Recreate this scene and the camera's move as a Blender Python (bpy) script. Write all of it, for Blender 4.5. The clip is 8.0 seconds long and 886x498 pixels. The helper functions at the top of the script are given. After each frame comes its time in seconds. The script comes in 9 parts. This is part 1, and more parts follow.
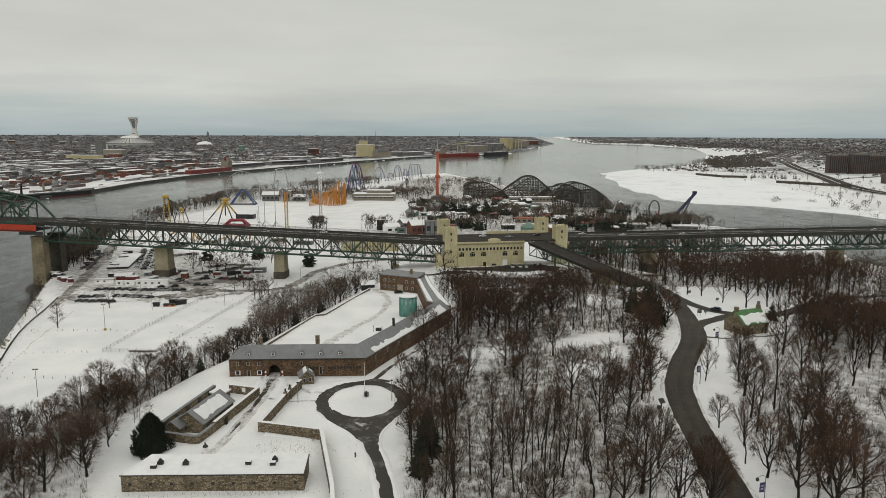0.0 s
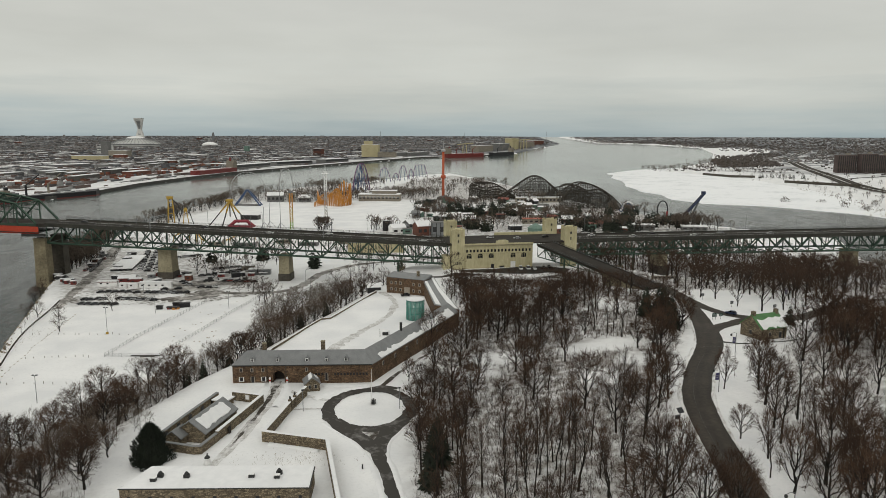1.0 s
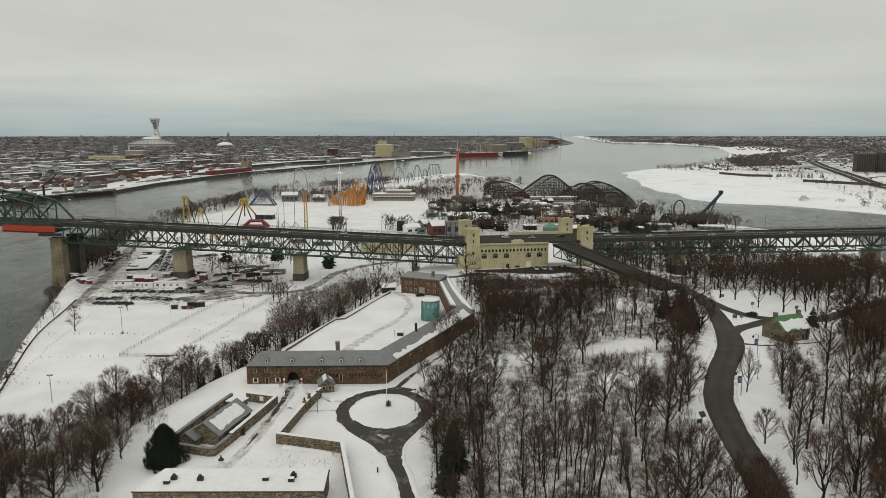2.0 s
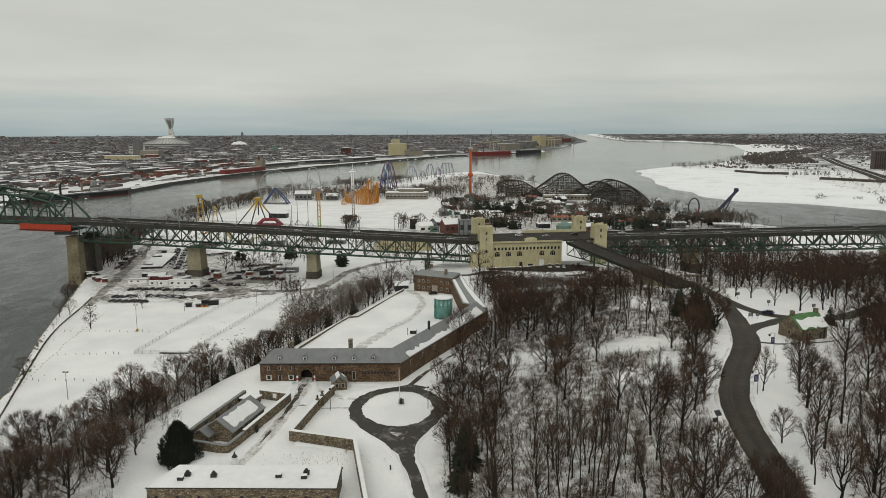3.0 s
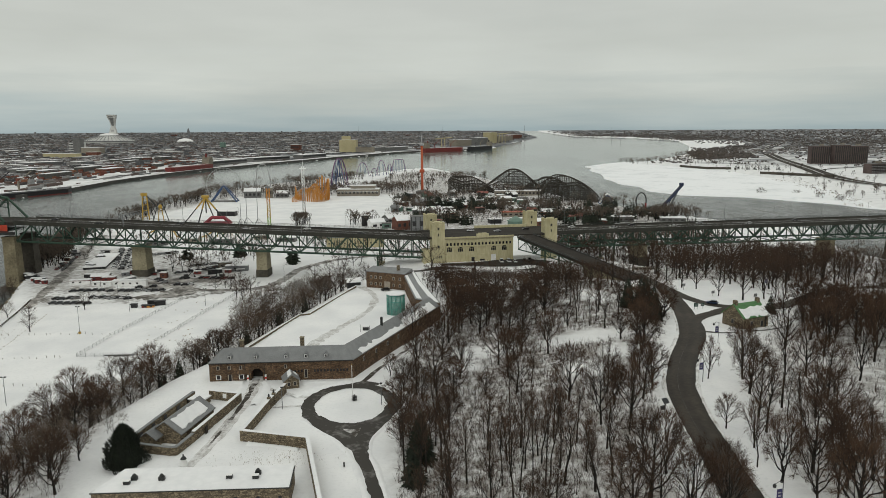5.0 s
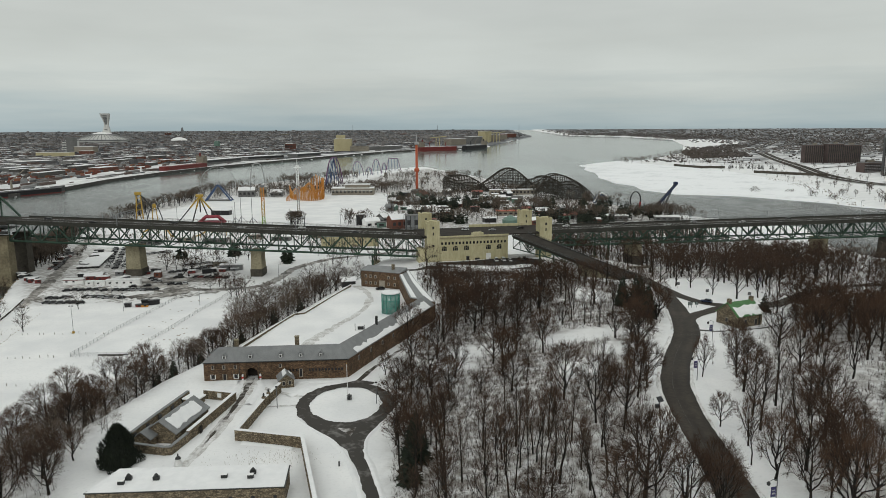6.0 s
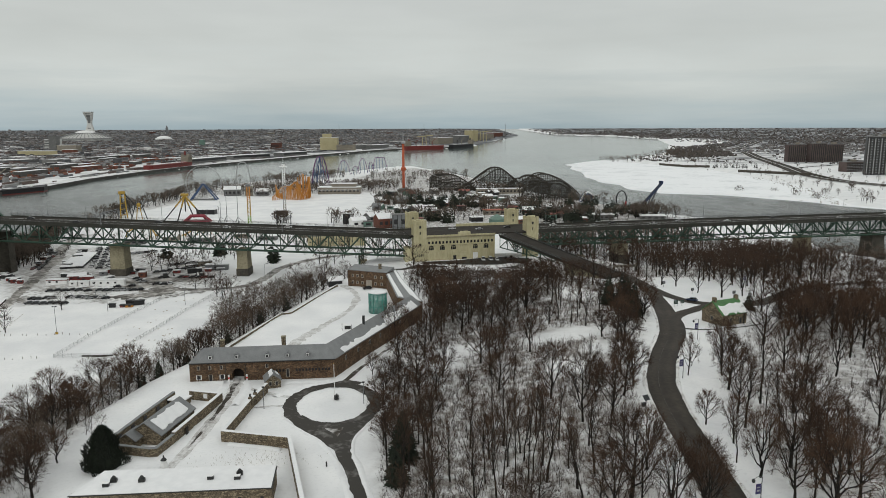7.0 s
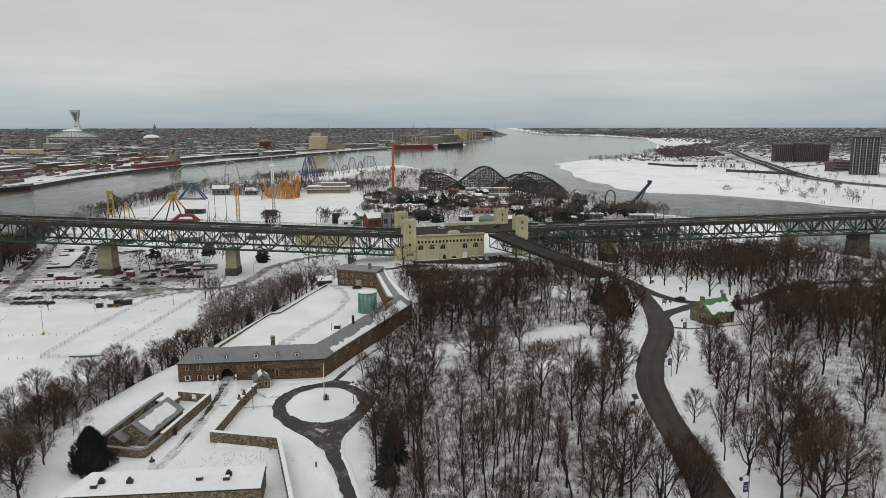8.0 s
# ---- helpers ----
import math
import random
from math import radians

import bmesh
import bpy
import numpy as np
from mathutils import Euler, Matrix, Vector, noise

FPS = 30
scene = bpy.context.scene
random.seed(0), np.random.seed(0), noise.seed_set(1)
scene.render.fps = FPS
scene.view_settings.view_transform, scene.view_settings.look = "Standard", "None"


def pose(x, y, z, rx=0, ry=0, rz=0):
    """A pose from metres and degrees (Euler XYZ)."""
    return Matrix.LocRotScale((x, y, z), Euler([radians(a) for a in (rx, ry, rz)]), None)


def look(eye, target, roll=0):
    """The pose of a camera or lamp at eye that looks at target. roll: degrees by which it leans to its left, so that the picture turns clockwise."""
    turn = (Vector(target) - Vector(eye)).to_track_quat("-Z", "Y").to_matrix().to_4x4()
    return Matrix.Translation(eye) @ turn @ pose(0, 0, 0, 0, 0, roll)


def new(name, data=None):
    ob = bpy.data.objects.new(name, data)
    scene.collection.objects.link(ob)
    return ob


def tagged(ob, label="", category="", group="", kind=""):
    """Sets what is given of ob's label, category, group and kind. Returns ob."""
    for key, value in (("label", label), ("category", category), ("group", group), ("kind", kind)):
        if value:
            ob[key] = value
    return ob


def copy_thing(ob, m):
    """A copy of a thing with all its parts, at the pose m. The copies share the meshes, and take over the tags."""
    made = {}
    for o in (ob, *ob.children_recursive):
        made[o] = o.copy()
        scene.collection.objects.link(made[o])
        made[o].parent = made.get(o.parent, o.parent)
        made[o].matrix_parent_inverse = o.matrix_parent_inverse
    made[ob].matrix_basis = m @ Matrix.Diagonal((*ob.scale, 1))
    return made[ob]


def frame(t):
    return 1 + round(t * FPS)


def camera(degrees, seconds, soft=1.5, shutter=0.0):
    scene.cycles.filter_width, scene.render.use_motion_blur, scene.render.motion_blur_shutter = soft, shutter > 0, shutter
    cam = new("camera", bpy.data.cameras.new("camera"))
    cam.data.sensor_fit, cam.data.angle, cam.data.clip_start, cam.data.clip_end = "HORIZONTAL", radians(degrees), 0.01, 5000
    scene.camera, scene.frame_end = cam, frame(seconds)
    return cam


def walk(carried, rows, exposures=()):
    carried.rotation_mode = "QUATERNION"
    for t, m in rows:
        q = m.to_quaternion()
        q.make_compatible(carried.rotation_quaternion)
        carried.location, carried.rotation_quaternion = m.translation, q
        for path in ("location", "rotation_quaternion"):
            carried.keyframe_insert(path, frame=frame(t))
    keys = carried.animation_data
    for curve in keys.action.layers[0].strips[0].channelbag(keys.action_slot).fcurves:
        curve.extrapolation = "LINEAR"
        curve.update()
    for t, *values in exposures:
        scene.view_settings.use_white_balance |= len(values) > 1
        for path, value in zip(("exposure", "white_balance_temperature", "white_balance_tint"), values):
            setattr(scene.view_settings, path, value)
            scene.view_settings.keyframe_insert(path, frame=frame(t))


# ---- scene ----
cam = camera(64.3, 8.0, soft=0.6)
PATH = [
    (0, (1.08, -10.41, 81.28), (5.85, 88.17, 65.18), 0.21),
    (0.5, (0.55, -6.53, 81.16), (5.24, 92.06, 65.12), 0.17),
    (1, (0.07, -3.66, 81.12), (4.14, 94.95, 65.04), 0.11),
    (1.5, (-0.19, -1.78, 80.96), (2.93, 96.86, 64.86), 0.02),
    (2, (-0.48, -0.66, 80.73), (1.64, 98.01, 64.60), -0.05),
    (3.5, (-0.30, -0.02, 79.98), (-0.36, 98.62, 63.57), -0.30),
    (4, (0.02, 0.03, 79.77), (1.91, 98.63, 63.23), -0.35),
    (4.5, (-0.02, -0.00, 79.71), (5.67, 98.43, 63.02), -0.36),
    (6, (-0.14, 0.01, 79.71), (7.56, 98.26, 62.77), -0.30),
    (6.5, (-0.16, 0.08, 79.80), (8.48, 98.24, 62.77), -0.26),
    (7, (-0.26, 0.08, 79.86), (9.31, 98.14, 62.77), -0.21),
    (7.5, (-0.25, 0.18, 79.89), (9.99, 98.17, 62.74), -0.18),
    (8, (-0.29, 0.01, 80.04), (10.75, 97.90, 62.83), -0.10),
]
walk(cam, [(t, look(e, g, r)) for t, e, g, r in PATH],
     [(0, -0.03, 6600, 7.5), (2, -0.04, 6600, 7), (4.5, -0.06, 6540, 5), (6.5, -0.03, 6290, 6), (8, -0.02, 6290, 8.5)])

# ---- light: overcast winter sky ----
world = bpy.data.worlds.new("overcast_sky")
scene.world = world
world.use_nodes = True
wn, wl = world.node_tree.nodes, world.node_tree.links
wn.clear()
SUN_EL, SUN_ROT = radians(28), radians(200)


def build_sky():
    out = wn.new("ShaderNodeOutputWorld")
    bg = wn.new("ShaderNodeBackground")
    sky = wn.new("ShaderNodeTexSky")
    sky.sky_type, sky.sun_disc = "NISHITA", False
    sky.sun_elevation, sky.sun_rotation = SUN_EL, SUN_ROT
    dim = wn.new("ShaderNodeVectorMath")
    dim.operation = "SCALE"
    dim.inputs["Scale"].default_value = 0.09
    wl.new(sky.outputs[0], dim.inputs[0])
    co = wn.new("ShaderNodeTexCoord")
    sep = wn.new("ShaderNodeSeparateXYZ")
    wl.new(co.outputs["Generated"], sep.inputs[0])
    # flat cloud layers: noise stretched along the horizon
    mp = wn.new("ShaderNodeMapping")
    mp.inputs["Scale"].default_value = (2.2, 2.2, 26)
    wl.new(co.outputs["Generated"], mp.inputs[0])
    n1 = wn.new("ShaderNodeTexNoise")
    n1.inputs["Scale"].default_value, n1.inputs["Detail"].default_value = 1.6, 6
    n1.inputs["Roughness"].default_value = 0.55
    wl.new(mp.outputs[0], n1.inputs["Vector"])
    mp2 = wn.new("ShaderNodeMapping")
    mp2.inputs["Scale"].default_value = (1.2, 1.2, 5)
    wl.new(co.outputs["Generated"], mp2.inputs[0])
    n2 = wn.new("ShaderNodeTexNoise")
    n2.inputs["Scale"].default_value, n2.inputs["Detail"].default_value = 2.4, 5
    wl.new(mp2.outputs[0], n2.inputs["Vector"])
    # height above the horizon, pushed up and down by the cloud layers
    a = wn.new("ShaderNodeMath")
    a.operation = "MULTIPLY_ADD"
    wl.new(n1.outputs[0], a.inputs[0])
    a.inputs[1].default_value = 0.075
    wl.new(sep.outputs["Z"], a.inputs[2])
    ramp = wn.new("ShaderNodeValToRGB")
    wl.new(a.outputs[0], ramp.inputs[0])
    cr = ramp.color_ramp
    stops = [(0.0, (0.33, 0.40, 0.43)), (0.036, (0.35, 0.42, 0.45)), (0.058, (0.45, 0.50, 0.51)), (0.085, (0.54, 0.56, 0.545)), (0.11, (0.63, 0.635, 0.605)),
             (0.16, (0.60, 0.60, 0.565)), (0.24, (0.64, 0.635, 0.60)), (0.45, (0.78, 0.77, 0.73)), (1.0, (0.95, 0.94, 0.90))]
    while len(cr.elements) < len(stops):
        cr.elements.new(0.5)
    for e, (p, c) in zip(cr.elements, stops):
        e.position, e.color = p, (*c, 1)
    b = wn.new("ShaderNodeMapRange")
    b.inputs["From Min"].default_value, b.inputs["From Max"].default_value = 0.3, 0.7
    b.inputs["To Min"].default_value, b.inputs["To Max"].default_value = 0.92, 1.07
    wl.new(n2.outputs[0], b.inputs["Value"])
    cl = wn.new("ShaderNodeVectorMath")
    cl.operation = "SCALE"
    wl.new(ramp.outputs[0], cl.inputs[0])
    wl.new(b.outputs[0], cl.inputs["Scale"])
    mx = wn.new("ShaderNodeMix")
    mx.data_type = "RGBA"
    mx.inputs["Factor"].default_value = 0.94
    wl.new(dim.outputs[0], mx.inputs["A"])
    wl.new(cl.outputs[0], mx.inputs["B"])
    wl.new(mx.outputs["Result"], bg.inputs["Color"])
    wl.new(bg.outputs[0], out.inputs[0])


build_sky()
sun = new("sun", bpy.data.lights.new("sun", "SUN"))
sun.data.energy, sun.data.angle, sun.data.color = 0.6, radians(25), (1.0, 0.97, 0.93)
sun.matrix_world = look((0, 0, 300), (-math.sin(SUN_ROT) * 300, -math.cos(SUN_ROT) * 300, 300 - 300 * math.tan(SUN_EL)))
scene.view_settings.exposure = 0.0

# ---- tools ----
rng = np.random.default_rng(7)


def surf(name, c1, c2, scale=1.0, rough=0.8, bump=0.0, fine=None, metal=0.0, spec=0.4, vary=0.0, island=0.0, contrast=(0.35, 0.65), stretch=(1, 1, 1), c3=None):
    """A procedural surface: two colours mixed by coarse and fine noise, with relief; vary and island shift the brightness object by object or piece by piece."""
    m = bpy.data.materials.new(name)
    m.use_nodes = True
    n, l = m.node_tree.nodes, m.node_tree.links
    p = n["Principled BSDF"]
    p.inputs["Roughness"].default_value, p.inputs["Metallic"].default_value = rough, metal
    p.inputs["Specular IOR Level"].default_value = spec
    geo = n.new("ShaderNodeNewGeometry")
    mp = n.new("ShaderNodeMapping")
    mp.inputs["Scale"].default_value = stretch
    l.new(geo.outputs["Position"], mp.inputs[0])
    big = n.new("ShaderNodeTexNoise")
    big.inputs["Scale"].default_value, big.inputs["Detail"].default_value = scale, 5
    l.new(mp.outputs[0], big.inputs["Vector"])
    small = n.new("ShaderNodeTexNoise")
    small.inputs["Scale"].default_value, small.inputs["Detail"].default_value = fine or scale * 9, 4
    l.new(mp.outputs[0], small.inputs["Vector"])
    s = n.new("ShaderNodeMath")
    s.operation = "MULTIPLY_ADD"
    l.new(small.outputs[0], s.inputs[0])
    s.inputs[1].default_value = 0.45
    half = n.new("ShaderNodeMath")
    half.operation = "MULTIPLY"
    half.inputs[1].default_value = 0.55
    l.new(big.outputs[0], half.inputs[0])
    l.new(half.outputs[0], s.inputs[2])
    r = n.new("ShaderNodeMapRange")
    r.inputs["From Min"].default_value, r.inputs["From Max"].default_value = contrast
    l.new(s.outputs[0], r.inputs["Value"])
    mx = n.new("ShaderNodeMix")
    mx.data_type = "RGBA"
    mx.inputs["A"].default_value, mx.inputs["B"].default_value = (*c1, 1), (*c2, 1)
    l.new(r.outputs["Result"], mx.inputs["Factor"])
    col = mx.outputs["Result"]
    if c3 is not None:
        w = n.new("ShaderNodeTexNoise")
        w.inputs["Scale"].default_value, w.inputs["Detail"].default_value = scale * 0.37, 3
        l.new(mp.outputs[0], w.inputs["Vector"])
        wr = n.new("ShaderNodeMapRange")
        wr.inputs["From Min"].default_value, wr.inputs["From Max"].default_value = 0.52, 0.62
        l.new(w.outputs[0], wr.inputs["Value"])
        m3 = n.new("ShaderNodeMix")
        m3.data_type = "RGBA"
        m3.inputs["B"].default_value = (*c3, 1)
        l.new(wr.outputs["Result"], m3.inputs["Factor"])
        l.new(col, m3.inputs["A"])
        col = m3.outputs["Result"]
    for amount, socket in ((vary, "obj"), (island, "isl")):
        if amount:
            src = n.new("ShaderNodeObjectInfo").outputs["Random"] if socket == "obj" else geo.outputs["Random Per Island"]
            vr = n.new("ShaderNodeMapRange")
            vr.inputs["To Min"].default_value, vr.inputs["To Max"].default_value = 1 - amount, 1 + amount
            l.new(src, vr.inputs["Value"])
            sc = n.new("ShaderNodeVectorMath")
            sc.operation = "SCALE"
            l.new(col, sc.inputs[0])
            l.new(vr.outputs["Result"], sc.inputs["Scale"])
            col = sc.outputs[0]
    l.new(col, p.inputs["Base Color"])
    if bump:
        b = n.new("ShaderNodeBump")
        b.inputs["Strength"].default_value, b.inputs["Distance"].default_value = 0.6, bump
        l.new(s.outputs[0], b.inputs["Height"])
        l.new(b.outputs[0], p.inputs["Normal"])
    return m


def ground_surface():
    """Snow, with leaf litter in the woods and dark gaps in the city, by the ground's own masks."""
    m = bpy.data.materials.new("snowy_ground")
    m.use_nodes = True
    n, l = m.node_tree.nodes, m.node_tree.links
    p = n["Principled BSDF"]
    p.inputs["Roughness"].default_value, p.inputs["Specular IOR Level"].default_value = 0.75, 0.25
    geo = n.new("ShaderNodeNewGeometry")

    def cloud(scale, detail=5):
        t = n.new("ShaderNodeTexNoise")
        t.inputs["Scale"].default_value, t.inputs["Detail"].default_value = scale, detail
        l.new(geo.outputs["Position"], t.inputs["Vector"])
        return t.outputs[0]

    def span(src, a, b, lo=0.0, hi=1.0):
        t = n.new("ShaderNodeMapRange")
        for k, v in zip(("From Min", "From Max", "To Min", "To Max"), (a, b, lo, hi)):
            t.inputs[k].default_value = v
        l.new(src, t.inputs["Value"])
        return t.outputs["Result"]

    def mul(a, b):
        t = n.new("ShaderNodeMath")
        t.operation = "MULTIPLY"
        l.new(a, t.inputs[0])
        l.new(b, t.inputs[1])
        return t.outputs[0]

    def blend(f, a, b):
        t = n.new("ShaderNodeMix")
        t.data_type = "RGBA"
        l.new(f, t.inputs["Factor"])
        for k, v in (("A", a), ("B", b)):
            if isinstance(v, tuple):
                t.inputs[k].default_value = (*v, 1)
            else:
                l.new(v, t.inputs[k])
        return t.outputs["Result"]

    def mask(name):
        t = n.new("ShaderNodeAttribute")
        t.attribute_name = name
        return t.outputs["Fac"]
    c = blend(span(cloud(0.06), 0.35, 0.65), (0.69, 0.695, 0.70), (0.79, 0.79, 0.785))
    c = blend(span(cloud(1.1, 6), 0.52, 0.8, 0, 0.5), c, (0.60, 0.605, 0.61))
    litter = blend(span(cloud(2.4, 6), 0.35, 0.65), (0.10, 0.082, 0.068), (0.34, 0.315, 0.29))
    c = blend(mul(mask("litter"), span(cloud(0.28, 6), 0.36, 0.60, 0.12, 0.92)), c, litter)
    town = blend(span(cloud(0.016, 8), 0.42, 0.6), (0.045, 0.048, 0.052), (0.20, 0.205, 0.215))
    c = blend(mul(mask("town"), span(cloud(0.011, 6), 0.42, 0.58, 1.0, 0.15)), c, town)
    l.new(c, p.inputs["Base Color"])
    b = n.new("ShaderNodeBump")
    b.inputs["Strength"].default_value, b.inputs["Distance"].default_value = 0.7, 0.22
    l.new(cloud(0.5, 7), b.inputs["Height"])
    l.new(b.outputs[0], p.inputs["Normal"])
    return m


def palette(name, colours, rough=0.85):
    """A surface whose colour is picked piece by piece from a few."""
    m = bpy.data.materials.new(name)
    m.use_nodes = True
    n, l = m.node_tree.nodes, m.node_tree.links
    p = n["Principled BSDF"]
    p.inputs["Roughness"].default_value = rough
    geo = n.new("ShaderNodeNewGeometry")
    ramp = n.new("ShaderNodeValToRGB")
    cr = ramp.color_ramp
    cr.interpolation = "CONSTANT"
    while len(cr.elements) < len(colours):
        cr.elements.new(0.5)
    for i, (e, c) in enumerate(zip(cr.elements, colours)):
        e.position, e.color = i / len(colours), (*c, 1)
    l.new(geo.outputs["Random Per Island"], ramp.inputs[0])
    no = n.new("ShaderNodeTexNoise")
    no.inputs["Scale"].default_value, no.inputs["Detail"].default_value = 0.4, 4
    l.new(geo.outputs["Position"], no.inputs["Vector"])
    vr = n.new("ShaderNodeMapRange")
    vr.inputs["From Min"].default_value, vr.inputs["From Max"].default_value = 0.3, 0.7
    vr.inputs["To Min"].default_value, vr.inputs["To Max"].default_value = 0.75, 1.2
    l.new(no.outputs[0], vr.inputs["Value"])
    sc = n.new("ShaderNodeVectorMath")
    sc.operation = "SCALE"
    l.new(ramp.outputs[0], sc.inputs[0])
    l.new(vr.outputs["Result"], sc.inputs["Scale"])
    l.new(sc.outputs[0], p.inputs["Base Color"])
    return m


class Shape:
    """Collects vertices and faces of one mesh."""

    def __init__(self):
        self.v, self.f = [], []

    def add(self, verts, faces):
        k = len(self.v)
        self.v.extend(tuple(p) for p in verts)
        self.f.extend(tuple(i + k for i in face) for face in faces)
        return self

    def box(self, x, y, z, sx, sy, sz, turn=0.0):
        """A box on its base centre (x, y, z)."""
        c, s = math.cos(turn), math.sin(turn)
        pts = []
        for dz in (0, sz):
            for dx, dy in ((-1, -1), (1, -1), (1, 1), (-1, 1)):
                px, py = dx * sx / 2, dy * sy / 2
                pts.append((x + c * px - s * py, y + s * px + c * py, z + dz))
        return self.add(pts, [(3, 2, 1, 0), (4, 5, 6, 7), (0, 1, 5, 4), (1, 2, 6, 5), (2, 3, 7, 6), (3, 0, 4, 7)])

    def prism(self, poly, z0, z1):
        """A polygon (counter-clockwise) drawn up from z0 to z1; both may be lists."""
        n = len(poly)
        z0 = z0 if isinstance(z0, (list, tuple)) else [z0] * n
        z1 = z1 if isinstance(z1, (list, tuple)) else [z1] * n
        pts = [(x, y, z) for (x, y), z in zip(poly, z0)] + [(x, y, z) for (x, y), z in zip(poly, z1)]
        faces = [tuple(range(n - 1, -1, -1)), tuple(range(n, 2 * n))]
        faces += [(i, (i + 1) % n, n + (i + 1) % n, n + i) for i in range(n)]
        return self.add(pts, faces)

    def beam(self, a, b, w, h=None):
        """A square bar from a to b."""
        a, b, h = Vector(a), Vector(b), h or w
        d = (b - a).normalized()
        side = d.cross(Vector((0, 0, 1)))
        side = side.normalized() if side.length > 1e-3 else Vector((1, 0, 0))
        up = side.cross(d)
        pts = [p + side * sx * w / 2 + up * sy * h / 2 for p in (a, b) for sx, sy in ((-1, -1), (1, -1), (1, 1), (-1, 1))]
        return self.add(pts, [(3, 2, 1, 0), (4, 5, 6, 7), (0, 1, 5, 4), (1, 2, 6, 5), (2, 3, 7, 6), (3, 0, 4, 7)])

    def tube(self, path, radii, n=6, cap=True):
        path = [Vector(p) for p in path]
        rings = []
        for i, p in enumerate(path):
            d = (path[min(i + 1, len(path) - 1)] - path[max(i - 1, 0)]).normalized()
            s = d.cross(Vector((0.3, 0.1, 1)))
            s = s.normalized() if s.length > 1e-3 else Vector((1, 0, 0))
            u = s.cross(d)
            r = radii[i] if isinstance(radii, (list, tuple)) else radii
            rings += [p + (s * math.cos(2 * math.pi * k / n) + u * math.sin(2 * math.pi * k / n)) * r for k in range(n)]
        faces = [(i * n + k, i * n + (k + 1) % n, (i + 1) * n + (k + 1) % n, (i + 1) * n + k) for i in range(len(path) - 1) for k in range(n)]
        if cap:
            faces += [tuple(range(n - 1, -1, -1)), tuple(range((len(path) - 1) * n, len(path) * n))]
        return self.add(rings, faces)

    def gable(self, x, y, z, length, depth, eave, ridge, turn=0.0, over=0.4, thick=0.25, roof=True):
        """Roof (or the walls with their gable ends) of a ridged house whose ridge runs along its length."""
        c, s = math.cos(turn), math.sin(turn)

        def w(px, py, pz):
            return (x + c * px - s * py, y + s * px + c * py, z + pz)
        a, b = length / 2, depth / 2
        if not roof:
            pts = [w(-a, -b, 0), w(a, -b, 0), w(a, b, 0), w(-a, b, 0), w(-a, -b, eave), w(a, -b, eave), w(a, b, eave), w(-a, b, eave), w(-a, 0, ridge), w(a, 0, ridge)]
            return self.add(pts, [(3, 2, 1, 0), (0, 1, 5, 4), (2, 3, 7, 6), (1, 2, 6, 9, 5), (3, 0, 4, 8, 7), (4, 5, 9, 8), (6, 7, 8, 9)])
        k = (ridge - eave) / b
        a += over
        lo = eave - k * over
        b += over
        pts = [w(-a, -b, lo), w(a, -b, lo), w(a, 0, ridge), w(-a, 0, ridge), w(-a, b, lo), w(a, b, lo)]
        pts += [w(-a, -b, lo + thick), w(a, -b, lo + thick), w(a, 0, ridge + thick), w(-a, 0, ridge + thick), w(-a, b, lo + thick), w(a, b, lo + thick)]
        return self.add(pts, [(3, 2, 1, 0), (5, 2, 3, 4), (6, 7, 8, 9), (9, 8, 11, 10), (0, 1, 7, 6), (5, 4, 10, 11), (1, 2, 8, 7), (2, 5, 11, 8), (3, 0, 6, 9), (4, 3, 9, 10)])

    def lathe(self, x, y, rings, n=16):
        """Stacked rings (radius, z) round an upright axis."""
        pts = [(x + r * math.cos(2 * math.pi * k / n), y + r * math.sin(2 * math.pi * k / n), z) for r, z in rings for k in range(n)]
        faces = [(i * n + k, i * n + (k + 1) % n, (i + 1) * n + (k + 1) % n, (i + 1) * n + k) for i in range(len(rings) - 1) for k in range(n)]
        faces += [tuple(range(n - 1, -1, -1)), tuple(range((len(rings) - 1) * n, len(rings) * n))]
        return self.add(pts, faces)

    def mesh(self, name, material, smooth=False):
        me = bpy.data.meshes.new(name)
        me.from_pydata(self.v, [], self.f)
        for mt in material if isinstance(material, (list, tuple)) else (material,):
            me.materials.append(mt)
        if smooth:
            me.shade_smooth()
        return me


def thing(name, at=(0, 0, 0), label="", category="", group="", kind="", turn=0.0):
    """An empty at the base of a thing."""
    ob = new(name)
    ob.empty_display_size = 0.5
    ob.matrix_world = pose(*at, 0, 0, math.degrees(turn))
    return tagged(ob, label, category, group, kind)


def part(name, shape, material, parent, label="", smooth=False, kind=""):
    """One mesh under a thing or part; its coordinates are those of the world if the thing's empty stands at the origin, else the thing's own."""
    ob = new(name, shape if isinstance(shape, bpy.types.Mesh) else shape.mesh(name, material, smooth))
    ob.parent = parent
    return tagged(ob, label, kind=kind)


def solid(name, shape, material, label="", category="", group="", kind="", smooth=False):
    """A thing that is one mesh."""
    return tagged(new(name, shape.mesh(name, material, smooth)), label, category, group, kind)


def piece(name, me, parent, m):
    ob = new(name, me)
    ob.parent = parent
    ob.matrix_basis = m
    return ob


def bar_matrix(a, b, w, h=None):
    """The pose and scale that lay a unit cube (centred) from a to b."""
    a, b = Vector(a), Vector(b)
    d = b - a
    q = d.to_track_quat("X", "Z") if abs(d.normalized().z) < 0.999 else d.to_track_quat("X", "Y")
    return Matrix.LocRotScale((a + b) / 2, q, (d.length, w, h or w))


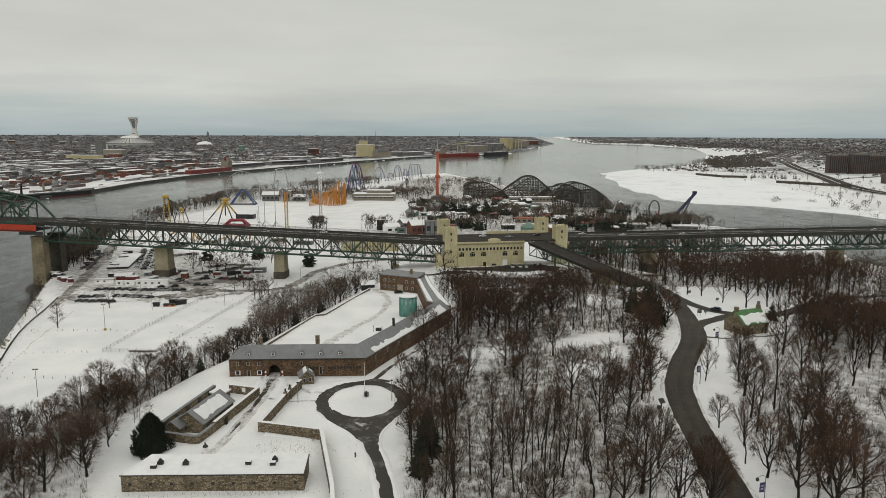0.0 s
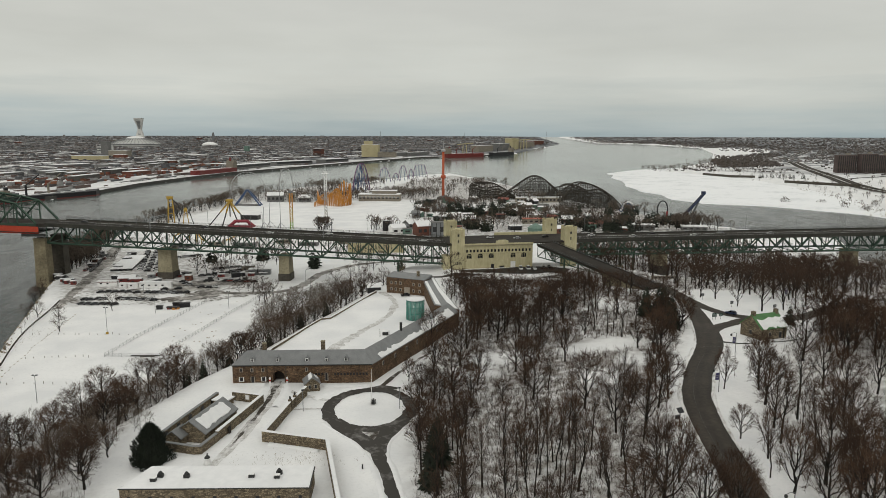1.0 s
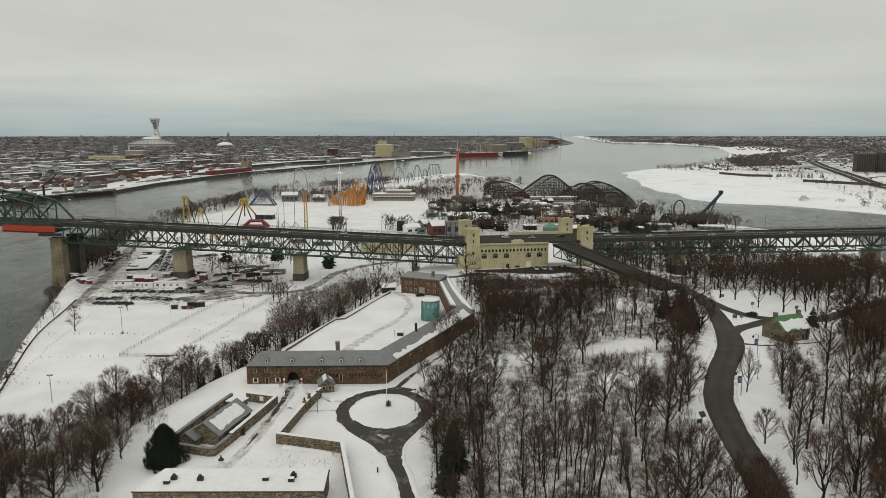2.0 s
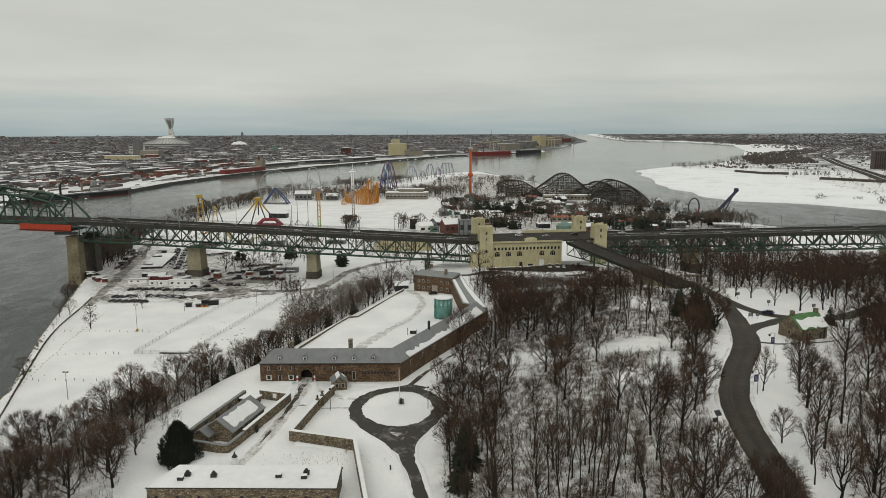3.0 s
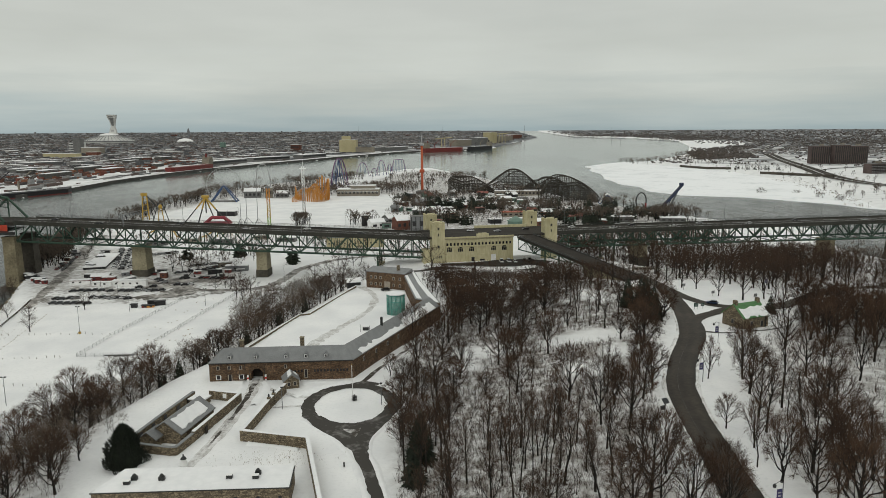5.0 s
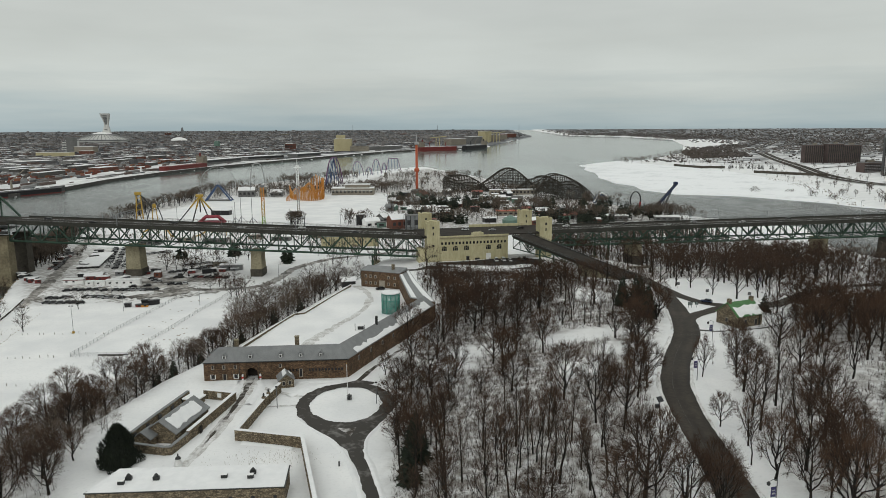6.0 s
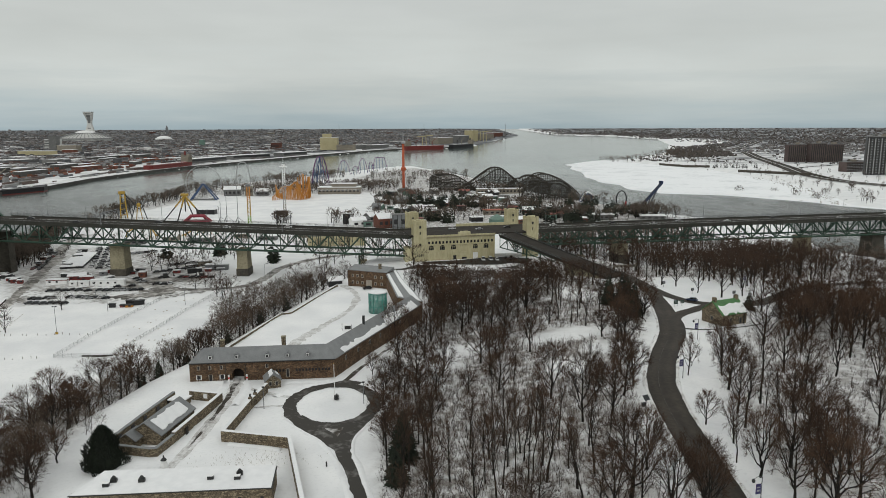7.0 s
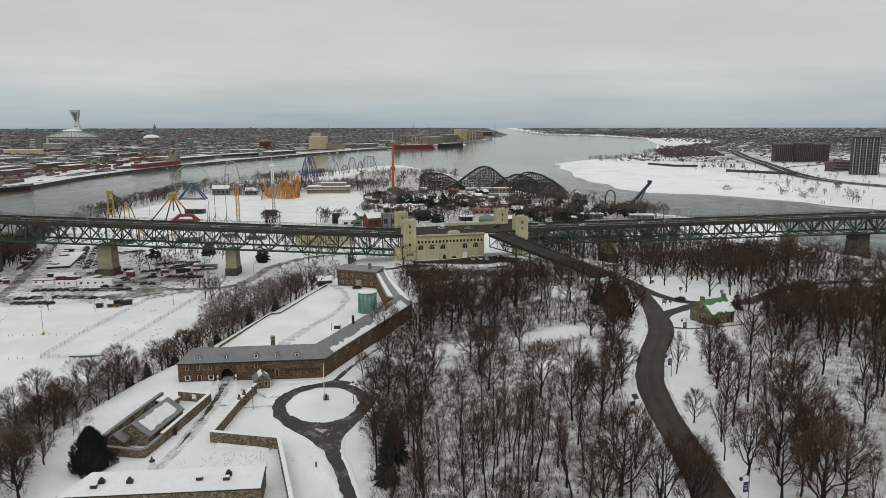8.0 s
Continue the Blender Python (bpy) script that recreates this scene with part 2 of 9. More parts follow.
def unit_cube(name, material):
    return Shape().box(0, 0, -0.5, 1, 1, 1).mesh(name, material)


# ---- materials ----
SNOW = surf("snow", (0.68, 0.685, 0.69), (0.79, 0.79, 0.79), 0.05, 0.7, 0.10, fine=0.6, spec=0.25)
PORT = surf("port_ground", (0.085, 0.075, 0.066), (0.66, 0.66, 0.66), 0.02, 0.9, 0, fine=0.12, contrast=(0.33, 0.50))
ASPHALT = surf("wet_asphalt", (0.013, 0.0112, 0.0092), (0.034, 0.030, 0.0255), 0.10, 0.75, 0.02, fine=1.1, spec=0.25)
# dark stone, deepened further to carry the main pier's shade in its colour
DARK_SHADED_STONE = surf("dark_shaded_pier_stone", (0.036, 0.032, 0.026), (0.095, 0.085, 0.068), 0.15, 0.9, 0.05, fine=0.9)
SLUSH = surf("slushy_asphalt", (0.040, 0.036, 0.031), (0.34, 0.33, 0.315), 0.12, 0.75, 0.03, fine=0.6, spec=0.3, contrast=(0.52, 0.85))
LOT_SLUSH = surf("churned_slush", (0.045, 0.037, 0.029), (0.62, 0.61, 0.60), 0.08, 0.75, 0.04, fine=0.4, spec=0.3, contrast=(0.45, 0.60))
LOT_SNOW = surf("trampled_snow", (0.13, 0.118, 0.102), (0.70, 0.70, 0.695), 0.07, 0.75, 0.05, fine=0.45, spec=0.25, contrast=(0.38, 0.54))
WET_SLUSH = surf("wet_brown_slush", (0.052, 0.044, 0.036), (0.52, 0.50, 0.47), 0.11, 0.6, 0.04, fine=0.5, spec=0.35, contrast=(0.42, 0.64))
DECK = surf("bridge_asphalt", (0.024, 0.021, 0.018), (0.050, 0.045, 0.039), 0.15, 0.92, 0.02, fine=2, spec=0.12)


def masonry(name, dark, light, joint, cell, flat=1.7, rough=0.92, stain=0.25):
    """Rubble or brickwork: cells of their own shade with dark recessed joints and broad weather stains."""
    m = bpy.data.materials.new(name)
    m.use_nodes = True
    n, l = m.node_tree.nodes, m.node_tree.links
    p = n["Principled BSDF"]
    p.inputs["Roughness"].default_value, p.inputs["Specular IOR Level"].default_value = rough, 0.25
    geo = n.new("ShaderNodeNewGeometry")
    mp = n.new("ShaderNodeMapping")
    mp.inputs["Scale"].default_value = (1 / cell, 1 / cell, flat / cell)
    l.new(geo.outputs["Position"], mp.inputs[0])
    cells, edge = n.new("ShaderNodeTexVoronoi"), n.new("ShaderNodeTexVoronoi")
    edge.feature = "DISTANCE_TO_EDGE"
    for v in (cells, edge):
        v.inputs["Scale"].default_value = 1.0
        l.new(mp.outputs[0], v.inputs["Vector"])
    bw = n.new("ShaderNodeSeparateColor")
    l.new(cells.outputs["Color"], bw.inputs[0])
    ramp = n.new("ShaderNodeMix")
    ramp.data_type = "RGBA"
    ramp.inputs["A"].default_value, ramp.inputs["B"].default_value = (*dark, 1), (*light, 1)
    l.new(bw.outputs[0], ramp.inputs["Factor"])
    jr = n.new("ShaderNodeMapRange")
    jr.inputs["From Min"].default_value, jr.inputs["From Max"].default_value = 0.02, 0.12
    l.new(edge.outputs["Distance"], jr.inputs["Value"])
    jm = n.new("ShaderNodeMix")
    jm.data_type = "RGBA"
    jm.inputs["A"].default_value = (*joint, 1)
    l.new(jr.outputs["Result"], jm.inputs["Factor"])
    l.new(ramp.outputs["Result"], jm.inputs["B"])
    st = n.new("ShaderNodeTexNoise")
    st.inputs["Scale"].default_value, st.inputs["Detail"].default_value = 0.35, 6
    l.new(geo.outputs["Position"], st.inputs["Vector"])
    sr = n.new("ShaderNodeMapRange")
    for k, v in zip(("From Min", "From Max", "To Min", "To Max"), (0.35, 0.65, 1 - stain, 1 + stain * 0.6)):
        sr.inputs[k].default_value = v
    l.new(st.outputs[0], sr.inputs["Value"])
    hs = n.new("ShaderNodeHueSaturation")
    l.new(jm.outputs["Result"], hs.inputs["Color"])
    l.new(sr.outputs["Result"], hs.inputs["Value"])
    l.new(hs.outputs[0], p.inputs["Base Color"])
    b = n.new("ShaderNodeBump")
    b.inputs["Strength"].default_value, b.inputs["Distance"].default_value = 0.6, 0.05
    l.new(jr.outputs["Result"], b.inputs["Height"])
    l.new(b.outputs[0], p.inputs["Normal"])
    return m


STONE = masonry("rubble_stone", (0.095, 0.074, 0.050), (0.30, 0.245, 0.165), (0.07, 0.058, 0.044), 0.62)
BRICK_STONE = masonry("brown_masonry", (0.066, 0.036, 0.022), (0.205, 0.130, 0.075), (0.075, 0.058, 0.042), 0.55, 2.0)
LEAD = surf("grey_metal_roof", (0.135, 0.14, 0.142), (0.20, 0.205, 0.207), 0.4, 0.55, 0.01, fine=3, spec=0.5)
CONCRETE = surf("stained_concrete", (0.15, 0.132, 0.085), (0.33, 0.295, 0.20), 0.12, 0.9, 0.03, fine=1.1)
BUFF = surf("buff_concrete", (0.36, 0.325, 0.19), (0.53, 0.485, 0.315), 0.12, 0.85, 0.02, fine=0.9, stretch=(1, 1, 0.35))
GREEN_STEEL = surf("green_painted_steel", (0.019, 0.040, 0.027), (0.042, 0.083, 0.057), 0.12, 0.6, 0, fine=1.2, spec=0.35)
DARK_STEEL = surf("dark_steel", (0.014, 0.015, 0.015), (0.03, 0.031, 0.03), 0.5, 0.5, 0, fine=3)
BARK = surf("bark", (0.006, 0.0045, 0.0034), (0.018, 0.014, 0.0105), 1.2, 0.95, 0.02, fine=6, vary=0.3)
# lighter than the near twigs: aerial haze put into the colour
HAZED_TWIG = surf("hazed_twigs", (0.070, 0.054, 0.041), (0.125, 0.098, 0.077), 0.1, 0.95, 0, fine=1)
FAN_TWIG = surf("grey_brown_twigs", (0.075, 0.056, 0.042), (0.15, 0.118, 0.092), 0.4, 0.95, 0, fine=3, vary=0.35)
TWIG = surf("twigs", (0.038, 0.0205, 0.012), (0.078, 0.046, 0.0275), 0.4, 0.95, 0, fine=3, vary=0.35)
CONIFER = surf("conifer_needles", (0.008, 0.012, 0.007), (0.022, 0.03, 0.017), 1.0, 0.9, 0, fine=5, vary=0.3)
DARK = surf("dark_opening", (0.008, 0.008, 0.009), (0.018, 0.018, 0.02), 1, 0.4, 0)
WHITE = surf("white_paint", (0.66, 0.66, 0.65), (0.8, 0.8, 0.79), 0.6, 0.6, 0)

# ---- ground and water ----
WATER_Z = -15.5
ISLAND = [(-150, -160), (-150, 150), (-164, 247), (-193, 320), (-223, 407), (-252, 490), (-272, 570), (-290, 727), (-293, 947), (-274, 1123), (-192, 1299), (-117, 1399),
          (21, 1657), (90, 1720), (141, 1521), (178, 1345), (225, 1016), (270, 850), (305, 749), (334, 694), (391, 612), (357, 535), (342, 497), (347, 465), (362, 430), (370, 300), (330, 0), (300, -160)]
CITY_BANK = [(-5600, -900), (-1000, 500), (-700, 860), (-607, 962), (-540, 1059), (-520, 1148), (-518, 1337), (-483, 1573), (-445, 1717), (-301, 2051), (-157, 2341),
             (33, 2645), (254, 2752), (408, 2922), (589, 3440), (835, 4035), (880, 5600), (-5600, 5600)]
SOUTH_BANK = [(940, 5600), (1034, 4036), (1269, 3828), (1345, 3599), (1383, 3391), (1238, 2910), (996, 2362), (744, 1984), (640, 1830), (720, 1500), (680, 1100), (610, 900),
              (562, 800), (600, 700), (800, 400), (1500, 0), (5600, -900), (5600, 5600)]
HILL = [(-100, -120), (-105, 110), (-84, 165), (-80, 190), (-70, 225), (-57, 252), (-43, 293), (-31, 325), (-22, 354), (-12, 380), (0, 440), (115, 452), (150, 400), (240, 380), (300, 330), (310, 0), (280, -120)]


FORECOURT = [(24, 406), (98, 404), (102, 426), (20, 426)]


def outside(px, py, poly):
    """Distance to a polygon's outline, negative inside."""
    px, py = np.asarray(px, float), np.asarray(py, float)
    d = np.full(px.shape, 1e9)
    inside = np.zeros(px.shape, bool)
    for (x0, y0), (x1, y1) in zip(poly, poly[1:] + poly[:1]):
        ex, ey = x1 - x0, y1 - y0
        k = np.clip(((px - x0) * ex + (py - y0) * ey) / (ex * ex + ey * ey), 0, 1)
        d = np.minimum(d, np.hypot(px - x0 - k * ex, py - y0 - k * ey))
        if y0 != y1:
            inside ^= ((y0 > py) != (y1 > py)) & (px < x0 + (py - y0) / (y1 - y0) * ex)
    return np.where(inside, -d, d)


def ease(v, a, b):
    k = np.clip((v - a) / (b - a), 0, 1)
    return k * k * (3 - 2 * k)


def lift(px, py):
    """The far country rises gently to the horizon."""
    r = np.hypot(px, py)
    return 75 * (np.maximum(r - 1500, 0) / 3400) ** 2


def height(px, py):
    px, py = np.asarray(px, float), np.asarray(py, float)
    isl, city, south = outside(px, py, ISLAND), outside(px, py, CITY_BANK), outside(px, py, SOUTH_BANK)
    hill = outside(px, py, HILL)
    up = 1 - ease(hill, 0, 20)
    rise = 7 * ease(px, 20, 85) * (1 - ease(py, 280, 390)) * up
    top = -10.5 - 1.5 * ease(py, 480, 700) + (10.5 - 2 * ease(py, 340, 410)) * up + rise
    top = top + 2.0 * (1 - ease(outside(px, py, FORECOURT), 0, 9))
    top = top + 0.25 * np.sin(px * 0.11 + 1) * np.sin(py * 0.09) * ease(-isl, 0, 25)
    z = -18 + (18 + top) * (1 - ease(isl, -9, 1))
    z = np.maximum(z, -18 + (6 + 2 * ease(-city, 30, 300)) * (1 - ease(city, -2, 1)))
    z = np.maximum(z, -18 + 6 * (1 - ease(south, -25, 3)))
    return z + lift(px, py)


def at_ground(px, py):
    return float(height(np.array([px]), np.array([py]))[0])


def build_ground():
    fine = np.radians(np.arange(-46, 46.01, 0.33))
    rough = np.radians(np.arange(50, 311, 5.0))
    ang = np.concatenate([fine, rough])
    rad = 70 * (4950 / 70) ** (np.arange(280) / 279)
    rad = np.concatenate([[20, 45], rad])
    A, R = np.meshgrid(ang, rad)
    X, Y = R * np.sin(A), R * np.cos(A)
    Z = height(X.ravel(), Y.ravel())
    n, k = len(ang), len(rad)
    verts = np.stack([X.ravel(), Y.ravel(), Z], 1)
    idx = np.arange(n * k).reshape(k, n)
    nxt = np.roll(idx, -1, 1)
    quads = np.stack([idx[:-1].ravel(), idx[1:].ravel(), nxt[1:].ravel(), nxt[:-1].ravel()], 1)[:, ::-1]
    me = bpy.data.meshes.new("ground")
    me.from_pydata(verts.tolist() + [(0, 0, 0)], [], quads.tolist() + [(n * k, int(idx[0, (j + 1) % n]), int(idx[0, j])) for j in range(n)])
    vx, vy = verts[:, 0], verts[:, 1]
    town = np.maximum((0.30 + 1.15 * ease(vy, 1700, 2300)) * ease(-outside(vx, vy, CITY_BANK), 12 - 12 * ease(vy, 1700, 2300), 60 - 45 * ease(vy, 1700, 2300)) + 0.45 * ease(-outside(vx, vy, CITY_BANK), 150, 240),
                      ease(-outside(vx, vy, SOUTH_BANK), 40, 200) * ease(np.hypot(vx, vy), 1700, 2100) * 0.9 * ease(outside(vx, vy, OPEN_ICE), -30, 30)) * (1 + 4.2 * ease(np.hypot(vx, vy), 2800, 3400))
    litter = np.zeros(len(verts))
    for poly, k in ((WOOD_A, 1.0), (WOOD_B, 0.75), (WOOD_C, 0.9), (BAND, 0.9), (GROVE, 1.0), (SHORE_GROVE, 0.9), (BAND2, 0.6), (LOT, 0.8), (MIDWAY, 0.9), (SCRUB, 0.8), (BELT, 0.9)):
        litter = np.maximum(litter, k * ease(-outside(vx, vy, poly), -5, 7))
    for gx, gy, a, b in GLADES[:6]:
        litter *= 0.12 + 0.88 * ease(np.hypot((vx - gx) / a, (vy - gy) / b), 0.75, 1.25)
    for name, values in (("town", town), ("litter", litter)):
        attr = me.attributes.new(name, "FLOAT", "POINT")
        attr.data.foreach_set("value", np.append(values, 0).astype(np.float32))
    me.materials.append(ground_surface())
    me.shade_smooth()
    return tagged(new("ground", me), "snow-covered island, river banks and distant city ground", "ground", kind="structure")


OPEN_ICE = [(1100, 3520), (1300, 3440), (1310, 3330), (1440, 3330), (1480, 3400), (1600, 3330), (1600, 3050), (1500, 2860), (1260, 2690), (1180, 2600), (1230, 2900), (1290, 3200)]
GLADES = ((31, 242, 13, 7), (68, 240, 17, 8), (21, 228, 9, 6), (76, 222, 8, 7), (88, 300, 9, 16), (60, 210, 7, 7), (52, 133, 11, 11), (53, 171, 6, 6), (50, 189, 8, 7))
BAND = [(-128, 95), (-128, 150), (-122, 200), (-104, 240), (-80, 275), (-60, 315), (-46, 348), (-30, 362), (-24, 352), (-34, 325), (-46, 293), (-60, 254), (-73, 226), (-80, 194), (-80, 166), (-96, 112), (-94, 95)]
WOOD_A = [(0, 120), (-0.5, 150), (0, 172), (1, 195), (-3, 214), (2, 232), (12, 256), (24, 294), (28, 345), (60, 355), (104, 348), (112, 320), (108, 262), (92, 232), (76, 198), (70, 172), (60, 150), (56, 120)]
WOOD_B = [(82, 105), (84, 140), (90, 160), (102, 190), (118, 215), (136, 240), (152, 250), (172, 268), (215, 288), (270, 300), (270, 105)]
GROVE = [(-5, 650), (40, 640), (130, 690), (260, 650), (290, 700), (250, 820), (200, 860), (150, 840), (60, 880), (110, 1000), (180, 1250), (130, 1500), (90, 1600), (20, 1500), (-60, 1200), (-30, 1040), (20, 960), (0, 840), (20, 760)]
SHORE_GROVE = [(-290, 740), (-268, 740), (-255, 830), (-225, 960), (-205, 1040), (-150, 1130), (-90, 1260), (-60, 1380), (-120, 1390), (-195, 1290), (-275, 1120), (-294, 940)]
WOOD_C = [(129, 346), (132, 400), (230, 412), (335, 402), (335, 300), (240, 318), (200, 334), (150, 342)]
BAND2 = [(-106, 90), (-66, 92), (-70, 140), (-78, 158), (-88, 168), (-106, 118)]
BELT = [(-215, 1005), (-150, 962), (-128, 975), (-60, 1022), (30, 1035), (44, 1120), (-60, 1130), (-170, 1120), (-215, 1080)]
MIDWAY = [(-30, 640), (130, 640), (300, 670), (290, 780), (262, 880), (210, 980), (70, 1010), (20, 960), (5, 820), (-12, 720), (-30, 690)]
SCRUB = [(-262, 640), (-232, 470), (-218, 420), (-205, 432), (-222, 520), (-240, 640)]
LOT = [(-232, 470), (-205, 400), (-185, 372), (-120, 384), (-95, 425), (-105, 475), (-190, 560), (-232, 560)]


build_ground()


def water_material():
    m = bpy.data.materials.new("river_water")
    m.use_nodes = True
    n, l = m.node_tree.nodes, m.node_tree.links
    p = n["Principled BSDF"]
    p.inputs["Base Color"].default_value = (0.034, 0.041, 0.040, 1)
    p.inputs["Roughness"].default_value = 0.12
    p.inputs["IOR"].default_value = 1.33
    geo = n.new("ShaderNodeNewGeometry")
    b = n.new("ShaderNodeBump")
    b.inputs["Strength"].default_value, b.inputs["Distance"].default_value = 1.0, 1.6
    no = n.new("ShaderNodeTexNoise")
    no.inputs["Scale"].default_value, no.inputs["Detail"].default_value = 0.16, 8
    no.inputs["Roughness"].default_value = 0.6
    wm = n.new("ShaderNodeMapping")
    wm.inputs["Rotation"].default_value, wm.inputs["Scale"].default_value = (0, 0, 0.35), (1, 0.38, 1)
    l.new(geo.outputs["Position"], wm.inputs[0])
    l.new(wm.outputs[0], no.inputs["Vector"])
    l.new(no.outputs[0], b.inputs["Height"])
    # wind patches
    gust, gr = n.new("ShaderNodeTexNoise"), n.new("ShaderNodeMapRange")
    gust.inputs["Scale"].default_value, gust.inputs["Detail"].default_value = 0.03, 6
    l.new(wm.outputs[0], gust.inputs["Vector"])
    for k, v in zip(("From Min", "From Max", "To Min", "To Max"), (0.4, 0.6, -0.07, 0.16)):
        gr.inputs[k].default_value = v
    l.new(gust.outputs[0], gr.inputs["Value"])
    # calmer, half-frozen water farther downstream
    sep, calm, skim, mixc = n.new("ShaderNodeSeparateXYZ"), n.new("ShaderNodeMapRange"), n.new("ShaderNodeTexNoise"), n.new("ShaderNodeMix")
    l.new(geo.outputs["Position"], sep.inputs[0])
    l.new(sep.outputs["Y"], calm.inputs["Value"])
    for k, v in zip(("From Min", "From Max", "To Min", "To Max"), (700, 1500, 1.0, 0.1)):
        calm.inputs[k].default_value = v
    l.new(calm.outputs["Result"], b.inputs["Strength"])
    rough = n.new("ShaderNodeMath")
    rough.operation, rough.inputs[2].default_value = "MULTIPLY_ADD", 0.11
    l.new(gr.outputs["Result"], rough.inputs[0])
    l.new(calm.outputs["Result"], rough.inputs[1])
    l.new(rough.outputs[0], p.inputs["Roughness"])
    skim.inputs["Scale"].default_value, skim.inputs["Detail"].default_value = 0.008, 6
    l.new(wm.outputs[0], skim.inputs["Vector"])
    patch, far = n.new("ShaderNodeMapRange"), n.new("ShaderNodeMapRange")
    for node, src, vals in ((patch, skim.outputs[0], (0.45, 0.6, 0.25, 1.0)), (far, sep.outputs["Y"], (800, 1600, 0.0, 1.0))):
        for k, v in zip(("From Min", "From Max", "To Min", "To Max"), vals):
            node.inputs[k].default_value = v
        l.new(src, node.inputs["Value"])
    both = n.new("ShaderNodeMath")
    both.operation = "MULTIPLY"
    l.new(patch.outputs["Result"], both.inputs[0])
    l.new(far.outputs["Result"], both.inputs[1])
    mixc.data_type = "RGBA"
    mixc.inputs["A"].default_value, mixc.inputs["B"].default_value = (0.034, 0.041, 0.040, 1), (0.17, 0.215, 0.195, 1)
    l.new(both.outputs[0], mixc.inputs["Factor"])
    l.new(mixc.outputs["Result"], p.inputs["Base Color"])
    l.new(b.outputs[0], p.inputs["Normal"])
    return m


def build_water():
    ang = np.radians(np.arange(0, 360, 2.0))
    rad = np.concatenate([[60], np.linspace(200, 1500, 8), np.linspace(1600, 4950, 40)])
    s = Shape()
    n = len(ang)
    for r in rad:
        z = WATER_Z + float(lift(0, r))
        s.v += [(r * math.sin(a), r * math.cos(a), z) for a in ang]
    for i in range(len(rad) - 1):
        s.f += [((i + 1) * n + k, i * n + k, i * n + (k + 1) % n, (i + 1) * n + (k + 1) % n)[::-1] for k in range(n)]
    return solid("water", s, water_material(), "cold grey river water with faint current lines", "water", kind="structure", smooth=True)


build_water()
ICE = surf("river_ice", (0.60, 0.62, 0.63), (0.82, 0.83, 0.84), 0.02, 0.7, 0.0, fine=0.12, contrast=(0.3, 0.5))


def build_ice():
    rim = [(485, 1745), (455, 1600), (432, 1485), (395, 1260), (390, 1140), (392, 1040), (409, 974), (474, 932), (526, 879), (547, 826), (556, 790), (600, 700), (800, 520), (820, 900), (800, 1300), (900, 1700), (800, 2000), (640, 1930), (560, 1850)]
    pts = []
    for (x0, y0), (x1, y1) in zip(rim, rim[1:] + rim[:1]):
        k = max(2, int(math.hypot(x1 - x0, y1 - y0) / 25))
        for i in range(k):
            u = i / k
            w = noise.noise(Vector((x0 + (x1 - x0) * u, y0 + (y1 - y0) * u, 0)) * 0.013) * 14
            pts.append((x0 + (x1 - x0) * u + w, y0 + (y1 - y0) * u + w * 0.6))
    s = Shape().prism(pts[::-1] if sum((b[0] - a[0]) * (b[1] + a[1]) for a, b in zip(pts, pts[1:] + pts[:1])) > 0 else pts,
                      -17.0, [-15.2 + float(lift(x, y)) for x, y in (pts[::-1] if sum((b[0] - a[0]) * (b[1] + a[1]) for a, b in zip(pts, pts[1:] + pts[:1])) > 0 else pts)])
    solid("ice_sheet", s, ICE, "snow-covered shelf of river ice along the far bank", "ice", kind="structure")


build_ice()


def smooth_line(pts, step=2.0):
    """A rounded line through the points."""
    p = [np.array(q, float) for q in pts]
    p = [2 * p[0] - p[1]] + p + [2 * p[-1] - p[-2]]
    out = []
    for a, b, c, d in zip(p, p[1:], p[2:], p[3:]):
        k = max(1, int(np.linalg.norm(c - b) / step))
        for i in range(k):
            t = i / k
            out.append(0.5 * (2 * b + (c - a) * t + (2 * a - 5 * b + 4 * c - d) * t * t + (3 * b - a - 3 * c + d) * t ** 3))
    out.append(p[-2])
    return np.array(out)


def ribbon(line, width, over=0.08, across=4, ragged=0.0):
    """A strip that lies on the ground along a line."""
    d = np.gradient(line[:, :2], axis=0)
    d /= np.linalg.norm(d, axis=1)[:, None]
    nrm = np.stack([-d[:, 1], d[:, 0]], 1)
    w = np.interp(np.linspace(0, 1, len(line)), np.linspace(0, 1, len(width)), width) if isinstance(width, (list, tuple)) else np.full(len(line), width)
    s = Shape()
    offs = np.linspace(-0.5, 0.5, across + 1)
    P = line[:, None, :2] + nrm[:, None, :] * (offs[None, :, None] * w[:, None, None])
    if ragged:
        for i in range(len(line)):
            for j, sg in ((0, -1), (across, 1)):
                P[i, j] += nrm[i] * sg * ragged * (noise.noise(Vector((P[i, j, 0], P[i, j, 1], sg)) * 0.45) + 0.6 * noise.noise(Vector((P[i, j, 0], P[i, j, 1], sg)) * 1.4))
    Z = height(P[..., 0].ravel(), P[..., 1].ravel()) + over
    P = P.reshape(-1, 2)
    s.v = [(x, y, z) for (x, y), z in zip(P.tolist(), Z.tolist())]
    m = across + 1
    s.f = [(i * m + j + 1, (i + 1) * m + j + 1, (i + 1) * m + j, i * m + j)[::-1] for i in range(len(line) - 1) for j in range(across)]
    return s


def shifted(line, off):
    """A line moved sideways."""
    d = np.gradient(line[:, :2], axis=0)
    d /= np.linalg.norm(d, axis=1)[:, None]
    return line[:, :2] + np.stack([-d[:, 1], d[:, 0]], 1) * off


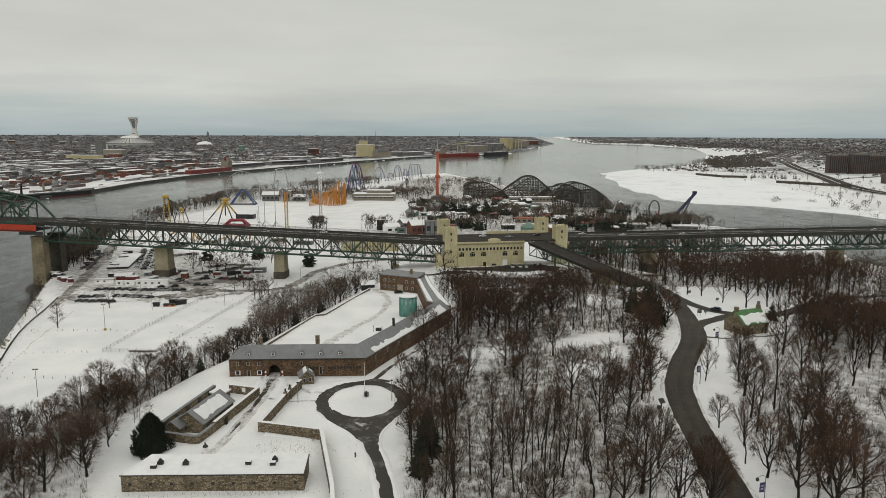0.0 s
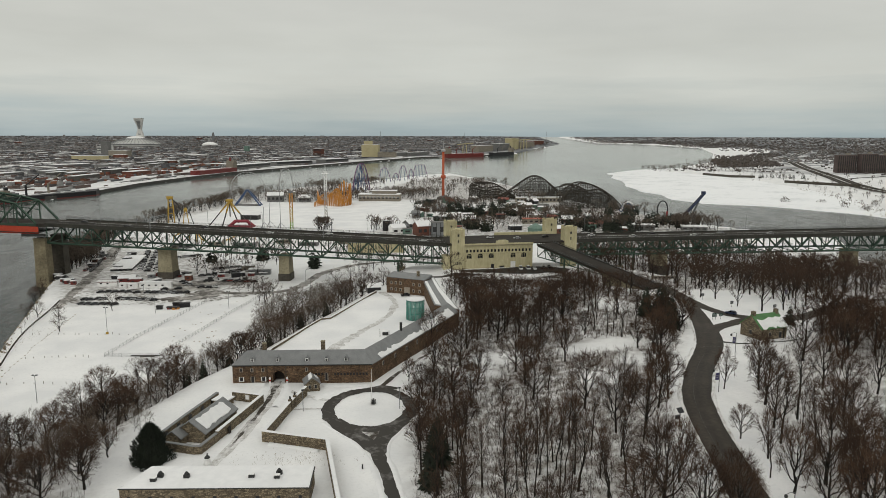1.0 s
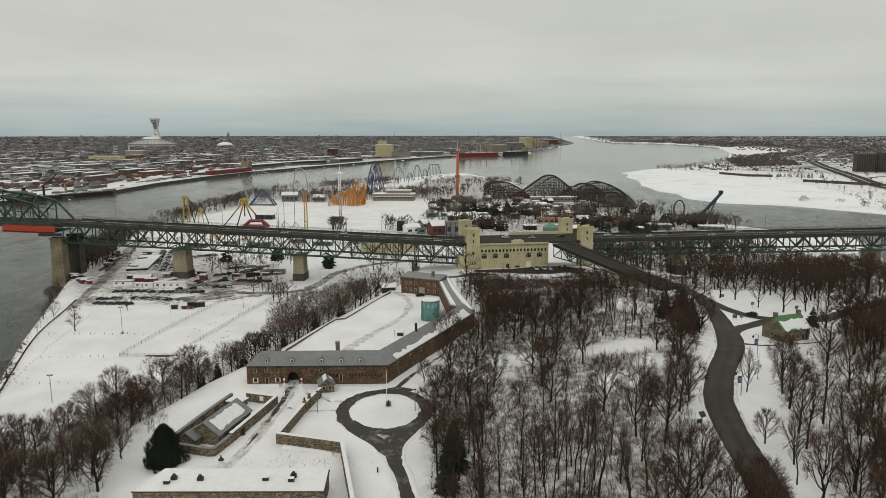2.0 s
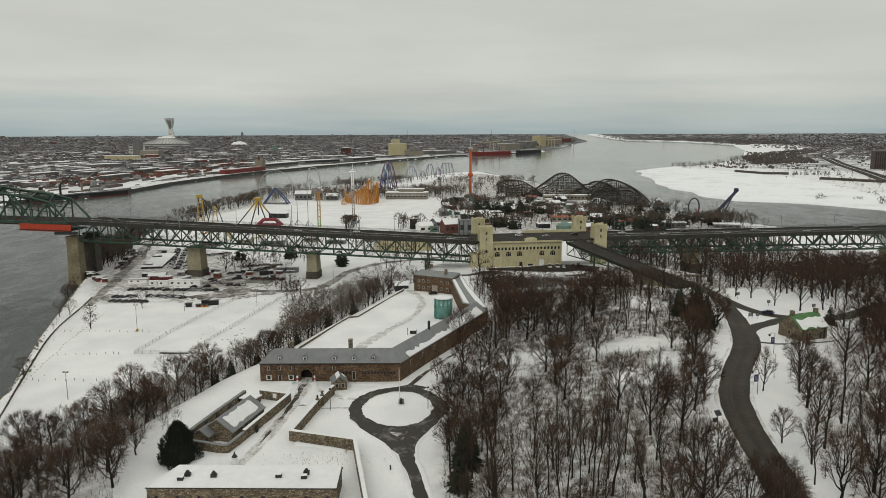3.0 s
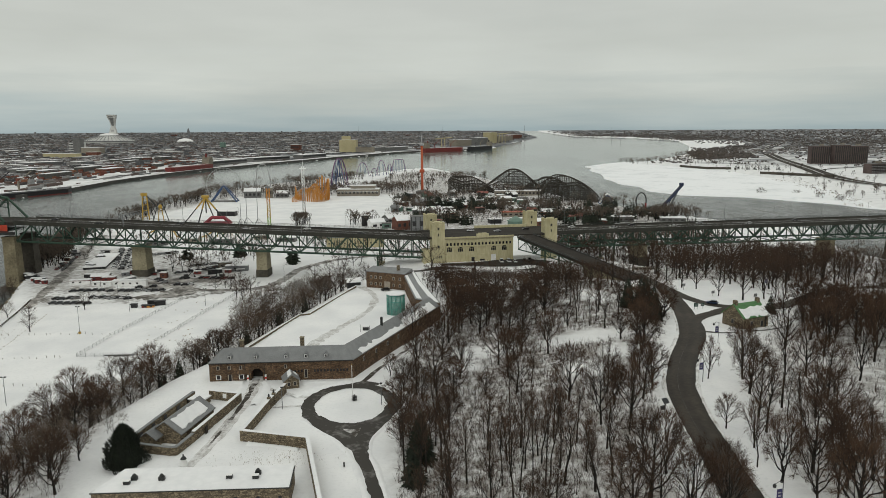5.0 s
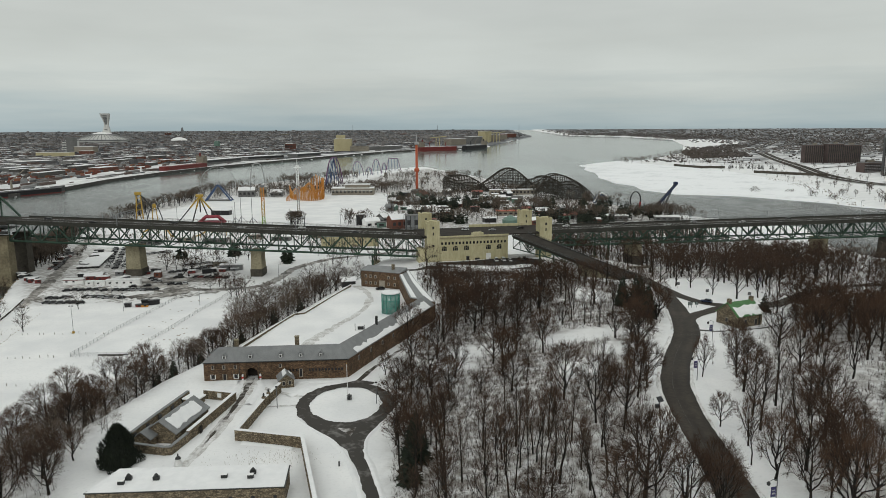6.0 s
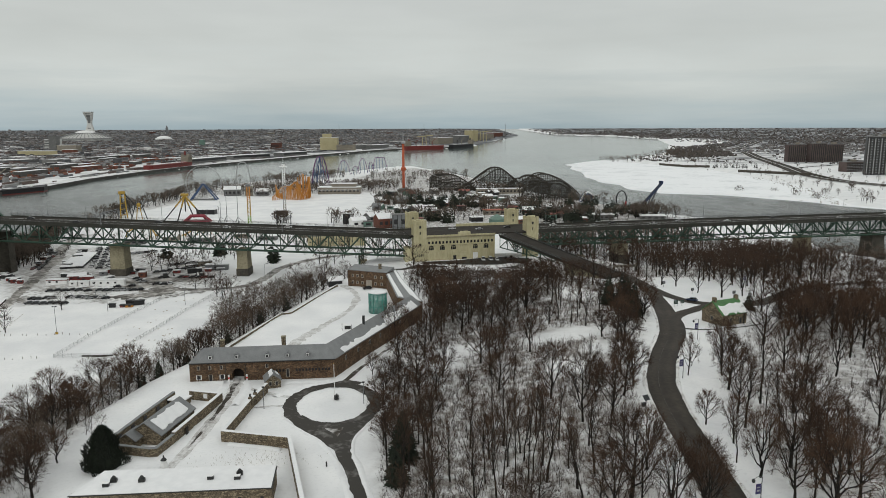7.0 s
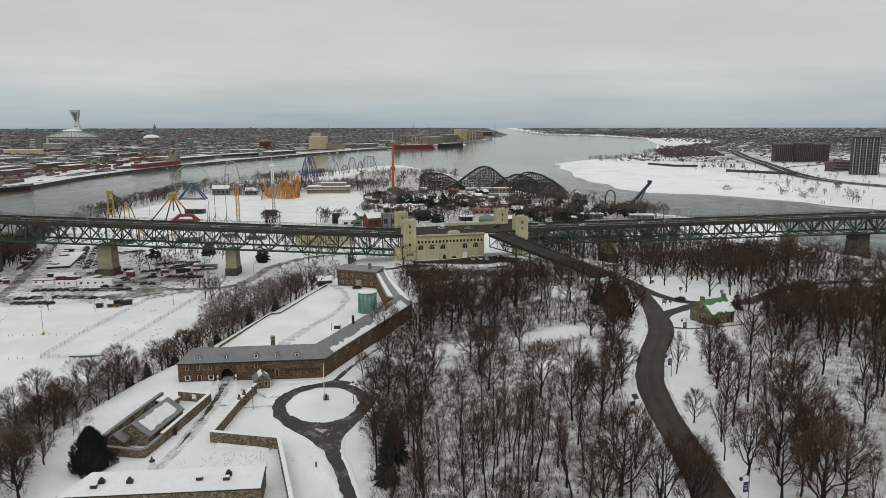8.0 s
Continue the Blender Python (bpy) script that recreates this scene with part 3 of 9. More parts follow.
def road(name, pts, width, material, label, over=0.08, ragged=None):
    return solid(name, ribbon(smooth_line(pts), width, over, ragged=ragged or (0.55 if "slush" in material.name else 0.4)), material, label, "road", kind="structure", smooth=True)


PARK_ROAD = [(66, 105), (70.5, 134), (73.3, 150), (75.1, 161), (77.3, 172), (80.7, 185), (85, 196), (92.4, 211.5), (102.6, 229.5), (106.5, 238), (110, 248), (113.3, 260), (117.5, 275), (120.8, 290), (124.5, 306), (127.5, 325), (129.5, 345), (134, 378)]
BRANCH_ROAD = [(108, 243), (113, 252.5), (118.5, 258.8), (126, 263.8), (134, 268.5), (142, 269.5), (153, 269), (166, 276), (181, 287), (198, 299), (216, 305), (246, 304)]
LINK_ROAD = [(127, 320), (125.6, 305), (126, 290), (130, 278.4), (136.5, 272.3), (145, 269)]
PR = smooth_line(PARK_ROAD)


def worn_asphalt(name, lane):
    """Asphalt worn paler along the wheel paths, wetter between and at the edges."""
    m = surf(name, (0.019, 0.0150, 0.0107), (0.046, 0.0372, 0.028), 0.10, 0.72, 0.02, fine=1.1, spec=0.3)
    n, l = m.node_tree.nodes, m.node_tree.links
    p = n["Principled BSDF"]
    col = p.inputs["Base Color"].links[0].from_socket
    off, wave, rough = n.new("ShaderNodeAttribute"), n.new("ShaderNodeMath"), n.new("ShaderNodeTexNoise")
    off.attribute_name = "offset"
    geo = n.new("ShaderNodeNewGeometry")
    rough.inputs["Scale"].default_value, rough.inputs["Detail"].default_value = 0.22, 5
    l.new(geo.outputs["Position"], rough.inputs["Vector"])
    k = n.new("ShaderNodeMath")
    k.operation, k.inputs[1].default_value = "MULTIPLY", 2 * math.pi / lane
    l.new(off.outputs["Fac"], k.inputs[0])
    wave.operation = "COSINE"
    l.new(k.outputs[0], wave.inputs[0])
    both = n.new("ShaderNodeMath")
    both.operation = "MULTIPLY"
    l.new(wave.outputs[0], both.inputs[0])
    l.new(rough.outputs[0], both.inputs[1])
    r = n.new("ShaderNodeMapRange")
    for key, v in zip(("From Min", "From Max", "To Min", "To Max"), (-0.5, 0.5, 1.22, 0.86)):
        r.inputs[key].default_value = v
    l.new(both.outputs[0], r.inputs["Value"])
    sc = n.new("ShaderNodeVectorMath")
    sc.operation = "SCALE"
    l.new(col, sc.inputs[0])
    l.new(r.outputs["Result"], sc.inputs["Scale"])
    l.new(sc.outputs[0], p.inputs["Base Color"])
    return m


def paved(name, pts, widths, material, label, over):
    """A road whose mesh knows how far each spot lies from its middle."""
    line = smooth_line(pts, 1.0)
    across = 10
    me = ribbon(line, widths, over, across, 0.22).mesh(name, material, True)
    w = np.interp(np.linspace(0, 1, len(line)), np.linspace(0, 1, len(widths)), widths)
    attr = me.attributes.new("offset", "FLOAT", "POINT")
    attr.data.foreach_set("value", (w[:, None] * np.linspace(-0.5, 0.5, across + 1)[None, :]).astype(np.float32).ravel())
    return tagged(new(name, me), label, "road", kind="structure")


WORN = worn_asphalt("worn_wet_asphalt", 3.9)
paved("park_road", PARK_ROAD, [9, 8.5, 7.6, 7.6, 7.8, 8.4, 8.2, 8.5, 9, 9.5, 8.4, 6.4, 5.6, 6.2, 8, 8.5, 8.5, 9], WORN, "bare wet asphalt park road curving between snowbanks", 0.08)
solid("centre_line", ribbon(shifted(PR[:60], 0.9), 0.13, 0.1, 1), surf("worn_paint", (0.03, 0.028, 0.025), (0.13, 0.125, 0.11), 0.5, 0.8, 0, contrast=(0.45, 0.7)), "worn centre line on the park road", "road", kind="structure", smooth=True)
paved("park_branch_road", BRANCH_ROAD, [6.5, 5.6, 5.2, 5.4, 6.5, 6.5, 6, 6, 6, 6, 6, 5.5], WORN, "bare asphalt branch road by the stone house", 0.10)
paved("park_link_road", LINK_ROAD, [6.5, 6.2, 6.0, 5.6, 5.6, 5.6], WORN, "bare asphalt link road round a snowy island", 0.12)
road("house_path", [(110, 239), (114, 236.8), (119, 235.8), (128, 237.2), (136, 238.9), (146, 244)], [2.4, 1.0, 0.8, 0.8, 0.8, 0.6], SLUSH, "narrow cleared path in front of the stone house", 0.09)
s_ = Shape()
for i_ in range(8):
    s_.box(101.2 + 1.25 * i_, 233.6 - 0.2 * i_, at_ground(101.2 + 1.25 * i_, 233.6 - 0.2 * i_) + 0.1, 0.7, 0.5, 0.03, -0.15)
solid("crossing_marks", s_, bpy.data.materials["worn_paint"], "worn white crossing marks on the asphalt", "road", kind="structure")
road("fort_drive", [(-1, 118), (-3.4, 132), (-5, 145), (-6, 151), (-7.2, 157), (-9, 164.5), (-10, 169)], [3.2, 3.2, 3.2, 3.1, 2.9, 3.1, 4.2], SLUSH, "narrow ploughed drive leading to the roundabout", 0.09)
road("fort_drive_arm", [(-9.2, 166), (-13, 174), (-18.3, 181.2), (-23.4, 188.5)], [3.2, 5.2, 5.6, 4.0], SLUSH, "ploughed arm of the drive joining the ring", 0.10)
road("fort_drive_arm", [(-9.2, 166), (-9.0, 174), (-6.4, 182), (-3.0, 189)], [3.2, 4.4, 5.2, 4.0], SLUSH, "ploughed arm of the drive joining the ring", 0.105)


road("drive_patch", [(-9.8, 168), (-11.3, 175), (-13.2, 183)], [3, 6.5, 10], LOT_SLUSH, "trampled slush between the arms of the drive", 0.085)


road("wing_path", [(-10.5, 217), (-5, 230), (1, 242.5), (11.5, 264), (21.5, 285.5)], [1.6, 1.3, 1.1, 1.0, 0.8], LOT_SLUSH, "slushy path along the foot of the arsenal wing", 0.08)


def build_circle():
    line = np.array([(-13.5 + 12.3 * math.cos(a), 197.7 + 15.4 * math.sin(a)) for a in np.linspace(0, 2 * math.pi, 121)])
    solid("roundabout_road", ribbon(line, 3.9, 0.11, ragged=0.5), SLUSH, "ploughed asphalt ring round a snowy island", "road", kind="structure", smooth=True)


build_circle()
road("fort_path", [(-49, 168), (-47.5, 180), (-46, 195), (-45.2, 208), (-45, 222)], [0.7, 1.0, 1.2, 1.4, 2.2], LOT_SLUSH, "trodden slushy path to the gateway", 0.07)


def snowbank(name, pts, off, label, w=1.6, h=0.7, seed=0):
    """A ploughed ridge of snow along a road, off metres from its middle."""
    line = smooth_line(pts, 1.0)
    d = np.gradient(line, axis=0)
    d /= np.linalg.norm(d, axis=1)[:, None]
    nrm = np.stack([-d[:, 1], d[:, 0]], 1)
    s = Shape()
    g = np.random.default_rng(seed)
    prof = ((-0.5, -0.05), (-0.22, 0.6), (0.08, 1.0), (0.5, -0.05))
    o = np.interp(np.linspace(0, 1, len(line)), np.linspace(0, 1, len(off)), off)
    for i, p in enumerate(line):
        wob = noise.noise(Vector((p[0], p[1], seed)) * 0.11)
        hh, ww = h * (0.8 + 0.5 * wob), w * (1 + 0.6 * wob)
        c = p + nrm[i] * o[i]
        for a, b in prof:
            q = c + nrm[i] * a * ww
            s.v.append((q[0], q[1], at_ground(q[0], q[1]) + b * hh))
    s.f = [(4 * i + j, 4 * i + 4 + j, 4 * i + 5 + j, 4 * i + 1 + j) for i in range(len(line) - 1) for j in range(3)]
    solid(name, s, DIRTY_SNOW if h > 0.5 else SNOW, label, "snowbank", kind="structure", smooth=True)


DIRTY_SNOW = surf("ploughed_snow", (0.24, 0.215, 0.19), (0.74, 0.74, 0.735), 0.3, 0.8, 0.08, fine=2.5, contrast=(0.36, 0.52))
snowbank("snowbank", PARK_ROAD[:9], [4.6, 4.6, 4.5, 4.9, 5.4], "dirty ploughed snowbank along the park road", 1.1, 0.55, seed=1)
snowbank("snowbank", PARK_ROAD[:9], [-4.7, -4.4, -4.3, -4.6, -5.0], "dirty ploughed snowbank along the park road", 1.1, 0.55, seed=2)
snowbank("snowbank", PARK_ROAD[9:], [4.9, 4.2, 3.6, 3.6, 4.6, 4.8], "dirty ploughed snowbank along the park road", 1.1, 0.55, seed=3)
snowbank("snowbank", [(129, 322), (131, 345), (136, 372)], [-4.6, -4.6], "dirty ploughed snowbank along the park road", 1.2, 0.55, seed=4)
for p_, w_, k_ in (([(-30, 217.5), (-25, 218.4), (-19, 217.6), (-15, 218)], 3.4, 21), ([(-31, 205), (-27.5, 210), (-22, 214.5), (-16.5, 216.4)], 2.6, 22), ([(-56, 218.8), (-52, 219.2), (-48.6, 218.6)], 2.4, 23), ([(-42, 219), (-40.6, 214), (-40.8, 208), (-42, 200)], 2.4, 24), ([(-48.4, 216), (-48.6, 208), (-49.6, 198), (-51, 186)], 2.2, 25), ([(-38.6, 174.0), (-31, 171.8), (-25, 169.4)], 2.0, 26)):
    snowbank("snow_drift", p_, [0, 0], "low drift of shovelled snow in the fort grounds", w_, 0.5, k_)
snowbank("snowbank", [(-1, 118), (-3.4, 132), (-5, 145), (-7.2, 157), (-9, 164.5), (-13, 174), (-18.3, 181.2), (-24, 189)], [2.2, 2.2, 2.6, 2.9], "low ploughed snow ridge beside the drive", 1.5, 0.3, 5)
snowbank("snowbank", [(-1, 118), (-3.4, 132), (-5, 145), (-7.2, 157), (-9, 164.5), (-9.0, 174), (-6.0, 182)], [-2.2, -2.2, -2.4], "low ploughed snow ridge beside the drive", 1.5, 0.3, 6)

# ---- bridge ----
CUBE = {}


def cube_of(material):
    if material.name not in CUBE:
        CUBE[material.name] = unit_cube("bar", material)
    return CUBE[material.name]


L0, L1 = Vector((20, 419, 15.0)), Vector((-232, 445, 24.9))
R0, R1 = Vector((100, 427, 16.1)), Vector((452, 483, 13.7))
DECK_W = 24.0


FASCIA = surf("grimy_steel_fascia", (0.018, 0.019, 0.015), (0.045, 0.044, 0.035), 0.2, 0.8, 0, fine=1.0)


def build_span(name, a, b, panels, depth0, depth1, label, cross=True):
    """A deck-truss viaduct: roadway, parapets and two green trusses below it; a and b are the ends of the near edge."""
    root = thing(name, (0, 0, 0), label, "bridge")
    d = (b - a)
    flat = Vector((d.x, d.y, 0)).normalized()
    back = Vector((-flat.y, flat.x, 0))
    if back.y < 0:
        back = -back
    n = max(2, panels)
    q = [a, b, b + back * DECK_W, a + back * DECK_W]
    deck = Shape().add(q + [v - Vector((0, 0, 0.9)) for v in q], [(0, 1, 2, 3), (7, 6, 5, 4), (0, 4, 5, 1), (2, 6, 7, 3), (1, 5, 6, 2), (0, 3, 7, 4)])
    part("deck", deck, DECK, root)
    for off, nm in ((0.15, "near_edge_beam"), (DECK_W - 0.15, "far_edge_beam")):
        s = Shape().beam(a + back * off + Vector((0, 0, -0.35)), b + back * off + Vector((0, 0, -0.35)), 0.4, 2.3)
        rail = part("fascia", s, FASCIA, root)
        r = Shape()
        for hgt in (1.25, 1.75, 2.2):
            r.beam(a + back * off + Vector((0, 0, hgt)), b + back * off + Vector((0, 0, hgt)), 0.12)
        part("railing", r, DARK_STEEL, rail)
        posts = max(4, int(d.length / 4))
        for i in range(posts + 1):
            p = a + d * (i / posts) + back * off
            piece("rail_post", cube_of(DARK_STEEL), rail, bar_matrix(p + Vector((0, 0, 0.7)), p + Vector((0, 0, 2.2)), 0.14))
    for off in (DECK_W * 0.32, DECK_W * 0.66):
        part("lane_marking", Shape().beam(a + back * off + Vector((0, 0, 0.02)), b + back * off + Vector((0, 0, 0.02)), 0.25, 0.04), WHITE, root)
    for off in (2.2, DECK_W - 2.2):
        truss = part("truss", Shape().beam(a + back * off - Vector((0, 0, 1.4)), b + back * off - Vector((0, 0, 1.4)), 0.7, 0.9), GREEN_STEEL, root)
        top = [a + d * (i / n) + back * off - Vector((0, 0, 1.4)) for i in range(n + 1)]
        bot = [p - Vector((0, 0, depth0 + (depth1 - depth0) * i / n)) for i, p in enumerate(top)]
        part("bottom_chord", Shape().tube(bot, 0.62, 4), GREEN_STEEL, truss)
        for i in range(n + 1):
            piece("post", cube_of(GREEN_STEEL), truss, bar_matrix(top[i], bot[i], 0.52))
            if i < n:
                s, e = (top[i], bot[i + 1]) if i % 2 else (bot[i], top[i + 1])
                piece("diagonal", cube_of(GREEN_STEEL), truss, bar_matrix(s, e, 0.7))
                mid = (s + e) / 2
                x = i + (1 if i % 2 == 0 else 0)
                piece("sub_strut", cube_of(GREEN_STEEL), truss, bar_matrix(mid, (top[i] + top[i + 1]) / 2, 0.34))
    lat = part("floor_system", Shape().beam(a + back * 2.2 - Vector((0, 0, 1.9)), a + back * (DECK_W - 2.2) - Vector((0, 0, 1.9)), 0.5, 1.2), DARK_STEEL, root)
    for i in range(1, n + 1):
        p = a + d * (i / n)
        piece("cross_beam", cube_of(DARK_STEEL), lat, bar_matrix(p + back * 2.2 - Vector((0, 0, 1.5)), p + back * (DECK_W - 2.2) - Vector((0, 0, 1.5)), 0.45, 1.1))
        low = Vector((0, 0, 1.4 + depth0 + (depth1 - depth0) * i / n))
        piece("sway_strut", cube_of(GREEN_STEEL), lat, bar_matrix(p + back * 2.2 - low, p + back * (DECK_W - 2.2) - low, 0.4))
        piece("sway_brace", cube_of(GREEN_STEEL), lat, bar_matrix(p + back * 2.2 - low, p + back * (DECK_W - 2.2) - Vector((0, 0, 1.5)), 0.35))
    for i in range(11):
        k = a + d * ((i + 0.5) / 11)
        off = back * (3.2 + 1.8 * i)
        if i % 2 == 0:
            piece("stringer", cube_of(DARK_STEEL), lat, bar_matrix(a + back * (2.6 + 1.7 * i) - Vector((0, 0, 1.2)), b + back * (2.6 + 1.7 * i) - Vector((0, 0, 1.2)), 0.3, 0.6))
    return root, flat, back


LEFT, LU, LB = build_span("viaduct", L0, L1, 26, 11.0, 10.8, "green deck-truss viaduct carrying a grey roadway")
RIGHT, RU, RB = build_span("viaduct", R0, R1, 36, 8.2, 11.8, "green deck-truss viaduct continuing beyond the pavilion")


PIER_STONE = surf("weathered_pier_stone", (0.105, 0.088, 0.055), (0.25, 0.215, 0.14), 0.15, 0.9, 0.05, fine=0.9)


def build_pier(along, base_z, top_z, w, t, two=False, stone=None):
    """A tapering concrete pier under the viaduct; along is the middle of its foot."""
    root = thing("bridge_pier", (along.x, along.y, base_z), "tapering stained concrete bridge pier on a darker footing", "pier", "bridge piers")
    h = top_z - base_z
    body = stone or CONCRETE

    def shaft(y, depth):
        s = Shape()
        pts = []
        for z, k in ((0, 1.0), (h - 1.2, 0.88), (h - 1.2, 0.96), (h, 0.96)):
            pts += [(sx * w / 2 * k, y + sy * depth / 2 * k, z) for sx, sy in ((-1, -1), (1, -1), (1, 1), (-1, 1))]
        f = [(3, 2, 1, 0), (12, 13, 14, 15)] + [(4 * i + j, 4 * i + (j + 1) % 4, 4 * i + 4 + (j + 1) % 4, 4 * i + 4 + j) for i in range(3) for j in range(4)]
        return s.add(pts, f)
    if two:
        part("shaft", shaft(-DECK_W / 2 + 3, 7), PIER_STONE, root)
        # the darker stone paints shade on the far shaft and cross wall
        part("shaft", shaft(DECK_W / 2 - 3, 7), body, root)
        part("cross_wall", Shape().box(0, 0, 0, w * 0.5, DECK_W - 12, h * 0.3), body, root)
    else:
        part("shaft", shaft(0, t), body, root)
    part("footing", Shape().box(0, 0, -2, w * 1.06, t * 1.05, 6.4), DARK_SHADED_STONE, root)
    return root


def under(a, b, back, f, drop=0.0):
    p = a + (b - a) * f + back * (DECK_W / 2)
    return p - Vector((0, 0, drop))


for f, w, z0, dr, two in ((1.016, 8.5, -16, 9.2, True), (0.712, 9.5, -10.6, 13.1, False), (0.408, 7.0, -10.5, 13.1, False)):
    p = under(L0, L1, LB, f)
    ob = build_pier(p, z0, p.z - dr, w, DECK_W - 3 if two else 10, two, DARK_SHADED_STONE if two else None)
    ob.rotation_euler = (0, 0, math.atan2(LU.y, -LU.x) * -1)
for f, w, z0, dr in ((0.18, 7, -8, 11.2), (0.586, 7, -13, 12.4), (0.76, 12, -17, 13.3)):
    p = under(R0, R1, RB, f)
    ob = build_pier(p, z0, p.z - dr, w, 12, False, DARK_SHADED_STONE if w > 10 else None)
    ob.rotation_euler = (0, 0, math.atan2(RU.y, RU.x))


def build_bent(a, b, back, f, drop, foot):
    """A braced steel bent on low concrete blocks."""
    p = a + (b - a) * f - Vector((0, 0, drop))
    root = thing("steel_bent", (0, 0, 0), "braced green steel bent under the viaduct", "bridge support", "bridge piers")
    near, far = p + back * 2.2, p + back * (DECK_W - 2.2)
    nf, ff = Vector((near.x, near.y, foot)), Vector((far.x, far.y, foot))
    for t, q in ((near, nf), (far, ff)):
        part("leg", Shape().beam(t, q, 1.0), GREEN_STEEL, root)
        part("block", Shape().box(q.x, q.y, foot - 4, 4.5, 4.5, 4.8), CONCRETE, root)
    part("brace", Shape().beam(near, ff, 0.45), GREEN_STEEL, root)
    part("brace", Shape().beam(far, nf, 0.45), GREEN_STEEL, root)
    return root


build_bent(L0, L1, LB, 0.12, 12.4, -4)
build_bent(R0, R1, RB, 0.115, 9, -6)


def build_main_span():
    """The first panels of the through-truss channel span, with the red work platform slung below."""
    a = L1
    b = a + Vector((-150, 15.5, 2.5))
    d = b - a
    flat = Vector((d.x, d.y, 0)).normalized()
    back = Vector((flat.y, -flat.x, 0))
    root = thing("channel_span", (0, 0, 0), "green steel through-truss channel span of the bridge", "bridge")
    s = Shape()
    s.add([a, b, b + back * DECK_W, a + back * DECK_W] + [v - Vector((0, 0, 2.2)) for v in (a, b, b + back * DECK_W, a + back * DECK_W)],
          [(3, 2, 1, 0), (4, 5, 6, 7), (1, 5, 4, 0), (3, 7, 6, 2), (0, 4, 7, 3), (1, 2, 6, 5)])
    part("deck", s, DECK, root)
    n = 12
    rise = [0, 12.5, 15, 16.5, 17.8, 19.5, 22, 25, 29, 33, 38, 43, 47]
    tops = []
    for off in (0.4, DECK_W - 0.4):
        base = [a + d * (0.035 + 0.965 * i / n) + back * off for i in range(n + 1)]
        top = [p + Vector((0, 0, r)) for p, r in zip(base, rise)]
        tops.append(top)
        truss = part("truss", Shape().tube(top, 0.75, 4), GREEN_STEEL, root)
        part("bottom_chord", Shape().beam(base[0] - Vector((0, 0, .6)), base[-1] - Vector((0, 0, .6)), 0.9, 1.6), GREEN_STEEL, truss)
        for i in range(1, n + 1):
            piece("post", cube_of(GREEN_STEEL), truss, bar_matrix(base[i], top[i], 0.7))
            s0, e0 = (top[i], base[i + 1]) if i % 2 and i < n else (base[i], top[min(i + 1, n)])
            if i < n:
                piece("diagonal", cube_of(GREEN_STEEL), truss, bar_matrix(s0, e0, 0.85))
                piece("sub_strut", cube_of(GREEN_STEEL), truss, bar_matrix((s0 + e0) / 2, (base[i] + base[i + 1]) / 2, 0.45))
                mid = [(base[i] + top[i]) / 2, (base[i + 1] + top[i + 1]) / 2]
                piece("mid_strut", cube_of(GREEN_STEEL), truss, bar_matrix(mid[0], mid[1], 0.4))
    for i in range(1, n + 1):
        part("top_brace", Shape().beam(tops[0][i], tops[1][i], 0.6), GREEN_STEEL, root)
        part("sway_frame", Shape().beam(tops[0][i] - Vector((0, 0, 3)), tops[1][i], 0.4).beam(tops[1][i] - Vector((0, 0, 3)), tops[0][i], 0.4), GREEN_STEEL, root)
        if i < n:
            part("top_lateral", Shape().beam(tops[0][i], tops[1][i + 1], 0.4).beam(tops[1][i], tops[0][i + 1], 0.4), GREEN_STEEL, root)
    plat = thing("work_platform", (0, 0, 0), "orange-red suspended work platform under the bridge deck", "platform")
    RED = surf("orange_red_tarp", (0.33, 0.035, 0.015), (0.50, 0.065, 0.03), 0.4, 0.7, 0.05)
    q, e = a + d * 0.02 - back * 1.2 - Vector((0, 0, 3.4)), a + d * 0.25 - back * 1.2 - Vector((0, 0, 3.0))
    part("screen", Shape().beam(q - Vector((0, 0, 0.5)), e - Vector((0, 0, 0.5)), 0.5, 4.6), RED, plat)
    part("walkway", Shape().beam(q + back * 9 - Vector((0, 0, 1.9)), e + back * 9 - Vector((0, 0, 1.9)), 20, 0.4), DARK_STEEL, plat)
    part("basket", Shape().beam(q + Vector((4, -.6, -3.4)), q + Vector((-10, -.6, -3.2)), 2, 1.6), DARK_STEEL, plat)
    for i in range(6):
        k = q + (e - q) * (i / 5)
        part("hanger", Shape().beam(k + Vector((0, 0, 4)), k - Vector((0, 0, 2)), 0.2), DARK_STEEL, plat)


build_main_span()

# ---- bridge pavilion ----
PU = Vector((70, 10, 0)).normalized()
PB = Vector((-PU.y, PU.x, 0))
P0 = Vector((22, 414.5, -2.2))
PTURN = math.atan2(PU.y, PU.x)


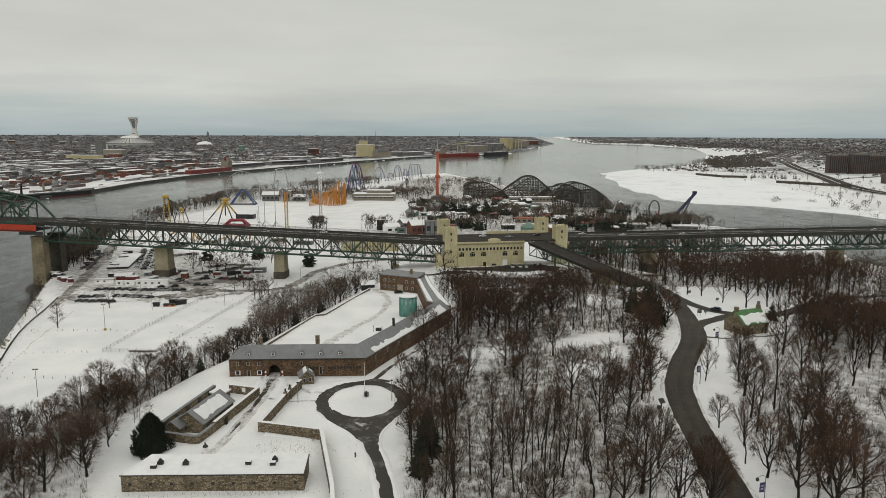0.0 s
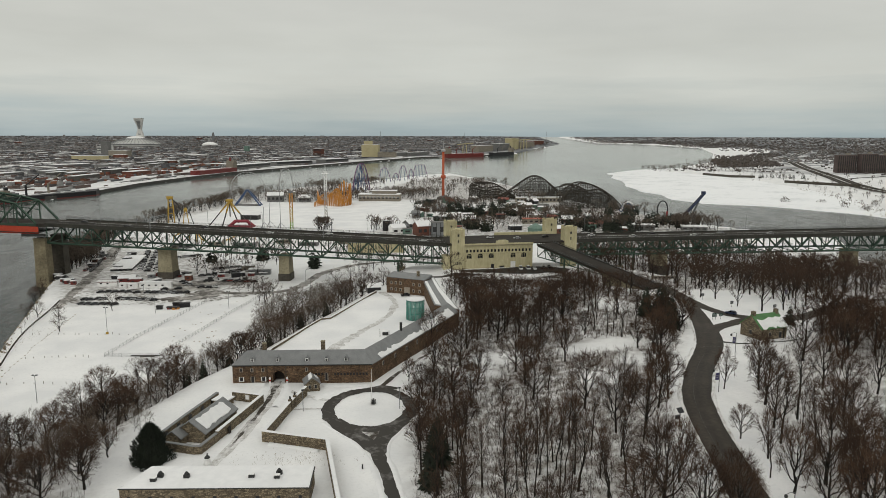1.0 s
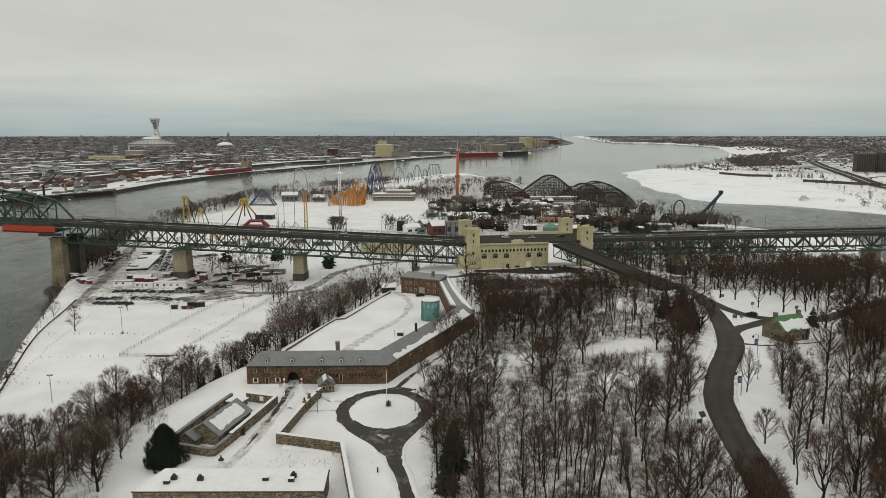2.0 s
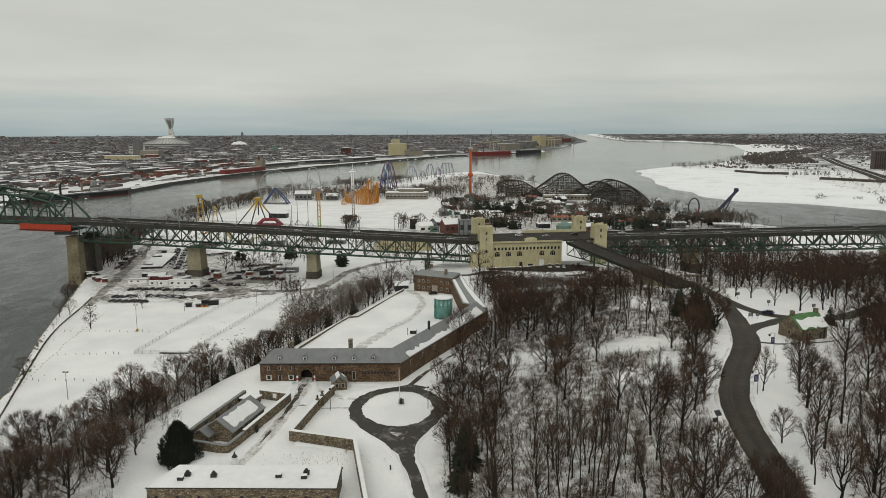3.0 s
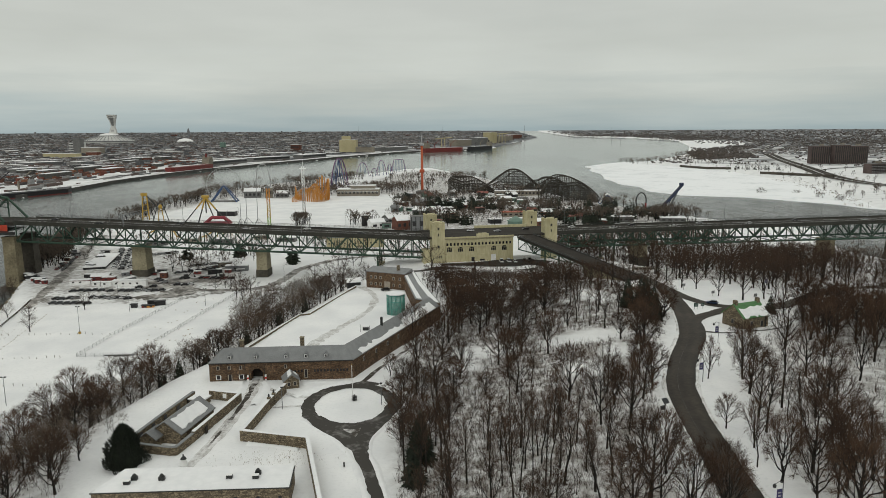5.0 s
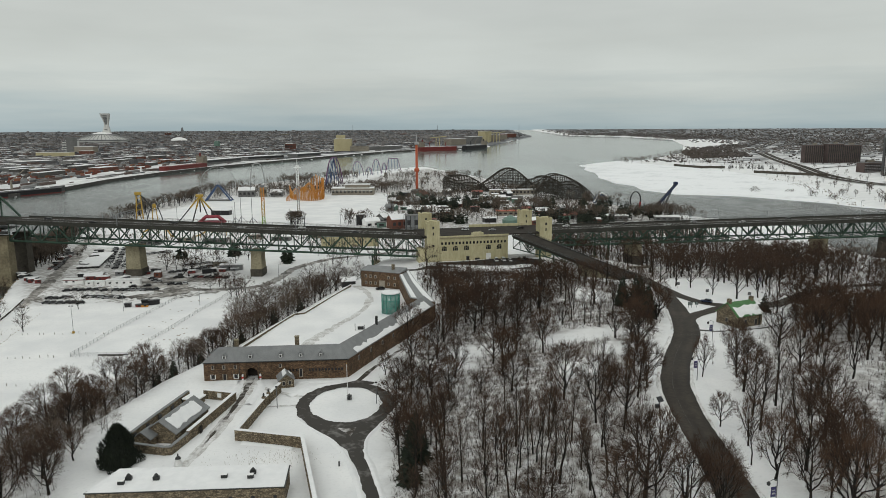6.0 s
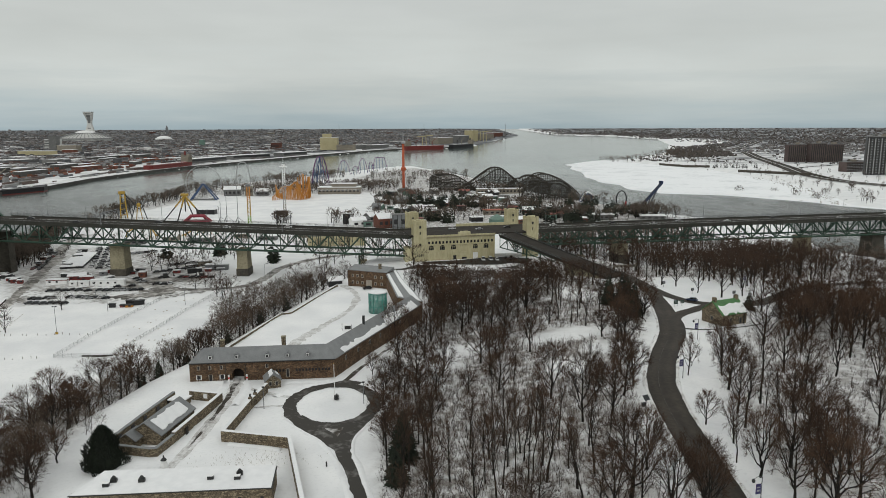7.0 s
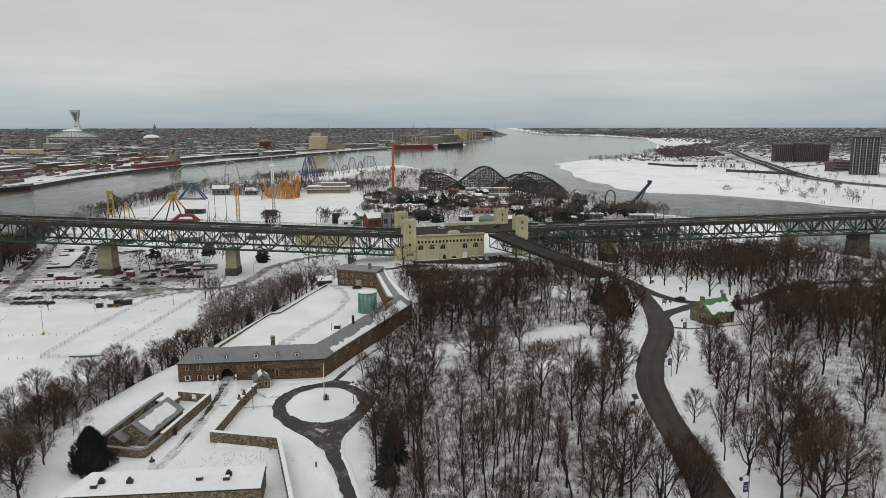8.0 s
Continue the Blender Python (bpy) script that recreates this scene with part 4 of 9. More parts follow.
def build_pavilion():
    """The Art Deco pavilion under the roadway; x runs along its front, y back."""
    root = thing("bridge_pavilion", P0, "buff concrete pavilion with four towers carrying the roadway", "building", turn=PTURN)
    z_top = 18.0
    # front wall with its openings cut through
    x0, x1, y0 = 9, 52, 2.0
    cols = [11.9, 18.8, 25.7, 32.6, 39.6, 46.4]
    arch_w, arch_z0, arch_z1 = 3.2, 8.4, 10.2
    wall = Shape()

    def slab(xa, xb, za, zb, ya=y0, yb=y0 + 1.0):
        wall.box((xa + xb) / 2, (ya + yb) / 2, za, xb - xa, yb - ya, zb - za)
    prev = x0
    for c in cols:
        slab(prev, c - arch_w / 2, 0, 12.2)
        if c == cols[3]:
            slab(c - arch_w / 2, c + arch_w / 2, 3.9, arch_z0 - 1.5)
        elif c == cols[4]:
            slab(c - arch_w / 2, c + arch_w / 2, 6.2, arch_z0)
        else:
            slab(c - arch_w / 2, c + arch_w / 2, 0, arch_z0)
        # arched head
        k = 8
        pts = [(c + arch_w / 2 * math.cos(a), arch_z1 + arch_w / 2 * 0.75 * math.sin(a)) for a in np.linspace(0, math.pi, k + 1)]
        for (xa, za), (xb, zb) in zip(pts, pts[1:]):
            wall.prism([(xb, y0), (xa, y0), (xa, y0 + 1), (xb, y0 + 1)], [zb, za, za, zb], 12.2)
        prev = c + arch_w / 2
    slab(prev, x1, 0, 12.2)
    sq = [10.6 + 2.2 * i for i in range(19)]
    prev = x0
    for c in sq:
        slab(prev, c - 0.65, 12.2, 13.9)
        prev = c + 0.65
    slab(prev, x1, 12.2, 13.9)
    slab(x0, x1, 13.9, z_top - 1.2)
    front = part("front_wall", wall, BUFF, root)
    part("side_wall", Shape().box(9.5, 22, 0, 1, 38, z_top - 1.2), BUFF, root)
    part("side_wall", Shape().box(51.5, 22, 0, 1, 38, z_top - 1.2), BUFF, root)
    part("back_wall", Shape().box(30.5, 41.5, 0, 43, 1, z_top - 1.2), BUFF, root)
    part("parapet", Shape().box(30.5, y0 + 0.4, z_top - 1.2, 43.6, 1.2, 0.9), BUFF, root)
    part("centre_crest", Shape().box(32.6, y0 + 0.5, z_top - 0.3, 7.5, 1.6, 1.3).box(32.6, y0 + 0.5, z_top + 1.0, 5.0, 1.4, 0.5), BUFF, root)
    part("cornice", Shape().box(30.5, y0 - 0.1, 11.6, 43, 0.5, 0.4), BUFF, root)
    part("plinth", Shape().box(30.5, y0 - 0.1, 0, 43, 0.4, 0.9), CONCRETE, root)
    part("floor_slab", Shape().box(30.5, 21, 0.02, 42, 37, 0.2), CONCRETE, root)
    for c in [9.6, 15.3, 22.2, 29.1, 36.1, 43.0, 49.8, 51.5]:
        part("pilaster", Shape().box(c, y0 - 0.12, 0.9, 0.7, 0.4, 10.6), BUFF, root)
    glass = surf("dark_window_glass", (0.012, 0.014, 0.016), (0.03, 0.033, 0.036), 0.5, 0.12, 0, spec=0.6)
    for i, c in enumerate(cols):
        if i == 3:
            part("blind_panel", Shape().box(c, y0 + 0.75, 3.4, 3.4, 0.3, 8.2), BUFF, root)
            part("doorway", Shape().box(c, y0 + 0.8, 0, 3.2, 0.2, 3.9), DARK, root)
            continue
        if i == 4:
            part("roller_door", Shape().box(c, y0 + 0.5, 0, 3.2, 0.2, 6.2), WHITE, root, "pale roller door")
        win = part("arched_window", Shape().box(c, y0 + 0.75, arch_z0 - 0.1, 3.3, 0.15, 3.3), glass, root)
        part("mullion", Shape().box(c - 0.55, y0 + 0.6, arch_z0, 0.12, 0.12, 2.9).box(c + 0.55, y0 + 0.6, arch_z0, 0.12, 0.12, 2.9).box(c, y0 + 0.6, arch_z1, 3.1, 0.12, 0.12), BUFF, win)
    for c in sq:
        part("window", Shape().box(c, y0 + 0.7, 12.2, 1.3, 0.12, 1.7), glass, root)
    part("doorway", Shape().box(26.5, y0 - 0.06, 2.0, 1.9, 0.2, 2.8), DARK, root)
    part("roof_slab", Shape().box(30.5, 21.5, z_top - 1.6, 43, 41, 0.4), CONCRETE, root)

    def tower(x, y, zb, label):
        t = part("tower", Shape().box(x, y, zb, 7.2, 7.2, 21.6 - zb), BUFF, root)
        body = Shape()
        body.box(x, y, 21.6, 6.6, 6.6, 3.2)
        part("attic", body, BUFF, t)
        part("cap", Shape().box(x, y, 24.8, 7.0, 7.0, 0.7).box(x, y, 25.5, 5.2, 5.0, 1.0).box(x, y, 26.5, 3.4, 3.2, 0.6), BUFF, t)
        for sx in (-1, 1):
            for sy in (-1, 1):
                part("corner_pier", Shape().box(x + sx * 3.2, y + sy * 3.2, zb, 1.3, 1.3, 27.0 - zb), BUFF, t)
        for sx in (-1.3, 0, 1.3):
            part("battlement", Shape().box(x + sx * 1.3, y - 3.4, 25.2, 0.9, 0.5, 1.5), BUFF, t)
        ring = [(x + 0.95 * math.cos(a), y - 3.7, 23.6 + 0.95 * math.sin(a)) for a in np.linspace(0, 2 * math.pi, 13)]
        part("medallion", Shape().tube(ring, 0.2, 4, False), BUFF, t)
        part("shaft_panel", Shape().box(x, y - 3.65, zb + 1, 3.0, 0.3, 22.6 - zb), BUFF, t)
        for z, w, h in ((22.3, 1.1, 1.5), (18.6, 0.7, 1.7), (11.5, 1.2, 1.4)):
            if z > zb:
                part("slit_window", Shape().box(x, y - 3.83, z, w, 0.12, h), glass, t)
                part("slit_window", Shape().box(x + 3.62, y, z, 0.12, w, h), glass, t)
        if zb < 5:
            for sx in (-1.6, -0.5, 0.5, 1.6):
                part("slit_window", Shape().box(x + sx, y - 3.83, 5.2, 0.45, 0.12, 1.6), glass, t)
        return t
    tower(4.8, 4.2, -1, "")
    tower(76.2, 4.6, 0, "")
    tower(8.5, 45, 10, "")
    tower(77.5, 45, 10, "")
    part("rear_parapet", Shape().box(55, 35, z_top - 2, 38, 1.0, 3.4), BUFF, root)
    part("side_block", Shape().box(-1.5, 8, -1, 4, 8, 11), BUFF, root)
    part("plaza_deck", Shape().box(40, 18.5, z_top - 1.15, 82, 33, 0.9), DECK, root)
    return root


build_pavilion()

# ---- fort ----
def sweep(pts, profile, name_heights=None):
    """A section (offset to the left of the line, z) drawn along a line with mitred corners; closed section."""
    P = [Vector((x, y, 0)) for x, y in pts]
    dirs = [(q - p).normalized() for p, q in zip(P, P[1:])]
    nl = [Vector((-d.y, d.x, 0)) for d in dirs]
    s = Shape()
    m = len(profile)
    for i, p in enumerate(P):
        if i == 0:
            n = nl[0]
        elif i == len(P) - 1:
            n = nl[-1]
        else:
            n = (nl[i - 1] + nl[i]).normalized()
            n = n / max(0.3, n.dot(nl[i]))
        s.v += [tuple(p + n * o + Vector((0, 0, z))) for o, z in profile]
    for i in range(len(P) - 1):
        s.f += [(i * m + j, (i + 1) * m + j, (i + 1) * m + (j + 1) % m, i * m + (j + 1) % m) for j in range(m)]
    s.f += [tuple(range(m)), tuple(range((len(P) - 1) * m + m - 1, (len(P) - 1) * m - 1, -1))]
    return s


A0, A1, A2 = (-59.7, 220.7), (-14.0, 220.7), (18.5, 288)
SHUTTER = surf("pale_frame", (0.24, 0.21, 0.17), (0.38, 0.34, 0.28), 1, 0.8, 0)


OAK_DARK = surf("dark_timber", (0.010, 0.008, 0.006), (0.024, 0.018, 0.013), 2, 0.8, 0)


def build_arsenal():
    root = thing("arsenal", (0, 0, 0), "long brown masonry arsenal with grey metal roof", "building")
    arch0, arch1 = -46.6, -42.8
    w = Shape()
    for pts in ([A0, (arch0, 220.7)], [(arch1, 220.7), A1, A2]):
        w2 = sweep(pts, [(0, -0.5), (0, 6.2), (9, 6.2), (9, -0.5)])
        w.add(w2.v, w2.f)
    k = np.linspace(0, math.pi, 11)
    xc, r = (arch0 + arch1) / 2, (arch1 - arch0) / 2
    pts = [(xc + r * math.cos(a), 2.2 + r * math.sin(a)) for a in k]
    for (xa, za), (xb, zb) in zip(pts, pts[1:]):
        w.prism([(xb, 220.7), (xa, 220.7), (xa, 229.7), (xb, 229.7)], [zb, za, za, zb], 6.2)
    part("wall", w, BRICK_STONE, root)
    roof = sweep([(A0[0] - 0.3, A0[1]), A1, A2], [(-0.4, 6.15), (-0.4, 6.4), (4.5, 9.9), (9.4, 6.4), (9.4, 6.15), (4.5, 9.6)])
    # hipped left end
    for i in (1, 2, 3, 4, 5, 0):
        x, y, z = roof.v[i]
        if i in (2, 5):
            roof.v[i] = (x + 4.2, y, z)
    part("roof", roof, LEAD, root)
    part("eave_board", Shape().beam((A0[0], A0[1] - 0.45, 6.15), (A1[0], A1[1] - 0.45, 6.15), 0.2, 0.3), DARK_STEEL, root)
    L = A1[0] - A0[0]

    def fx(f):
        return A0[0] + L * f
    def window(x, z, ww, hh, name="window", frame_m=SHUTTER):
        f = part(name, Shape().box(x, 220.62, z, ww + 0.15, 0.2, hh + 0.2), frame_m, root)
        part("pane", Shape().box(x, 220.5, z + 0.18, ww * 0.72, 0.08, hh), DARK, f)
    for f in (0.062, 0.138, 0.217, 0.528):
        window(fx(f), 3.9, 0.8, 1.1)
    for f in (0.062, 0.22):
        window(fx(f), 0.7, 1.5, 1.3, "window", WHITE)
    window(fx(0.142), 0, 1.2, 2.1, "door")
    window(fx(0.67), 0.6, 1.0, 2.6, "door")
    for i in range(17):
        if i not in (4, 5):
            f = 0.595 + 0.0228 * i
            part("loophole", Shape().box(fx(f), 220.66, 2.5, 0.62, 0.12, 0.8), DARK, root)
    for x in (arch0 - 0.9, arch1 + 0.9):
        p = part("gate_post", Shape().box(x, 220.1, 0, 0.5, 0.5, 2.2), WHITE, root)
        part("red_band", Shape().box(x, 220.08, 0.9, 0.54, 0.54, 0.6), surf("red_paint", (0.35, 0.03, 0.03), (0.45, 0.05, 0.04)), p)
    # added panel that closes the passage so the archway stays dark inside
    part("gate_leaf", Shape().box(xc, 224.5, -0.2, 2 * r, 0.2, 4.3), OAK_DARK, root, "dark timber panel added deep in the archway in place of its shade")
    for f in (0.30 - 0.055, 0.38):
        part("downpipe", Shape().beam((fx(f), 220.6, 0), (fx(f), 220.6, 6.2), 0.14), DARK_STEEL, root)
    for f in (0.14, 0.32, 0.53, 0.67, 0.81):
        d = part("dormer", Shape().gable(fx(f), 222.6, 7.1, 2.4, 1.3, 1.0, 1.6, math.pi / 2, roof=False), LEAD, root)
        part("frame", Shape().box(fx(f), 221.36, 7.18, 1.05, 0.06, 0.98), WHITE, d)
        part("pane", Shape().box(fx(f), 221.31, 7.28, 0.62, 0.06, 0.72), DARK, d)
        part("roof", Shape().gable(fx(f), 222.6, 7.1, 2.5, 1.4, 1.0, 1.6, math.pi / 2, over=0.15, thick=0.1), LEAD, d)
    for f, hh in ((0.2, 2.6), (0.63, 3.2)):
        c = part("chimney", Shape().box(fx(f), 228.0, 7.5, 1.3, 1.1, hh + 1.2), STONE, root)
        part("cap", Shape().box(fx(f), 228.0, 8.7 + hh, 1.5, 1.3, 0.25), CONCRETE, c)
    # windows of the angled wing
    d = (Vector((*A2, 0)) - Vector((*A1, 0)))
    u = d.normalized()
    ang = math.atan2(u.y, u.x)
    for f in (0.1, 0.22, 0.34, 0.46, 0.58, 0.7):
        p = Vector((*A1, 0)) + d * f
        wd = part("window", Shape().box(p.x, p.y, 3.6, 1.2, 0.3, 1.5, ang), SHUTTER, root)
        part("pane", Shape().box(p.x + 0.12 * u.y, p.y - 0.12 * u.x, 3.8, 0.8, 0.25, 1.1, ang), DARK, wd)
    # snow that slid to the eaves of the angled wing
    sn = Shape()
    n = Vector((-u.y, u.x, 0))
    fs = np.arange(0.08, 0.96, 0.02)
    for f in fs:
        p = Vector((*A1, 0)) + d * f - n * 0.3
        w_ = 0.9 + 1.0 * rng.random() + (1.5 if f > 0.55 else 0)
        sn.v += [tuple(p + Vector((0, 0, 6.42))), tuple(p + Vector((0, 0, 6.66))), tuple(p + n * w_ + Vector((0, 0, 6.58 + w_ * 0.714)))]
    sn.f = [(3 * i + j, 3 * i + 3 + j, 3 * i + 4 + j, 3 * i + 1 + j) for i in range(len(fs) - 1) for j in (0, 1)]
    part("eave_snow", sn, SNOW, root)
    return root


build_arsenal()


def wall_line(name, pts, h, t, material, label, cap=SNOW, kind_cat="wall"):
    root = thing(name, (0, 0, 0), label, kind_cat, kind="structure")
    part("masonry", sweep(pts, [(0, -0.6), (0, h), (t, h), (t, -0.6)]), material, root)
    part("snow_cap", sweep(pts, [(-0.05, h + 0.004), (0.0, h + 0.16), (t, h + 0.16), (t + 0.05, h + 0.004)]), cap, root, "snow lying on the wall top")
    return root


wall_line("rubble_wall", [(-34.6, 209.5), (-37.4, 197), (-40.8, 175.6), (-23.2, 169.9), (-17.1, 139.5), (-15.6, 128)], 2.9, 0.9, STONE, "low rubble stone wall with snow on its coping")
wall_line("enclosure_wall", [(-61.4, 207.0), (-65.5, 190), (-68.9, 174.2), (-66.5, 171.6), (-56.5, 168.2), (-54.6, 168.3), (-52.5, 176.5)], 2.2, 0.9, STONE, "rubble stone enclosure wall with grey coping", LEAD)
wall_line("enclosure_wall", [(-52.5, 176.6), (-46.1, 203.6), (-56.0, 207.0)], 2.6, 0.9, STONE, "rubble stone enclosure wall with snowy coping")
wall_line("rampart_wall", [(-20, 356), (-37.5, 302.5), (-41.5, 301), (-43.5, 295), (-54.5, 257), (-57.5, 236)], 0.7, 0.45, STONE, "dark stone parapet edging the snowy yard")


def masonry_house(name, x, y, length, depth, eave, ridge, turn, wall_m, roof_m, label, openings=(), snow=()):
    z = at_ground(x, y)
    root = thing(name, (x, y, z), label, "building", turn=turn)
    part("wall", Shape().gable(0, 0, -0.8, length, depth, eave + 0.8, ridge + 0.8, roof=False), wall_m, root)
    part("roof", Shape().gable(0, 0, 0, length, depth, eave, ridge), roof_m, root)
    for side, px, pz, w, h, nm in openings:
        if side == "front":
            f = part(nm, Shape().box(px, -depth / 2, pz, w + 0.3, 0.16, h + 0.3), SHUTTER, root)
            part("pane", Shape().box(px, -depth / 2 - 0.08, pz + 0.12, w, 0.08, h), DARK, f)
        else:
            f = part(nm, Shape().box(-length / 2, px, pz, 0.16, w + 0.3, h + 0.3), SHUTTER, root)
            part("pane", Shape().box(-length / 2 - 0.08, px, pz + 0.12, 0.08, w, h), DARK, f)
    for side, a, b, lo, hi in snow:
        k = (ridge - eave) / (depth / 2)
        sg = -1 if side == "front" else 1
        n = 12
        s = Shape()
        ys = [(lo + 0.03 * rng.standard_normal(), hi + 0.05 * rng.standard_normal()) for _ in range(n + 1)]

        def on(px, f, up):
            off = depth / 2 * (1 - f) + (0.35 if f < 0.02 else 0)
            return (px, sg * off, ridge - k * off + 0.25 + up)
        for i in range(n + 1):
            xa = a + (b - a) * i / n
            lo_, hi_ = on(xa, ys[i][0], 0), on(xa, ys[i][1], 0)
            s.v += [lo_, (lo_[0], lo_[1], lo_[2] + 0.2), (hi_[0], hi_[1], hi_[2] + 0.2), hi_]
        s.f = [(4 * i + j, 4 * i + 4 + j, 4 * i + 5 + j, 4 * i + 1 + j)[::sg * -1] for i in range(n) for j in range(3)]
        s.f += [(0, 1, 2, 3), (4 * n + 3, 4 * n + 2, 4 * n + 1, 4 * n)]
        part("roof_snow", s, SNOW, root)
    return root


IT = math.atan2(16.9, 4.1)
masonry_house("powder_house", -57.6, 184.4, 17.4, 8.6, 3.0, 6.0, IT, STONE, LEAD, "stone powder house with grey metal roof half under snow", (("front", 4, 0.8, 0.8, 1.2, "window"),), (("front", -7, 6.6, 0.10, 0.8),))
q_ = thing("wall_window", (-51.2, 204.4, at_ground(-51.2, 204.4)), "pale window in the end wall of the powder yard", "window", turn=math.radians(-19))
part("frame", Shape().box(0, 0, 0.8, 1.5, 0.3, 1.6), SHUTTER, q_)
part("pane", Shape().box(0, -0.12, 0.95, 1.1, 0.2, 1.3), SNOW, q_)
for f_ in (0.12, 0.3, 0.5, 0.68, 0.86):
    e_ = Vector((-61.4, 207.0, 0)).lerp(Vector((-68.9, 174.2, 0)), f_)
    q_ = thing("embrasure", (e_.x + 0.98, e_.y - 0.22, at_ground(e_.x, e_.y)), "dark embrasure in the enclosure wall", "embrasure", "wall embrasures", turn=math.radians(-13))
    part("recess", Shape().box(0, 0, 0.1, 0.12, 1.5, 1.9), DARK, q_)
    part("lintel", Shape().box(0.02, 0, 2.0, 0.2, 1.9, 0.25), STONE, q_)
q_ = thing("yard_door", (-50.9, 181.6, at_ground(-50.9, 181.6)), "dark timber door in the enclosure wall", "door", turn=math.radians(-13))
part("leaf", Shape().box(0.12, 0, 0, 0.14, 1.3, 2.1), OAK_DARK, q_)
masonry_house("annex", -63.0, 176.0, 4.6, 4.6, 2.4, 4.0, IT, STONE, LEAD, "small stone annex with grey metal roof", (), ())
masonry_house("guard_hut", -33.2, 215.2, 5.0, 4.6, 2.6, 4.4, math.pi / 2 + 0.25, STONE, LEAD, "small stone guard hut with snow-streaked grey roof", (("side", -1.0, 0.9, 0.7, 1.1, "window"), ("side", 0.9, 0.9, 0.7, 1.1, "window")), (("back", -2.3, 2.2, 0.55, 1.0), ("front", 0.5, 2.4, 0.1, 0.5)))


def build_barracks():
    root = thing("casemate_building", (-44, 147, 0), "low stone casemate with snow-covered flat roof and vents", "building")
    poly = [(-21, -3.6), (20.6, -4.4), (20.4, 5.2), (-17.4, 6.2)]
    part("wall", Shape().prism(poly, -1, 3.9), STONE, root)
    part("roof_edge", Shape().prism([(x * 1.012, y * 1.05) for x, y in poly], 3.9, 4.12), DARK_STEEL, root)
    part("roof_snow", Shape().prism([(x * 1.0, y * 1.02) for x, y in poly], 4.12, [4.22, 4.22, 4.5, 4.5]), SNOW, root)
    for x, y, n in ((-14.6, -0.6, 0), (-13.6, 1.2, 1), (-7.6, 0.7, 1), (7.0, 0.4, 0), (12.8, -0.2, 0), (13.0, 1.6, 1)):
        v = part("vent", Shape().box(x, y, 4.2, 1.3, 0.9, 0.9), DARK_STEEL, root)
        part("snow_cap", Shape().box(x, y, 5.1, 1.35, 0.95, 0.12) if n == 0 else Shape().lathe(x, y, [(0.45, 5.1), (0.5, 5.35), (0.2, 5.75)], 8), WHITE if n == 0 else DARK_STEEL, v)
    for i in range(9):
        part("loophole", Shape().box(-19 + 4.7 * i, -3.66 - 0.019 * (4.7 * i) - 0.03, 1.6, 0.7, 0.1, 0.6), DARK, root)


build_barracks()


def build_inner_block():
    """Corner rampart building and the far brick block of the fort."""
    root = thing("corner_rampart", (0, 0, 0), "snow-covered flat-roofed rampart building with a cleared grey walk", "building")
    poly = [(19.0, 288.0), (12.5, 330), (9.8, 358), (4.9, 347), (7.0, 322), (9.0, 297)]
    part("wall", Shape().prism(poly, -1, 7.2), BRICK_STONE, root)
    part("roof", Shape().prism([(x + (0.3 if x > 9.5 else -0.3), y) for x, y in poly], 7.2, 7.45), LEAD, root)
    part("roof_snow", Shape().prism([(11.5, 296), (8.6, 324), (6.6, 346), (5.3, 346), (7.2, 322), (9.3, 298)], 7.45, 7.7), SNOW, root)
    part("roof_snow", Shape().prism([(18.6, 288.4), (12.4, 330), (9.8, 356), (9.0, 352), (10.9, 328), (15.6, 291)], 7.45, 7.7), SNOW, root)
    d = thing("brick_barracks", (0, 0, 0), "two-storey brown masonry barracks with grey roof", "building")
    a, b = Vector((-14.4, 356.0, 0)), Vector((5.0, 346.0, 0))
    u = (b - a).normalized()
    n = Vector((-u.y, u.x, 0))
    q = [a, b, b + n * 8, a + n * 8]
    part("wall", Shape().prism([(p.x, p.y) for p in q], -1, 8.0), BRICK_STONE, d)
    r = [a - u * 0.4 - n * 0.4, b + u * 0.4 - n * 0.4, b + u * 0.4 + n * 8.4, a - u * 0.4 + n * 8.4]
    part("roof", Shape().prism([(p.x, p.y) for p in r], 8.0, [8.3, 8.3, 9.5, 9.5]), LEAD, d)
    part("stone_chimney", Shape().box(2.0, 352.8, 7, 1.6, 1.6, 4.4), STONE, d)
    ang = math.atan2(u.y, u.x)
    for f in (0.13, 0.25, 0.38, 0.72, 0.88):
        for z in (4.6, 1.2):
            p = a + (b - a) * f
            w = part("window", Shape().box(p.x, p.y, z, 1.3, 0.3, 1.6, ang), SHUTTER, d)
            part("pane", Shape().box(p.x - n.x * 0.12, p.y - n.y * 0.12, z + 0.2, 0.8, 0.2, 1.1, ang), DARK, w)
    p = a + (b - a) * 0.55
    part("door", Shape().box(p.x, p.y, 0, 3.2, 0.3, 3.6, ang), SHUTTER, d, "pale double door")


build_inner_block()
TEAL = surf("teal_steel", (0.05, 0.20, 0.17), (0.08, 0.28, 0.23), 0.8, 0.5, 0)


